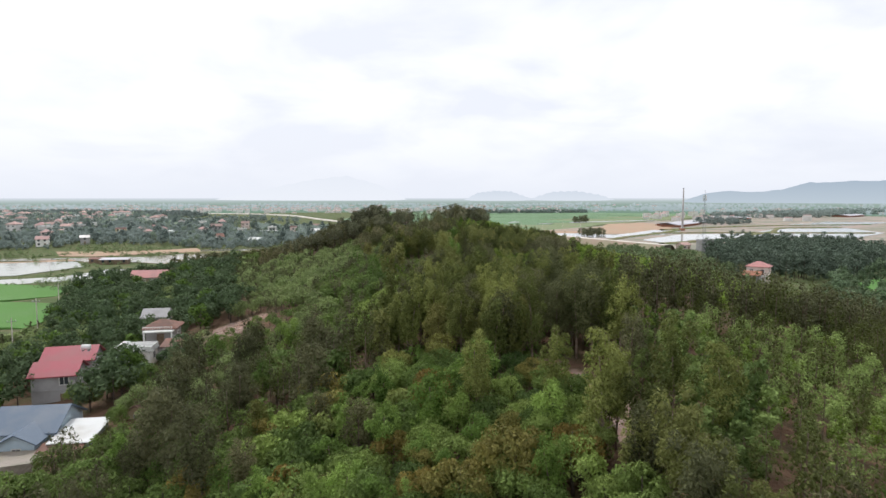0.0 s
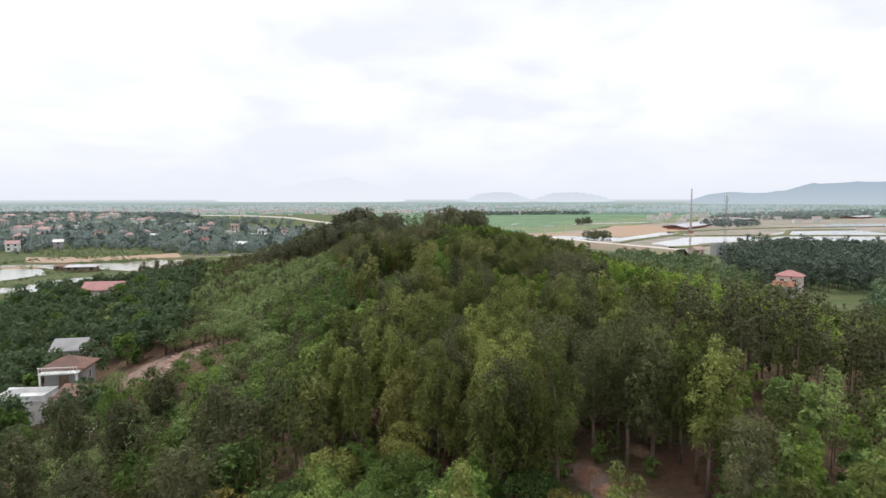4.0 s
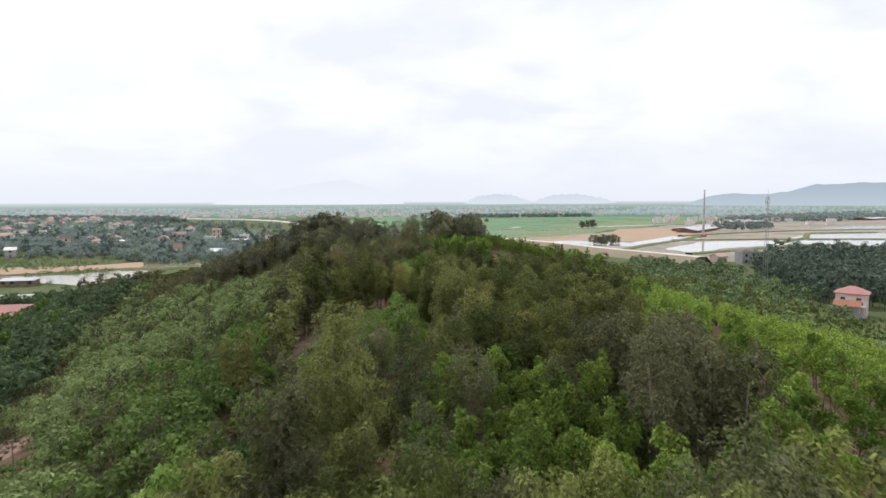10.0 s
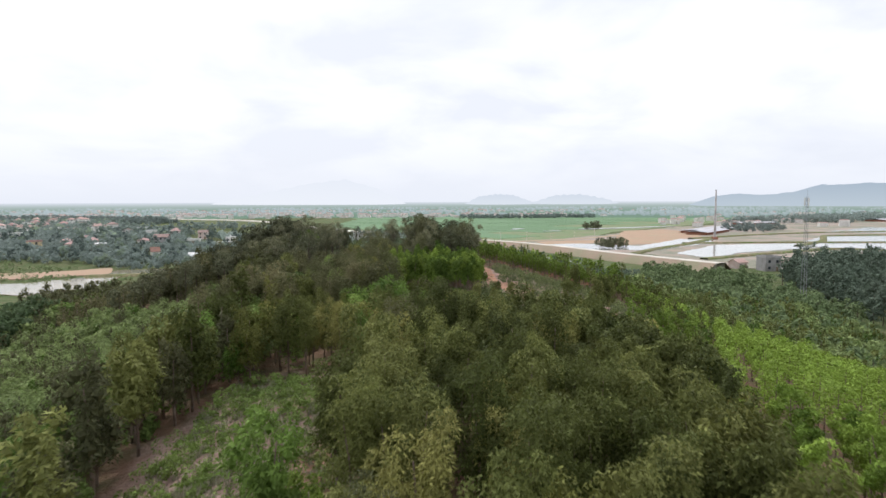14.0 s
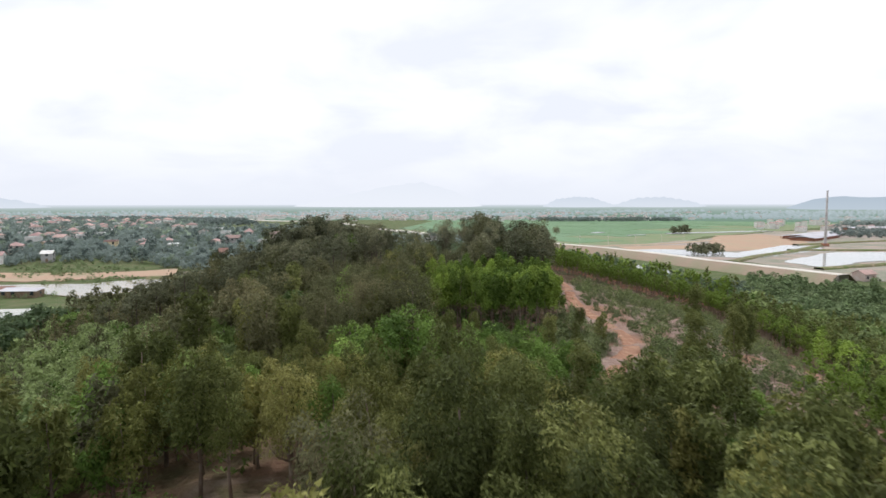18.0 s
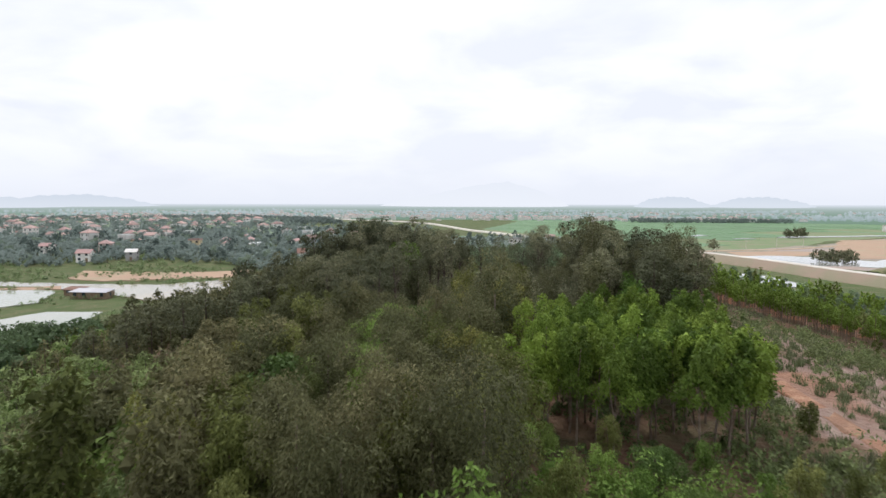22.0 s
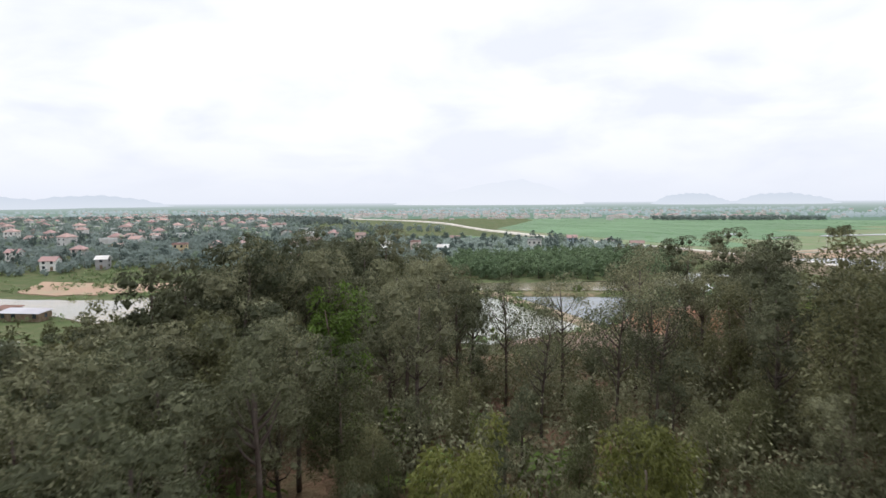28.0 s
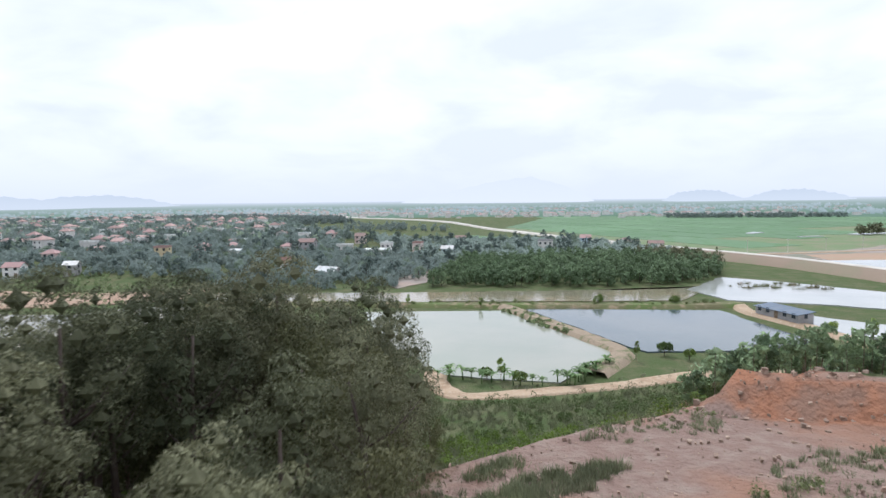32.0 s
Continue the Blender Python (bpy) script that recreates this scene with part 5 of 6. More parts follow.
VILLAGE_HOUSES = (
        (-168, 592, 8, 8, 9, 2, "flat", M_PLASTER, M_TRIM, "white two-storey house frame with flat roof"),
        (-150, 604, 8, 7, 10, 2, "flat", M_PINKWALL, M_PINKROOF, "tall pink house with stepped roof"),
        (-128, 603, 8, 10, 8, 1, "gable", M_BLUEWALL, M_PLASTER, "small pale blue house with verandah"),
        (-170, 578, 8, 26, 6, 1, "shed", M_PLASTER, M_WHITEROOF, "long white-roofed animal shed"),
        (-198, 590, 12, 12, 8, 1, "flat", M_PLASTER, M_TRIM, "white one-storey flat-roofed house"),
        (-213, 566, 12, 12, 9, 2, "gable", M_GREYWALL, M_REDTILE, "grey two-storey house with red gable"),
        (-222, 556, 12, 9, 8, 1, "hip", M_PLASTER, M_PINKROOF, "low house with pink hip roof"),
        (-182, 490, 30, 6, 12, 1, "gable", M_PLASTER, M_BROWNTILE, "narrow house with white gable end"),
        (-145, 468, -12, 13, 8, 1, "gable", M_GREYWALL, M_WHITEROOF, "grey house with bright white roof"),
        (-68, 640, 6, 12, 9, 2, "flat", M_PLASTER, M_GREYWALL, "unfinished pale house with open top floor"),
        (-44, 684, 6, 9, 9, 2, "gable", M_BLUEWALL, M_PINKROOF, "white and blue two-storey house"),
        (-15, 695, 6, 12, 9, 1, "hip", M_PINKWALL, M_PINKROOF, "pink house with flat red roof"),
        (6, 676, 6, 12, 8, 1, "gable", M_PLASTER, M_REDTILE, "house with red roof beside dark trees"),
        (-152, 718, 6, 10, 7, 1, "gable", M_PLASTER, M_REDTILE, "house with red roof in the rice"),
        (-280, 420, 25, 12, 10, 2, "gable", M_PLASTER, M_PINKROOF, "white house with pink roof before the orchards"),
        (-255, 428, 25, 9, 8, 2, "gable", M_GREYWALL, M_PLASTER, "grey house with white gable before the orchards"),
        (-300, 455, 25, 11, 10, 2, "hip", M_PINKWALL, M_PINKROOF, "pinkish two-storey house with pink roof"),
        (-265, 495, 20, 12, 9, 2, "flat", M_CREAM, M_PINKROOF, "orange and cream flat-roofed house"),
        (-250, 510, 20, 10, 8, 1, "hip", M_PLASTER, M_PINKROOF, "low pale house with pink roof"),
        (-210, 640, 10, 9, 8, 2, "gable", M_PINKWALL, M_REDTILE, "brick-red house among dark trees"),
        (-235, 520, 15, 10, 7, 1, "shed", M_PLASTER, M_WHITEROOF, "low pale house with white roof"),
        (-330, 440, 20, 11, 9, 2, "gable", M_PLASTER, M_PINKROOF, "pale house with pink roof"))
OPEN = [(a[0] + dx, a[1] + dy, r) for a in VILLAGE_HOUSES for dx, dy, r in ((0, 0, 8), (3, -10, 7), (5, -18, 5))]

# ---- woods and orchards of the valley ----
def grove(name, poly, spacing, h, r, leaves, leaf, mat, label, seed, spread=0.3, clumps=9, keep=0.9, clear=()):
    """A mass of trees inside an outline: foliage and trunks. clear: circles kept free of trees."""
    rng = np.random.default_rng(seed)
    p = np.array(poly, float)
    quads, g = [], Geo()
    y = p[:, 1].min()
    while y < p[:, 1].max():
        x = p[:, 0].min() + rng.uniform(0, spacing)
        while x < p[:, 0].max():
            px, py = x + rng.normal(0, spacing * 0.25), y + rng.normal(0, spacing * 0.25)
            if rng.random() < keep and inside(px, py, poly) and all(math.hypot(px - cx, py - cy) > cr for cx, cy, cr in clear):
                s = rng.uniform(1 - spread, 1 + spread)
                z = float(height(px, py))
                q, _ = crown(rng, h * (0.2 if spacing < 4.7 else 0.02) * s, (h - r * 0.2) * s, r * s, leaves, leaf, clumps, 0.75)
                quads.append(q + np.array((px, py, z)))
                g.tube([(px, py, z - 0.2), (px, py, z + h * s * 0.6)], (0.14 * s, 0.07), 3)
            x += spacing
        y += spacing * 0.87
    wood = tagged(new(name), label, "woodland", kind="stuff")
    part("foliage", leaves_mesh("foliage", np.concatenate(quads), mat), wood)
    part("trunks", g.mesh("trunks", M_BARE_BARK), wood)


NEAR_HOUSES = [(-66, 104, 8), (-64, 93, 7), (-57, 82, 8), (-56, 73, 7), (-52, 66, 6), (-49, 77, 6), (-45, 70, 5), (-46, 88, 6), (-60, 67, 5), (-56, 116, 5), (-53, 108, 5), (-57, 110, 5), (-62, 129, 5), (-104, 213, 9), (-97, 202, 7), (-111, 226, 11), (-42, 121, 11), (-38, 112, 6)]
grove("valley_trees", [(-75, 20), (-48, 60), (-40, 130), (-62, 170), (-75, 225), (-110, 262), (-142, 240), (-130, 208), (-106, 165), (-84, 120), (-110, 60)], 4.6, 6.5, 2.9, 420, 0.55, M_ORCHARD, "dense mixed garden trees at the foot of the hill", 31, clumps=12, clear=NEAR_HOUSES)
grove("valley_lime_trees", [(-75, 30), (-46, 60), (-40, 130), (-62, 170), (-80, 225), (-106, 240), (-125, 205), (-84, 120), (-100, 60)], 9.5, 6.5, 2.8, 300, 0.7, M_LIME, "light green broadleaf trees among the gardens", 32, clumps=12, keep=0.45, clear=NEAR_HOUSES)
grove("pond_side_trees", [(-75, 225), (-110, 262), (-138, 300), (-120, 330), (-85, 345), (-62, 320), (-50, 275)], 5.0, 7.0, 2.6, 200, 0.75, M_DULL, "open dark trees along the hill foot above the ponds", 33, clumps=12)
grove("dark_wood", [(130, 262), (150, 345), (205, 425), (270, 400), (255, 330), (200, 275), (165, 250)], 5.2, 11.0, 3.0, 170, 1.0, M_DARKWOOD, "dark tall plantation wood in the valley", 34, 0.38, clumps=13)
grove("east_scrub", [(75, 215), (88, 330), (110, 400), (150, 390), (140, 320), (128, 255), (112, 215), (100, 160), (118, 100), (96, 96), (84, 150)], 5.0, 5.5, 2.6, 150, 0.85, M_ORCHARD, "scrub and garden trees in the valley beside the ridge", 35, 0.35, clumps=10, clear=((132, 250, 12), (126, 242, 8), (140, 385, 12), (110, 217, 10), (103, 205, 9), (96, 192, 7)))
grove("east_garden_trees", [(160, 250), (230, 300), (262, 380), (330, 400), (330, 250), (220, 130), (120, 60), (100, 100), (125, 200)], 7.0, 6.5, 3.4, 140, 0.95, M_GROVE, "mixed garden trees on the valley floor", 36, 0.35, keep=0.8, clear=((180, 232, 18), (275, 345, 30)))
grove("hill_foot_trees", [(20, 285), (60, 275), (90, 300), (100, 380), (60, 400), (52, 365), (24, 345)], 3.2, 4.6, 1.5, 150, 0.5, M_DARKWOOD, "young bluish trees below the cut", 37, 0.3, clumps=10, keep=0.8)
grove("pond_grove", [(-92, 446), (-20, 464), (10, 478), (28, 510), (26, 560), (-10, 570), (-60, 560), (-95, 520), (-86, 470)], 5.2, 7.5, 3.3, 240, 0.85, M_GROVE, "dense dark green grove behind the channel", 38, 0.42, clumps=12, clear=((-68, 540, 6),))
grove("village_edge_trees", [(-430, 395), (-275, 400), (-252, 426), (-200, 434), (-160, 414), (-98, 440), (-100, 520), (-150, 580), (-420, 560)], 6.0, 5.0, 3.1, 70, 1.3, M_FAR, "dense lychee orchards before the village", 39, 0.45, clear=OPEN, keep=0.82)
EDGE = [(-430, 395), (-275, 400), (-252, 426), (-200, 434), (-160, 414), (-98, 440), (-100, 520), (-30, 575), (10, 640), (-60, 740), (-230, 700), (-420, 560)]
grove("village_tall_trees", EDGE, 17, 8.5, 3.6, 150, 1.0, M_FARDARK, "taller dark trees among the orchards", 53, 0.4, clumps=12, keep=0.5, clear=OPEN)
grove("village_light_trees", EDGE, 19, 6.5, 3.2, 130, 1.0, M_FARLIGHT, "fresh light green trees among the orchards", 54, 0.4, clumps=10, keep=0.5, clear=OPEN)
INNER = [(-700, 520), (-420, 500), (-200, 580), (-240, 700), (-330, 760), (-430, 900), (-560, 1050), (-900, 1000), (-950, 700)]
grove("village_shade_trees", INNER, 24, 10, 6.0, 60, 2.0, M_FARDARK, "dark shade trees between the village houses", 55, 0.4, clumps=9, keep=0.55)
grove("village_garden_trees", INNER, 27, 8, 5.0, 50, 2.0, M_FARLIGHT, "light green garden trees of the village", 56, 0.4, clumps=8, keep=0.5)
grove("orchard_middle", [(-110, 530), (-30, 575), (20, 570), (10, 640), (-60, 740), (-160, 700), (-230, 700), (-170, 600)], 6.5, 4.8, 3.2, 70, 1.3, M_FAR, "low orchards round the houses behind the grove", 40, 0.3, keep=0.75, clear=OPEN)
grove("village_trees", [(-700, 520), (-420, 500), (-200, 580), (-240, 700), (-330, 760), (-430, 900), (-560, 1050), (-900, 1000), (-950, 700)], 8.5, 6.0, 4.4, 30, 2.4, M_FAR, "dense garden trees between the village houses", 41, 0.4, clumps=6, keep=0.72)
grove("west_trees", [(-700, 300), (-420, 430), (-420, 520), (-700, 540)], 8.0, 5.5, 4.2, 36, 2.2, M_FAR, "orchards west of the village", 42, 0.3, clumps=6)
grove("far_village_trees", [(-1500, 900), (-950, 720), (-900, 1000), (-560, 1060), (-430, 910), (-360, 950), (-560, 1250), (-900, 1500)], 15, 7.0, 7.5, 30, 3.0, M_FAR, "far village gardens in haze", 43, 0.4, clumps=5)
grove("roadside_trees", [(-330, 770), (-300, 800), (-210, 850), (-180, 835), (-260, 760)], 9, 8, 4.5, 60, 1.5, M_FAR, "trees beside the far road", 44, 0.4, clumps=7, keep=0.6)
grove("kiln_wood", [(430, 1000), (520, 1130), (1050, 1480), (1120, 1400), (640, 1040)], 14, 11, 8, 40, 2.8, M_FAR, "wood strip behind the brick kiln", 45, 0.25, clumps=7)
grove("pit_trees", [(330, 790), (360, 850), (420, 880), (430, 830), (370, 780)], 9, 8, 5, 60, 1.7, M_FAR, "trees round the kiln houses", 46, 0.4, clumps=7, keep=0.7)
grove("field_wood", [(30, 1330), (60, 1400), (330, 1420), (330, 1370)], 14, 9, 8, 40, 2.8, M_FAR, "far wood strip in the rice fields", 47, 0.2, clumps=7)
grove("field_clump", [(185, 840), (205, 850), (205, 868), (188, 866)], 7, 11, 5.5, 120, 1.4, M_PEAK, "lone dark tree clump by the ditch", 48, 0.2, clumps=10)
grove("earth_clump", [(130, 545), (152, 556), (150, 570), (128, 562)], 5, 8.5, 4.2, 160, 1.0, M_PEAK, "dark tree clump on the orange earth", 49, 0.2, clumps=10)
grove("road_grove", [(0, 585), (34, 560), (30, 520), (8, 545), (-12, 570)], 5, 9, 3.6, 160, 0.8, M_PEAK, "dark round trees beside the embankment road", 50, 0.2, clumps=12)
grove("dike_bushes", [(-120, 392), (-48, 409), (18, 426), (17, 431), (-50, 415), (-120, 399)], 3.2, 1.6, 1.2, 90, 0.4, M_SHRUB, "bushes and weeds along the grassy dike", 51, 0.5, clumps=7, keep=0.7)
grove("dike_shrubs", [(-46, 405), (-30, 386), (-22, 374), (-25, 372), (-36, 384), (-49, 402)], 2.6, 1.4, 1.2, 110, 0.4, M_ORCHARD, "row of green shrubs on the pond dike", 52, 0.3, clumps=7, keep=0.9)


def far_hedges():
    """Lines of trees and hamlets far out on the plain, each a few leaves across."""
    rng = np.random.default_rng(91)
    quads = []
    for _ in range(150):
        az, r = radians(rng.uniform(-62, 46)), rng.uniform(1350, 2450)
        cx, cy, n = math.sin(az) * r, 200 + math.cos(az) * r, int(rng.integers(5, 30))
        a = rng.normal(0, 0.25)
        for i in range(n):
            d = (i - n / 2) * rng.uniform(7, 11)
            x, y, h = cx + d * math.cos(a), cy + d * math.sin(a) + rng.normal(0, 6), rng.uniform(4, 10)
            q, _ = crown(rng, 0, h, h * 0.7, 16, 3.4, 4, 0.8, bulk=0.5, solid=0.5)
            quads.append(q + np.array((x, y, np.interp(math.hypot(x, y - 200), (1250, 1600, 2000, 2500), (0.3, 1.6, 3.2, 6.0)) - 0.3)))
    # these trees glow in pale blue-grey, the haze painted in as emission
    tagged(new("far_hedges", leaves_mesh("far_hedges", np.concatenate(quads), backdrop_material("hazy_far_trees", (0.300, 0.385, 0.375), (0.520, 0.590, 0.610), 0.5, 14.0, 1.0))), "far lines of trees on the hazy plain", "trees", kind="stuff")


far_hedges()

# ---- houses ----
def gable(g, w, d, z, rise, over, thick=0.18):
    """A gable roof with thickness; its ridge runs along x."""
    x, y = w / 2 + over, d / 2 + over
    low = z - over * rise / (d / 2)
    v = [(-x, -y, low), (x, -y, low), (x, 0, z + rise), (-x, 0, z + rise), (x, y, low), (-x, y, low)]
    v += [(a, b, c - thick) for a, b, c in v]
    g.add(v, [(0, 1, 2, 3), (3, 2, 4, 5), (7, 6, 9, 8), (8, 9, 11, 10), (1, 0, 6, 7), (5, 4, 10, 11), (0, 3, 9, 6), (3, 5, 11, 9), (2, 1, 7, 8), (4, 2, 8, 10)])


def hip(g, w, d, z, rise, over, thick=0.2):
    x, y, r = w / 2 + over, d / 2 + over, max(0.4, (w - d) / 2)
    g.add([(-x, -y, z), (x, -y, z), (x, y, z), (-x, y, z), (-r, 0, z + rise), (r, 0, z + rise), (-x, -y, z - thick), (x, -y, z - thick), (x, y, z - thick), (-x, y, z - thick)],
          [(0, 1, 5, 4), (1, 2, 5), (2, 3, 4, 5), (3, 0, 4), (7, 6, 9, 8), (1, 0, 6, 7), (2, 1, 7, 8), (3, 2, 8, 9), (0, 3, 9, 6)])


def window_part(house_ob, x, y, z, w, h, side, fine):
    """A window: frame and pane. side: 0 front (-y), 1 right (+x), 2 back, 3 left."""
    rz = (0, 90, 180, 270)[side]
    m = pose(x, y, z, 0, 0, rz)
    g = Geo()
    for c, s in (((0, -0.04, -0.06), (w + 0.2, 0.12, 0.1)), ((0, -0.04, h - 0.02), (w + 0.2, 0.12, 0.1)), ((-w / 2 - 0.05, -0.03, 0), (0.1, 0.1, h)), ((w / 2 + 0.05, -0.03, 0), (0.1, 0.1, h)), ((0, -0.03, 0), (0.06, 0.08, h))):
        g.box(c, s)
    if fine:
        ob = part("window", g.mesh("window", M_TRIM), house_ob)
        ob.matrix_basis = m
        part("pane", Geo().box((0, -0.01, 0.03), (w, 0.05, h - 0.05)).mesh("pane", M_GLASS), ob)
    else:
        ob = part("window", Geo().box((0, -0.02, 0), (w, 0.1, h)).mesh("window", M_GLASS), house_ob)
        ob.matrix_basis = m


def house(x, y, turn, w, d, floors, roof, wall_mat, roof_mat, label, fine=False, z=None, group="village houses", porch=False, storey=3.3, name="house", blank=False):
    """A house with walls, roof, windows and door; front towards its own -y."""
    z = float(height(x, y)) - 0.1 if z is None else z
    ob = thing(name, pose(x, y, z, 0, 0, turn), label, "house", group)
    top = floors * storey + 0.3
    g = Geo().box((0, 0, -3.2 if fine else -0.8), (w, d, top + (3.2 if fine else 0.8)))
    if roof == "gable":
        rise = d * 0.26
        g.add([(-w / 2, -d / 2, top), (-w / 2, d / 2, top), (-w / 2, 0, top + rise - 0.1), (w / 2, -d / 2, top), (w / 2, d / 2, top), (w / 2, 0, top + rise - 0.1)], [(0, 2, 1), (3, 4, 5)])
    for f in range(1, floors):
        g.box((0, 0, f * storey + 0.1), (w + 0.16, d + 0.16, 0.22))
    part("wall", g.mesh("wall", wall_mat), ob)
    r = Geo()
    if roof == "gable":
        gable(r, w, d, top, d * 0.26, 0.5)
    elif roof == "hip":
        hip(r, w, d, top + 0.1, d * 0.3, 0.6)
    elif roof == "shed":
        r.add([(-w / 2 - 0.4, -d / 2 - 0.6, top), (w / 2 + 0.4, -d / 2 - 0.6, top), (w / 2 + 0.4, d / 2 + 0.4, top + 0.7), (-w / 2 - 0.4, d / 2 + 0.4, top + 0.7), (-w / 2 - 0.4, -d / 2 - 0.6, top - 0.12), (w / 2 + 0.4, -d / 2 - 0.6, top - 0.12), (w / 2 + 0.4, d / 2 + 0.4, top + 0.58), (-w / 2 - 0.4, d / 2 + 0.4, top + 0.58)],
              [(0, 1, 2, 3), (7, 6, 5, 4), (1, 0, 4, 5), (2, 1, 5, 6), (3, 2, 6, 7), (0, 3, 7, 4)])
    else:
        r.box((0, 0, top), (w + 0.5, d + 0.5, 0.25))
        for sx, sy, lx, ly in ((0, -d / 2 - 0.1, w + 0.3, 0.15), (0, d / 2 + 0.1, w + 0.3, 0.15), (-w / 2 - 0.1, 0, 0.15, d), (w / 2 + 0.1, 0, 0.15, d)):
            r.box((sx, sy, top + 0.25), (lx, ly, 0.7))
    part("roof", r.mesh("roof", roof_mat), ob)
    n = max(1, int(w / 3.2))
    for f in range(floors):
        for i in range(n):
            wx = (i + 0.5) * w / n - w / 2
            if f == 0 and i == n // 2:
                part("door", Geo().box((wx, -d / 2 - 0.04, 0.05), (1.3, 0.12, 2.2)).mesh("door", M_WOOD), ob)
                continue
            if blank and i != n - 1:
                continue
            window_part(ob, wx, -d / 2, f * storey + 1.1, 1.3, 1.4, 0, fine)
        for i in range(max(1, int(d / 4))):
            wy = (i + 0.5) * d / max(1, int(d / 4)) - d / 2
            window_part(ob, w / 2, wy, f * storey + 1.2, 1.0, 1.2, 1, fine)
            if fine:
                window_part(ob, -w / 2, wy, f * storey + 1.2, 1.0, 1.2, 3, fine)
    if porch:
        p = Geo().box((0, -d / 2 - 1.0, storey - 0.1), (w, 2.0, 0.2))
        part("balcony", p.mesh("balcony", M_TRIM), ob)
        rail = Geo()
        for i in range(int(w / 0.45) + 1):
            rail.box((-w / 2 + 0.1 + i * (w - 0.2) / int(w / 0.45), -d / 2 - 1.9, storey + 0.1), (0.07, 0.07, 0.8))
        rail.box((0, -d / 2 - 1.9, storey + 0.9), (w, 0.12, 0.1))
        part("railing", rail.mesh("railing", M_TRIM), ob)
        for sx in (-w / 2 + 0.2, w / 2 - 0.2):
            part("post", Geo().box((sx, -d / 2 - 1.8, 0), (0.25, 0.25, storey - 0.1)).mesh("post", M_TRIM), ob)
    return ob


# at the hill's foot
house(-66, 101.3, 15, 6.6, 6, 2, "gable", M_GREYWALL, M_MAROON, "two-storey grey house with maroon metal roof", True, group="houses at the hill foot", z=0.9, storey=2.65, blank=True)
house(-68.2, 109, 15, 8, 6.5, 2, "gable", M_GREYWALL, M_MAROON, "grey house wing with maroon metal roof", True, z=1.0, storey=2.9, group="houses at the hill foot", blank=True)
house(-57, 82.3, 8, 8.2, 8.4, 1, "gable", M_BLUEWALL, M_SLATE, "pale blue house with blue-grey metal roof", True, z=1.2, group="houses at the hill foot", storey=3.3)
house(-55.4, 77.4, 98, 4.5, 4.4, 1, "gable", M_BLUEWALL, M_SLATE, "pale blue front wing with white-edged gable", True, z=1.2, group="houses at the hill foot", storey=3.0)
house(-49.6, 80, 8, 4.6, 6.4, 1, "shed", M_BLUEWALL, M_WHITEROOF, "low house with pale metal shed roof", True, group="houses at the hill foot", storey=2.5, z=1.2)
house(-49.6, 75.4, 8, 4.6, 2.4, 1, "shed", M_BRICK, M_BROWNTILE, "small outhouse with old brown tiles", True, group="houses at the hill foot", storey=1.9, z=1.0)
house(-43.6, 89, 82, 8.6, 5.2, 1, "gable", M_CREAM, M_BROWNTILE, "old earth house with brown tiled roof", True, group="houses at the hill foot", storey=2.3, z=2.2)
house(-55.6, 118, 10, 5.4, 4.6, 1, "hip", M_GREYWALL, M_BROWNTILE, "unpainted house with brown roof and veranda posts", True, porch=True, group="houses at the hill foot", storey=3.0, z=7.2)
house(-62.5, 130, 12, 4.6, 5, 1, "gable", M_GREYWALL, M_GREYWALL, "grey cement barn with steep gable roof", True, group="houses at the hill foot", z=7.0, blank=True)
house(-49.4, 109, 8, 3.4, 3, 1, "shed", M_PLASTER, M_BROWNTILE, "small white outhouse with rusty brown roof", True, group="houses at the hill foot", storey=2.3, z=6.5)
house(-57.2, 110.5, 8, 6, 4, 1, "flat", M_PLASTER, M_TRIM, "long flat-roofed kitchen wing", True, group="houses at the hill foot", storey=2.5, z=4.9)
house(-111, 227, 10, 12, 8, 1, "gable", M_PLASTER, M_ROSEROOF, "long shed with faded red roof above the pond", True, group="houses at the hill foot", storey=2.8, z=3.4)
house(-101, 222, 10, 6, 5, 1, "shed", M_BRICK, M_BROWNTILE, "low brick sty beside the pink-roofed shed", True, group="houses at the hill foot", storey=2.4)
house(132, 250, -40, 8, 6.5, 2, "hip", M_PINKWALL, M_ROSEROOF, "pink two-storey house with red tiled hip roof", True, porch=True, group="houses at the hill foot", z=0.5)
house(126, 243, -40, 6, 5, 1, "gable", M_GREYWALL, M_BRICK, "grey side house with red roof", True, group="houses at the hill foot", z=1.4)
house(177, 405, 10, 9, 7, 2, "flat", M_GREYWALL, M_GREYWALL, "unfinished grey concrete house by the clay pits", False, group="houses at the hill foot")
house(167, 417, 30, 8, 6, 1, "gable", M_PINKWALL, M_REDTILE, "house with red tiled roof by the clay pits", False, group="houses at the hill foot")
house(188, 412, 20, 7, 6, 1, "gable", M_PLASTER, M_REDTILE, "pale house with red roof by the clay pits", False, group="houses at the hill foot")
house(-178, 325, 10, 14, 5, 1, "shed", M_WOOD, M_KILNROOF, "low fish hut with grey roof on the mud bank", False, group="fish huts", storey=2.4)
house(-190, 329, 10, 7, 4, 1, "shed", M_WOOD, M_BROWNTILE, "small wooden fish hut on the mud bank", False, group="fish huts", storey=2.2)
house(32, 408, -60, 16, 5, 1, "shed", M_GREYWALL, M_SLATE, "long low dark-roofed shed on the pond dike", False, group="fish huts", storey=2.0, z=0.9)
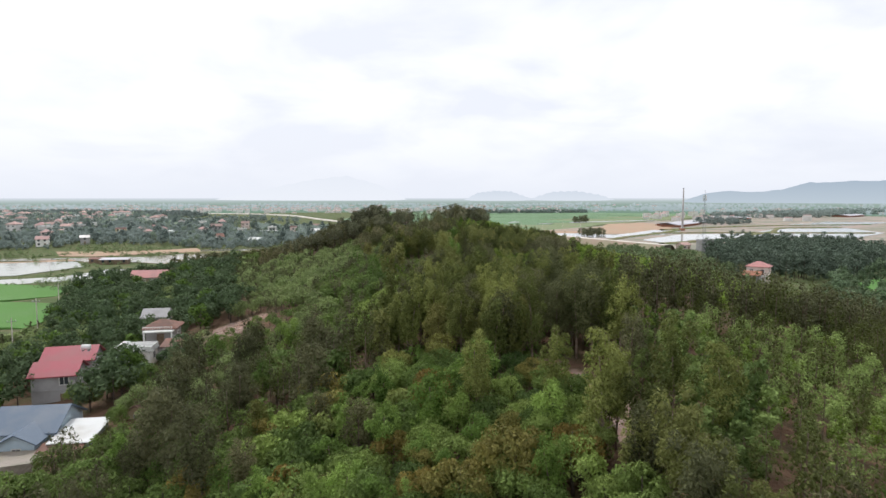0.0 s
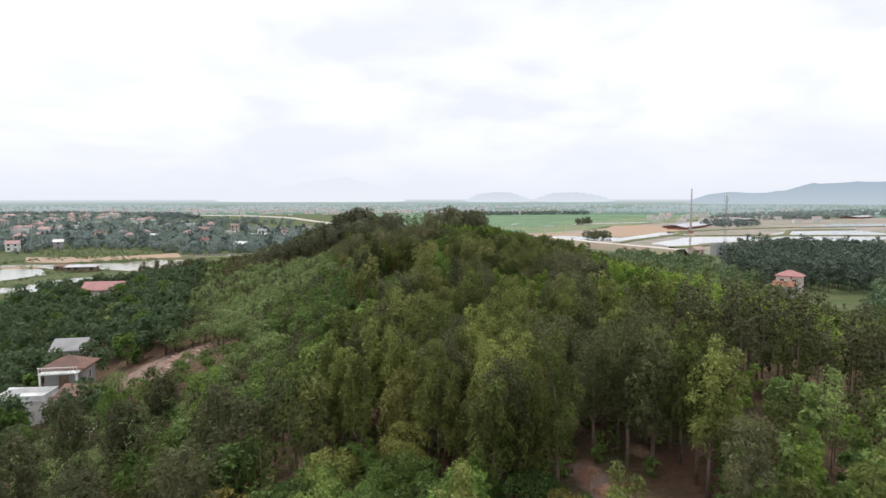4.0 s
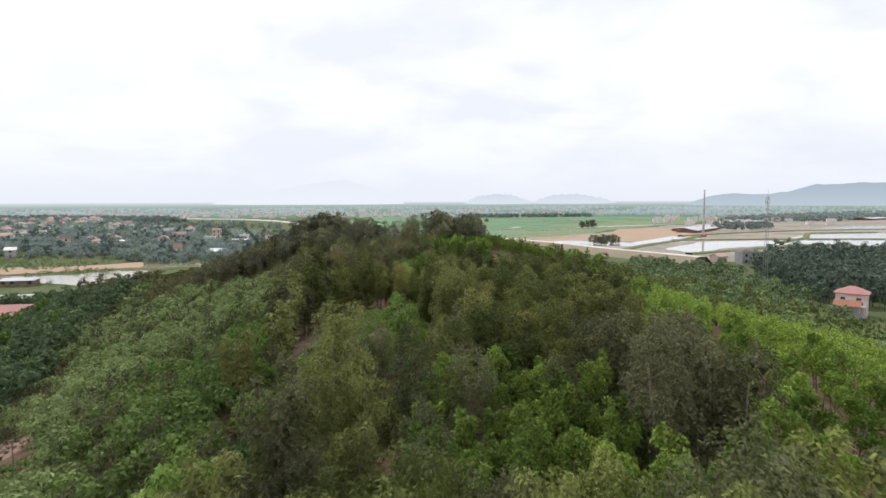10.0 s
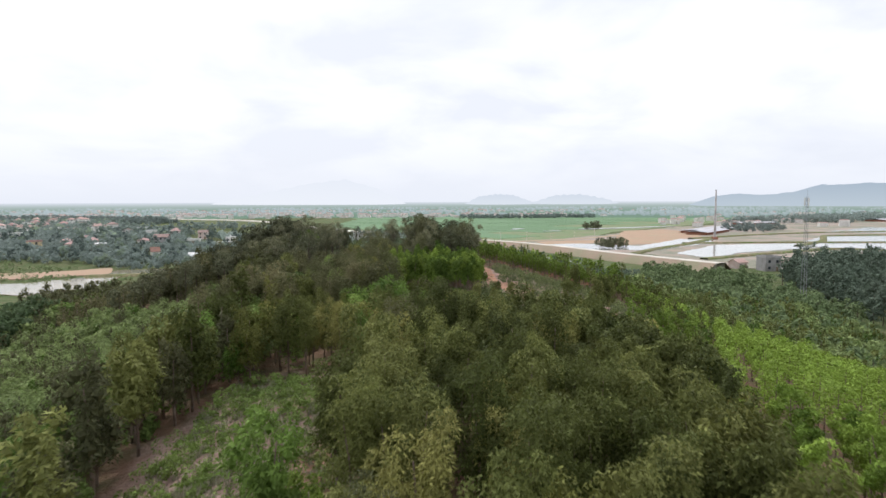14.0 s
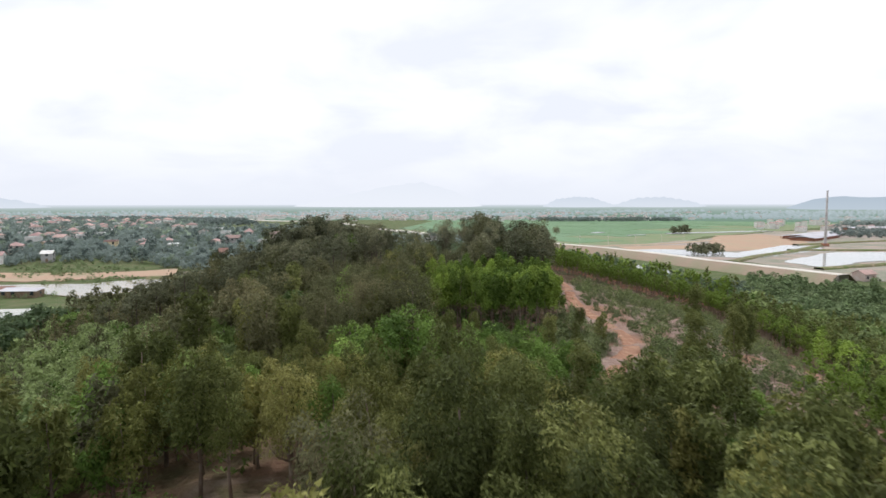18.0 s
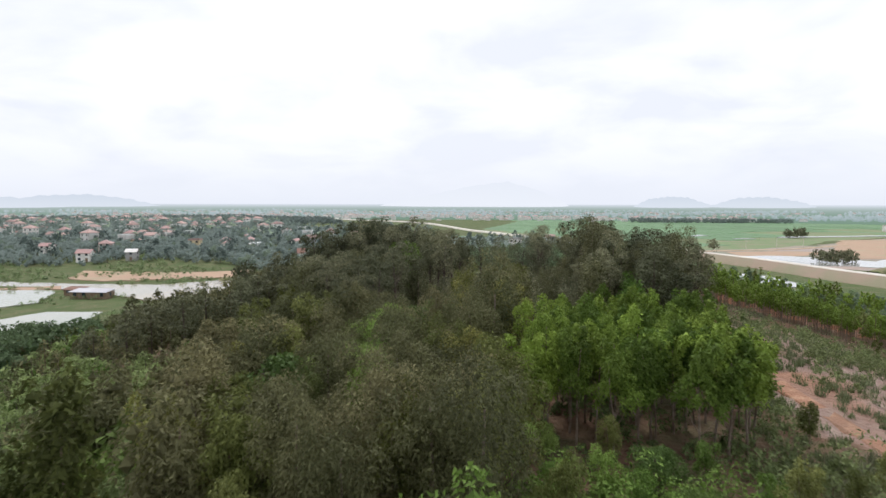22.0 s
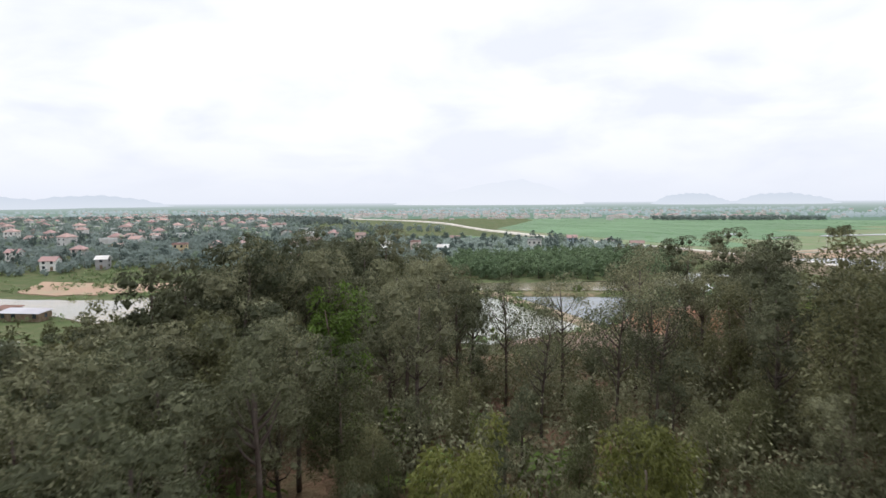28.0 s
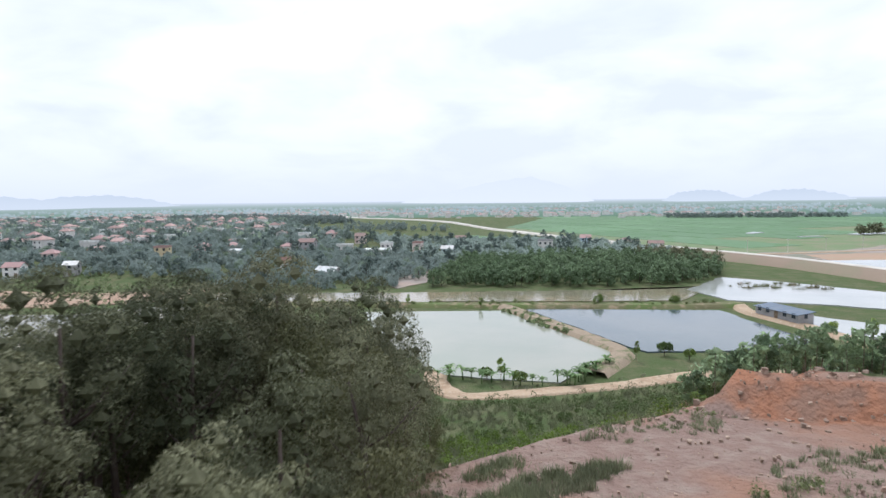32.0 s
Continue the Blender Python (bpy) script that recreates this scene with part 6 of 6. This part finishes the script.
# the village behind the channel
for hx, hy, turn, w, d, fl, roof, wm, rm, label in VILLAGE_HOUSES:
    # the western houses are scaled down to fit their size in the camera's view
    shrunk = hy < 530 and hx < -225
    house(hx, hy, turn, w * (0.62 if shrunk else 0.85), d * (0.7 if shrunk else 0.85), fl, roof, wm, rm, label, storey=2.5 if shrunk else 3.1)


def village():
    """Further houses of the village, copies of a few built ones, among the garden trees."""
    rng = np.random.default_rng(17)
    protos = []
    spec = ((9, 8, 2, "gable", M_PLASTER, M_REDTILE, "pale two-storey house with red tiled roof"), (11, 8, 1, "gable", M_CREAM, M_REDTILE, "cream one-storey house with red tiled roof"),
            (8, 10, 2, "hip", M_PINKWALL, M_PINKROOF, "pinkish two-storey house with pink hip roof"), (8, 9, 2, "flat", M_PLASTER, M_TRIM, "white flat-roofed two-storey house"),
            (12, 7, 1, "shed", M_GREYWALL, M_WHITEROOF, "grey low house with white metal roof"), (9, 9, 3, "hip", M_PLASTER, M_REDTILE, "tall white house with red roof"),
            (12, 8, 1, "hip", M_PINKWALL, M_PINKROOF, "low house with broad pink roof"))
    area = [(-700, 560), (-430, 520), (-330, 470), (-250, 540), (-230, 640), (-330, 740), (-440, 880), (-600, 1020), (-900, 980), (-940, 720)]
    spots = []
    while len(spots) < 270:
        x, y = rng.uniform(-940, -230), rng.uniform(470, 1020)
        if inside(x, y, area) and all(math.hypot(x - a, y - b) > 12 for a, b in spots):
            spots.append((x, y))
    for i, (x, y) in enumerate(spots):
        k = i % len(spec)
        turn = rng.choice((10, 100, 190, 280)) + rng.normal(0, 12)
        if i < len(spec):
            w, d, *rest = spec[k]
            protos.append(house(x, y, turn, w * 0.9, d * 0.9, *rest, storey=3.0))
        else:
            copy_thing(protos[int(rng.integers(len(protos)))], pose(x, y, float(height(x, y)) - 0.1, 0, 0, turn))


village()


def far_towns():
    """Towns so far off that only pale walls and red roofs show."""
    rng = np.random.default_rng(23)
    walls, roofs = Geo(), Geo()
    for cx, cy, sx, sy, n in ((-60, 1500, 200, 50, 90), (150, 1480, 120, 30, 30), (-450, 1600, 200, 60, 60), (-900, 1500, 350, 120, 160), (-300, 2100, 500, 120, 120), (-1100, 2000, 400, 150, 120), (300, 2200, 400, 100, 60), (420, 1000, 60, 50, 22), (560, 1150, 90, 40, 20), (-1250, 1150, 250, 150, 90), (900, 1500, 200, 60, 40)):
        for _ in range(n):
            x, y, a = cx + rng.normal(0, sx), cy + rng.normal(0, sy), rng.uniform(0, 3)
            w, d, h = rng.uniform(7, 12), rng.uniform(7, 12), rng.uniform(3.5, 9)
            walls.box((x, y, -0.3), (w, d, h + 0.3), a)
            roofs.box((x, y, h), (w + 0.6, d + 0.6, rng.uniform(0.2, 1.2)), a, 0.5)
    town = tagged(new("far_town"), "pale houses with red roofs of far towns", "town", kind="stuff")
    part("walls", walls.mesh("walls", M_PLASTER), town)
    part("roofs", roofs.mesh("roofs", M_PINKROOF), town)


far_towns()


# ---- kiln, mast and poles ----
def chimney(x, y, top):
    ob = thing("kiln_chimney", pose(x, y, 0), "tall tapering grey brick kiln chimney", "chimney")
    g = Geo()
    g.tube([(0, 0, -0.5), (0, 0, 3), (0, 0, top * 0.5), (0, 0, top)], (1.5, 1.2, 0.85, 0.6), 16)
    part("shaft", g.mesh("shaft", M_CHIMNEY, True), ob)
    part("base", Geo().box((0, 0, 0), (4.4, 4.4, 2.6)).mesh("base", M_BRICK), ob)
    for z in (top * 0.55, top * 0.8, top - 0.6):
        part("band", Geo().tube([(0, 0, z), (0, 0, z + 0.5)], (1.06 - 0.008 * z, 1.06 - 0.008 * z), 16).mesh("band", M_STEEL), ob)


def kiln_shed(x, y, turn, w, d, label):
    ob = thing("kiln_shed", pose(x, y, 0.1, 0, 0, turn), label, "shed", "kiln sheds")
    r = Geo()
    gable(r, w, d, 3.0, 1.5, 0.8)
    part("roof", r.mesh("roof", M_KILNROOF), ob)
    n = int(w / 8)
    for i in range(n + 1):
        for s in (-1, 1):
            part("post", Geo().box((-w / 2 + i * w / n, s * d / 2, 0), (0.4, 0.4, 3.0)).mesh("post", M_BRICK), ob)
    # filler block added so that the shed's dark inside doesn't show
    part("kiln_block", Geo().box((0, 0, 0), (w * 0.97, d * 0.94, 2.7)).mesh("kiln_block", M_BRICK), ob)


def mast(x, y, top):
    ob = thing("phone_mast", pose(x, y, float(height(x, y))), "slim grey lattice phone mast with antennas", "mast")
    for k in range(3):
        a = k * 2.094
        part("leg", Geo().tube([(math.cos(a) * 1.1, math.sin(a) * 1.1, -0.3), (math.cos(a) * 0.3, math.sin(a) * 0.3, top - 1)], (0.07, 0.05), 5).mesh("leg", M_STEEL), ob)
    br = Geo()
    n = 18
    for i in range(n):
        z0, z1 = i * (top - 1) / n, (i + 1) * (top - 1) / n
        for k in range(3):
            a, b = k * 2.094, (k + 1) * 2.094
            r0, r1 = 1.1 - 0.8 * z0 / top, 1.1 - 0.8 * z1 / top
            br.tube([(math.cos(a) * r0, math.sin(a) * r0, z0), (math.cos(b) * r1, math.sin(b) * r1, z1)], (0.022, 0.022), 3)
    part("bracing", br.mesh("bracing", M_STEEL), ob)
    for k in range(3):
        a = k * 2.094 + 0.5
        part("antenna", Geo().box((math.cos(a) * 0.7, math.sin(a) * 0.7, top - 4), (0.4, 0.25, 2.6), a).mesh("antenna", M_TRIM), ob)
    part("rod", Geo().tube([(0, 0, top - 1), (0, 0, top + 1.2)], (0.05, 0.03), 5).mesh("rod", M_STEEL), ob)


chimney(259, 651, 46)
kiln_shed(318, 800, 52, 120, 30, "broad low kiln shed with pale metal roof")
kiln_shed(300, 760, 52, 90, 22, "long low drying shed with pale metal roof")
kiln_shed(470, 990, 20, 70, 24, "far industrial shed with white roof")
kiln_shed(760, 1130, 40, 90, 30, "far industrial shed with white roof")
mast(123.7, 285, 37.4)


def pole(x, y, turn, tall=8.5):
    ob = thing("power_pole", pose(x, y, float(height(x, y)), 0, 0, turn), "grey concrete power pole with crossarm", "pole", "power poles")
    part("shaft", Geo().tube([(0, 0, -0.3), (0, 0, tall)], (0.16, 0.1), 8).mesh("shaft", M_CONCRETE), ob)
    part("crossarm", Geo().box((0, 0, tall - 0.9), (1.8, 0.12, 0.12)).mesh("crossarm", M_STEEL), ob)
    for s in (-0.8, 0, 0.8):
        part("insulator", Geo().tube([(s, 0, tall - 0.78), (s, 0, tall - 0.45)], (0.06, 0.04), 6).mesh("insulator", M_TRIM), ob)
    return ob


first_pole = pole(60, 640, 20)
for px, py in ((85, 650), (110, 664), (135, 678), (160, 700), (-120, 186), (-108, 158), (-96, 132)):
    copy_thing(first_pole, pose(px, py, float(height(px, py)), 0, 0, 25))


def bank_bushes():
    """Low bushes and reeds on the mud between the ponds."""
    area = [(-330, 230), (-140, 225), (-120, 270), (-130, 330), (-140, 400), (-260, 440), (-340, 400)]
    rng = np.random.default_rng(90)
    quads = []
    for _ in range(2600):
        x, y = rng.uniform(-340, -118), rng.uniform(225, 440)
        if inside(x, y, area) and not any(inside(x, y, w) for w in WATERS) and wave(x, y, 0.06, 2.0) > -0.2:
            s = rng.uniform(0.5, 1.8)
            q, _ = crown(rng, -0.1, s, s * rng.uniform(0.7, 1.3), 40, 0.6, 5, 0.6, bulk=0.5, solid=0.0)
            quads.append(q + np.array((x, y, float(height(x, y)) + 0.1)))
    tagged(new("bank_bushes", leaves_mesh("bank_bushes", np.concatenate(quads), M_ORCHARD)), "low green bushes and reeds between the ponds", "bushes", kind="stuff")


bank_bushes()

# ---- scrub, grass, stones and pond-side plants ----
def scatter(poly, n, seed, test=None):
    """n places inside an outline."""
    rng = np.random.default_rng(seed)
    p = np.array(poly, float)
    out = []
    for _ in range(n * 12):
        if len(out) == n:
            break
        x, y = rng.uniform(p[:, 0].min(), p[:, 0].max()), rng.uniform(p[:, 1].min(), p[:, 1].max())
        if inside(x, y, poly) and (test is None or test(x, y)):
            out.append((x, y))
    return out, rng


def scrub(name, spots, rng, mat, label, low=0.5, high=1.5, leaves=90, leaf=0.22):
    quads = []
    for x, y in spots:
        s = rng.uniform(low, high)
        q, _ = crown(rng, -0.1, s, s * rng.uniform(0.55, 0.85), leaves, leaf, 6, 0.6, bulk=0.5, solid=0.0)
        quads.append(q + np.array((x, y, float(height(x, y)))))
    tagged(new(name, leaves_mesh(name, np.concatenate(quads), mat)), label, "scrub", kind="stuff")


def tufts(name, spots, rng, mat, label, low=0.3, high=0.9, blades=22):
    """Grass in tufts: long thin blades that lean outwards."""
    v = []
    for x, y in spots:
        h = rng.uniform(low, high)
        a = rng.uniform(0, 2 * math.pi, blades)
        lean = rng.uniform(0.15, 0.7, blades) * h
        base = np.column_stack((x + rng.normal(0, 0.16, blades), y + rng.normal(0, 0.16, blades), np.full(blades, float(height(x, y)) - 0.03)))
        side = np.column_stack((-np.sin(a), np.cos(a), np.zeros(blades))) * 0.035
        tip = base + np.column_stack((np.cos(a) * lean, np.sin(a) * lean, h * rng.uniform(0.6, 1.1, blades)))
        v.append(np.stack((base - side, base + side, tip), 1))
    tagged(new(name, leaves_mesh(name, np.concatenate(v), mat)), label, "grass", kind="stuff")


def stones(name, spots, rng, label, low=0.06, high=0.3):
    g = Geo()
    cube = np.array([(-1, -1, -1), (1, -1, -1), (1, 1, -1), (-1, 1, -1), (-1, -1, 1), (1, -1, 1), (1, 1, 1), (-1, 1, 1)], float) * 0.5
    for x, y in spots:
        s = low + (high - low) * rng.random() ** 3
        q = (cube + rng.normal(0, 0.14, (8, 3))) * s * rng.uniform(0.6, 1.3, 3)
        g.add(q + np.array((x, y, float(height(x, y)) + s * 0.2)), [(3, 2, 1, 0), (4, 5, 6, 7), (0, 1, 5, 4), (1, 2, 6, 5), (2, 3, 7, 6), (3, 0, 4, 7)])
    tagged(new(name, g.mesh(name, M_ROCK)), label, "stones", kind="stuff")


spots, rng = scatter([(1, 163), (15, 160), (17, 172), (15, 186), (3, 190), (0, 176)], 260, 77, lambda x, y: near_line(x, y, PATH) > 1.6)
scrub("grove_undergrowth", spots, rng, M_SHRUB, "green weeds and shrubs below the young stand", 0.4, 1.1, 110, 0.17)
spots, rng = scatter([(3, 162), (13, 160), (15, 168), (13, 172), (3, 172)], 110, 78, lambda x, y: near_line(x, y, PATH) > 1.6)
scrub("lime_undergrowth", spots, rng, M_LIME, "fresh lime-green shrubs before the young stand", 0.9, 2.4, 190, 0.17)
spots, rng = scatter([(-22, 18), (20, 18), (26, 60), (24, 100), (20, 168), (0, 172), (6, 200), (-16, 226), (-42, 256), (-36, 200), (-22, 120), (-20, 60)], 900, 60, lambda x, y: bare(x, y) < 0.3)
scrub("forest_undergrowth", spots, rng, M_LYCHEE, "green undergrowth beneath the trees of the ridge", 0.8, 2.4, 70, 0.4)
edge = [(-28, 224), (-14, 212), (4, 196), (14, 212), (14, 230), (2, 229), (-16, 228), (-20, 244), (-23, 258), (-34, 258)]
spots, rng = scatter(edge, 850, 59, lambda x, y: not (-10.5 < x < 0 and y > 213) or wave(x, y, 0.5) > -0.1)
scrub("hilltop_undergrowth", spots, rng, M_PEAK, "dark undergrowth below the hilltop trees", 1.0, 3.2, 230, 0.18)
spots, rng = scatter([(-13, 221), (2, 219), (4, 232.5), (-10, 232.5)], 70, 81)
scrub("open_undergrowth", spots, rng, M_BROWN, "thin brownish shrubs on the red soil of the hilltop", 1.6, 3.2, 260, 0.13)
lower = [(12, 136), (28, 140), (30, 178), (22, 184), (13, 176)]
spots, rng = scatter(lower, 170, 58, lambda x, y: near_line(x, y, PATH) > 1.6)
scrub("path_scrub", spots, rng, M_SHRUB, "green shrubs and ferns along the hill path", 0.5, 1.8, 110, 0.24)
spots, rng = scatter(lower, 700, 57, lambda x, y: near_line(x, y, PATH) > 1.3)
tufts("path_grass", spots, rng, M_GRASS, "grass tufts along the hill path")
hillside = HILLSIDE
spots, rng = scatter(hillside, 330, 61, lambda x, y: near_line(x, y, PATH) > 1.8)
scrub("hillside_scrub", spots, rng, M_SHRUB, "low green shrubs on the bare hillside", 0.5, 1.7)
spots, rng = scatter(hillside, 1500, 62, lambda x, y: near_line(x, y, PATH) > 1.3)
tufts("hillside_grass", spots, rng, M_GRASS, "dry grass tufts on the bare hillside")
spots, rng = scatter([(-9, 119), (4, 119), (5, 141), (-9, 147)], 420, 63)
scrub("clearing_scrub", spots, rng, M_LYCHEE, "low green plants in the hill clearing", 0.35, 1.3, 90, 0.18)
spots, rng = scatter([(-9, 119), (4, 119), (5, 141), (-9, 147)], 700, 64)
tufts("clearing_grass", spots, rng, M_GRASS, "grass tufts in the hill clearing", 0.3, 0.7)
foot = [(-40, 268), (-14, 262), (-4, 271), (2, 282), (24, 296), (26, 344), (4, 341), (-14, 325), (-38, 311), (-48, 320), (-52, 290)]
spots, rng = scatter(foot, 420, 65)
scrub("slope_scrub", spots, rng, M_SHRUB, "green and yellowish shrubs on the slope above the dirt road", 0.5, 2.0, 100, 0.24)
spots, rng = scatter(foot, 3200, 66)
tufts("slope_grass", spots, rng, M_GRASS, "tall rough grass on the slope above the dirt road", 0.5, 1.3)
verge = [(-34, 262), (-21, 254), (-15, 264), (-6, 271), (-4, 276), (-12, 288), (-32, 288)]
spots, rng = scatter(verge, 260, 81)
scrub("verge_scrub", spots, rng, M_YOUNG, "fresh green bushes along the edge of the bare shelf", 0.5, 1.9, 120, 0.2)
spots, rng = scatter(verge, 1500, 82)
tufts("verge_tall_grass", spots, rng, M_GRASS, "tall green grass along the edge of the bare shelf", 0.6, 1.5)
spots, rng = scatter([(-20, 244), (-13, 241), (-8, 246), (-9, 252), (-16, 254)], 420, 83, lambda x, y: wave(x, y, 0.5, 2.0) > 0.0)
tufts("mound_weeds", spots, rng, M_GRASS, "green weeds on the rubble of the shelf", 0.25, 0.7)
shelf = [(-22, 238), (-10, 234), (30, 232), (45, 262), (-2, 266), (-16, 262)]
spots, rng = scatter(shelf, 1100, 67, lambda x, y: wave(x, y, 0.18, 0.7) > 0.1)
tufts("shelf_grass", spots, rng, M_GRASS, "dry grass tufts on the bare earth shelf", 0.2, 0.6)
spots, rng = scatter(shelf, 60, 68, lambda x, y: wave(x, y, 0.18, 0.7) > 0.2)
scrub("shelf_scrub", spots, rng, M_SHRUB, "small shrubs on the bare earth shelf", 0.25, 0.7, 60, 0.16)
spots, rng = scatter([(-24, 232), (40, 228), (60, 262), (40, 270), (-8, 270), (-20, 262)], 2600, 69)
stones("loose_stones", spots, rng, "loose broken stones on the bare earth", 0.04, 0.26)
spots, rng = scatter([(-5, 264), (45, 259), (45, 268), (-5, 272)], 500, 70)
stones("bank_stones", spots, rng, "loose stones below the red bank", 0.1, 0.45)
spots, rng = scatter([(-48, 116), (-38, 113), (-37, 128), (-46, 131)], 200, 71)
stones("pit_stones", spots, rng, "clods of earth in the dug patch", 0.1, 0.5)
spots, rng = scatter([(-60, 300), (-50, 326), (-22, 322), (5, 340), (30, 346), (30, 352), (3, 349), (-17, 333), (-40, 321), (-60, 345), (-95, 388), (-110, 388)], 500, 72)
tufts("verge_grass", spots, rng, M_GRASS, "rough grass along the dirt road", 0.3, 0.8)
spots, rng = scatter([(-66, 338), (-50, 322), (-48, 332), (-70, 352), (-95, 390), (-102, 388)], 80, 73)
scrub("pond_scrub", spots, rng, M_ORCHARD, "green bushes on the pond bank", 0.8, 2.2, 140, 0.28)
spots, rng = scatter([(24, 478), (44, 492), (70, 474), (60, 462), (30, 470)], 420, 74, lambda x, y: abs(y - 470 - 0.2 * x) < 9 and wave(x, y, 0.35) > 0.4)
tufts("pond_reeds", spots, rng, M_BANK, "dark tufts of reed standing in the shallow pond", 0.8, 2.2, 10)
spots, rng = scatter([(-5, 271), (50, 266), (80, 275), (80, 292), (-3, 284)], 60, 75)
scrub("rim_scrub", spots, rng, M_BLUE, "dense shrubs on the rim of the cut", 0.8, 2.0, 120, 0.26)


def banana(x, y, seed):
    """A banana plant: a soft stem and long arching leaves."""
    rng = np.random.default_rng(seed)
    ob = thing("banana_plant", pose(x, y, float(height(x, y)) + 0.1, 0, 0, rng.uniform(0, 360)), "banana plant with long arching green leaves", "banana plant", "banana plants by the pond")
    part("stem", Geo().tube([(0, 0, -0.2), (0.05, 0, 0.9), (0.05, 0.05, 1.7)], (0.15, 0.12, 0.07), 7).mesh("stem", M_BANANA, True), ob)
    for k in range(8):
        a = k * 0.785 + rng.uniform(-0.3, 0.3)
        g, rows = Geo(), []
        ln, up = rng.uniform(1.3, 1.9), rng.uniform(0.5, 1.3)
        for i in range(6):
            u = i / 5
            w = 0.3 * math.sin(math.pi * min(1, 0.12 + 0.88 * u) ** 0.8) + 0.02
            px, pz = ln * u, 1.6 + up * math.sin(u * 2.3) * 0.9 - 0.35 * u * u
            for s in (-1, 0, 1):
                rows.append((px * math.cos(a) - s * w * math.sin(a), px * math.sin(a) + s * w * math.cos(a), pz - 0.1 * abs(s)))
        f = [(i * 3 + j, (i + 1) * 3 + j, (i + 1) * 3 + j + 1, i * 3 + j + 1) for i in range(5) for j in range(2)]
        part("leaf", g.add(rows, f).mesh("leaf", M_BANANA, True), ob)
    return ob


bananas = [banana(-20.5, 331, 1), banana(-17.5, 334, 2), banana(-19, 329.5, 3)]
rng = np.random.default_rng(80)
for i in range(24):
    u = i / 23
    bx, by = (-22 + 9 * u, 329 + 16 * u) if i % 2 else (-46 + 22 * u, 328 + 1.0 * math.sin(i))
    bx, by = bx + rng.normal(0, 0.7), by + rng.normal(0, 0.7)
    s = rng.uniform(0.75, 1.15)
    copy_thing(bananas[i % 3], pose(bx, by, float(height(bx, by)) + 0.1, 0, 0, rng.uniform(0, 360)) @ Matrix.Diagonal((s, s, s, 1)))
for i, (tx, ty, s) in enumerate(((-33, 329.5, 0.9), (-29, 328, 0.75), (-36, 330, 0.7), (-8, 352, 0.8), (-2, 358, 0.9), (3, 356, 0.7), (46, 384, 1.2), (52, 378, 1.3), (40, 392, 0.8), (-56, 405, 0.8), (-20, 420, 0.9), (4, 426, 0.9), (-80, 402, 0.8))):
    plant("lychee_tree" if i % 3 else "sapling_tree", tx, ty, s, 40 * i, 1.15, 0, "trees on the pond banks")


# ---- small things round the houses ----
def water_tank(x, y, z):
    ob = thing("water_tank", pose(x, y, z), "white lying water tank on a steel stand", "water tank", "water tanks")
    part("barrel", Geo().tube([(-0.8, 0, 0.75), (-0.7, 0, 0.75), (0.7, 0, 0.75), (0.8, 0, 0.75)], (0.3, 0.48, 0.48, 0.3), 14).mesh("barrel", M_TRIM, True), ob)
    for s in (-0.5, 0.5):
        part("stand", Geo().box((s, 0, 0), (0.08, 0.8, 0.3)).mesh("stand", M_STEEL), ob)
    return ob


def garden_wall(a, b, high, label):
    """A plastered wall between two places, with a coping and piers."""
    d = math.hypot(b[0] - a[0], b[1] - a[1])
    turn = math.degrees(math.atan2(b[1] - a[1], b[0] - a[0]))
    z = float(min(height(*a), height(*b))) - 0.3
    ob = thing("garden_wall", pose(a[0], a[1], z, 0, 0, turn), label, "wall", "garden walls")
    part("panel", Geo().box((d / 2, 0, 0), (d, 0.14, high)).mesh("panel", M_GREYWALL), ob)
    part("coping", Geo().box((d / 2, 0, high), (d, 0.22, 0.08)).mesh("coping", M_PLASTER), ob)
    for i in range(int(d / 3) + 1):
        part("pier", Geo().box((i * d / max(1, int(d / 3)), 0, 0), (0.3, 0.3, high + 0.25)).mesh("pier", M_PLASTER), ob)


def arbour(x, y, turn):
    """A pale lattice frame over a yard."""
    ob = thing("lattice_arbour", pose(x, y, float(height(x, y)), 0, 0, turn), "pale green lattice arbour over a yard", "arbour")
    for sx in (-2, 2):
        for sy in (-1.5, 1.5):
            part("post", Geo().box((sx, sy, -0.2), (0.1, 0.1, 2.6)).mesh("post", M_TRIM), ob)
    for i in range(9):
        part("slat", Geo().box((-2.2 + i * 0.55, 0, 2.42), (0.07, 3.4, 0.07)).mesh("slat", M_TRIM), ob)
    for s in (-1.5, 0, 1.5):
        part("beam", Geo().box((0, s, 2.34), (4.6, 0.09, 0.08)).mesh("beam", M_TRIM), ob)


water_tank(-59, 110.5, 8.0)
water_tank(-64.3, 106.5, 8.4)
water_tank(-168, 592, float(height(-168, 592)) + 7.2)
garden_wall((-72, 90), (-60, 93), 1.6, "grey rendered garden wall with pale coping")
garden_wall((-64, 71), (-51, 72), 1.4, "grey rendered garden wall by the blue house")
garden_wall((-54, 101), (-46, 102), 1.5, "low grey wall beside the kitchen wing")
garden_wall((104, 222), (110, 234), 1.6, "grey wall beside the cream house")
arbour(-42, 97, 12)
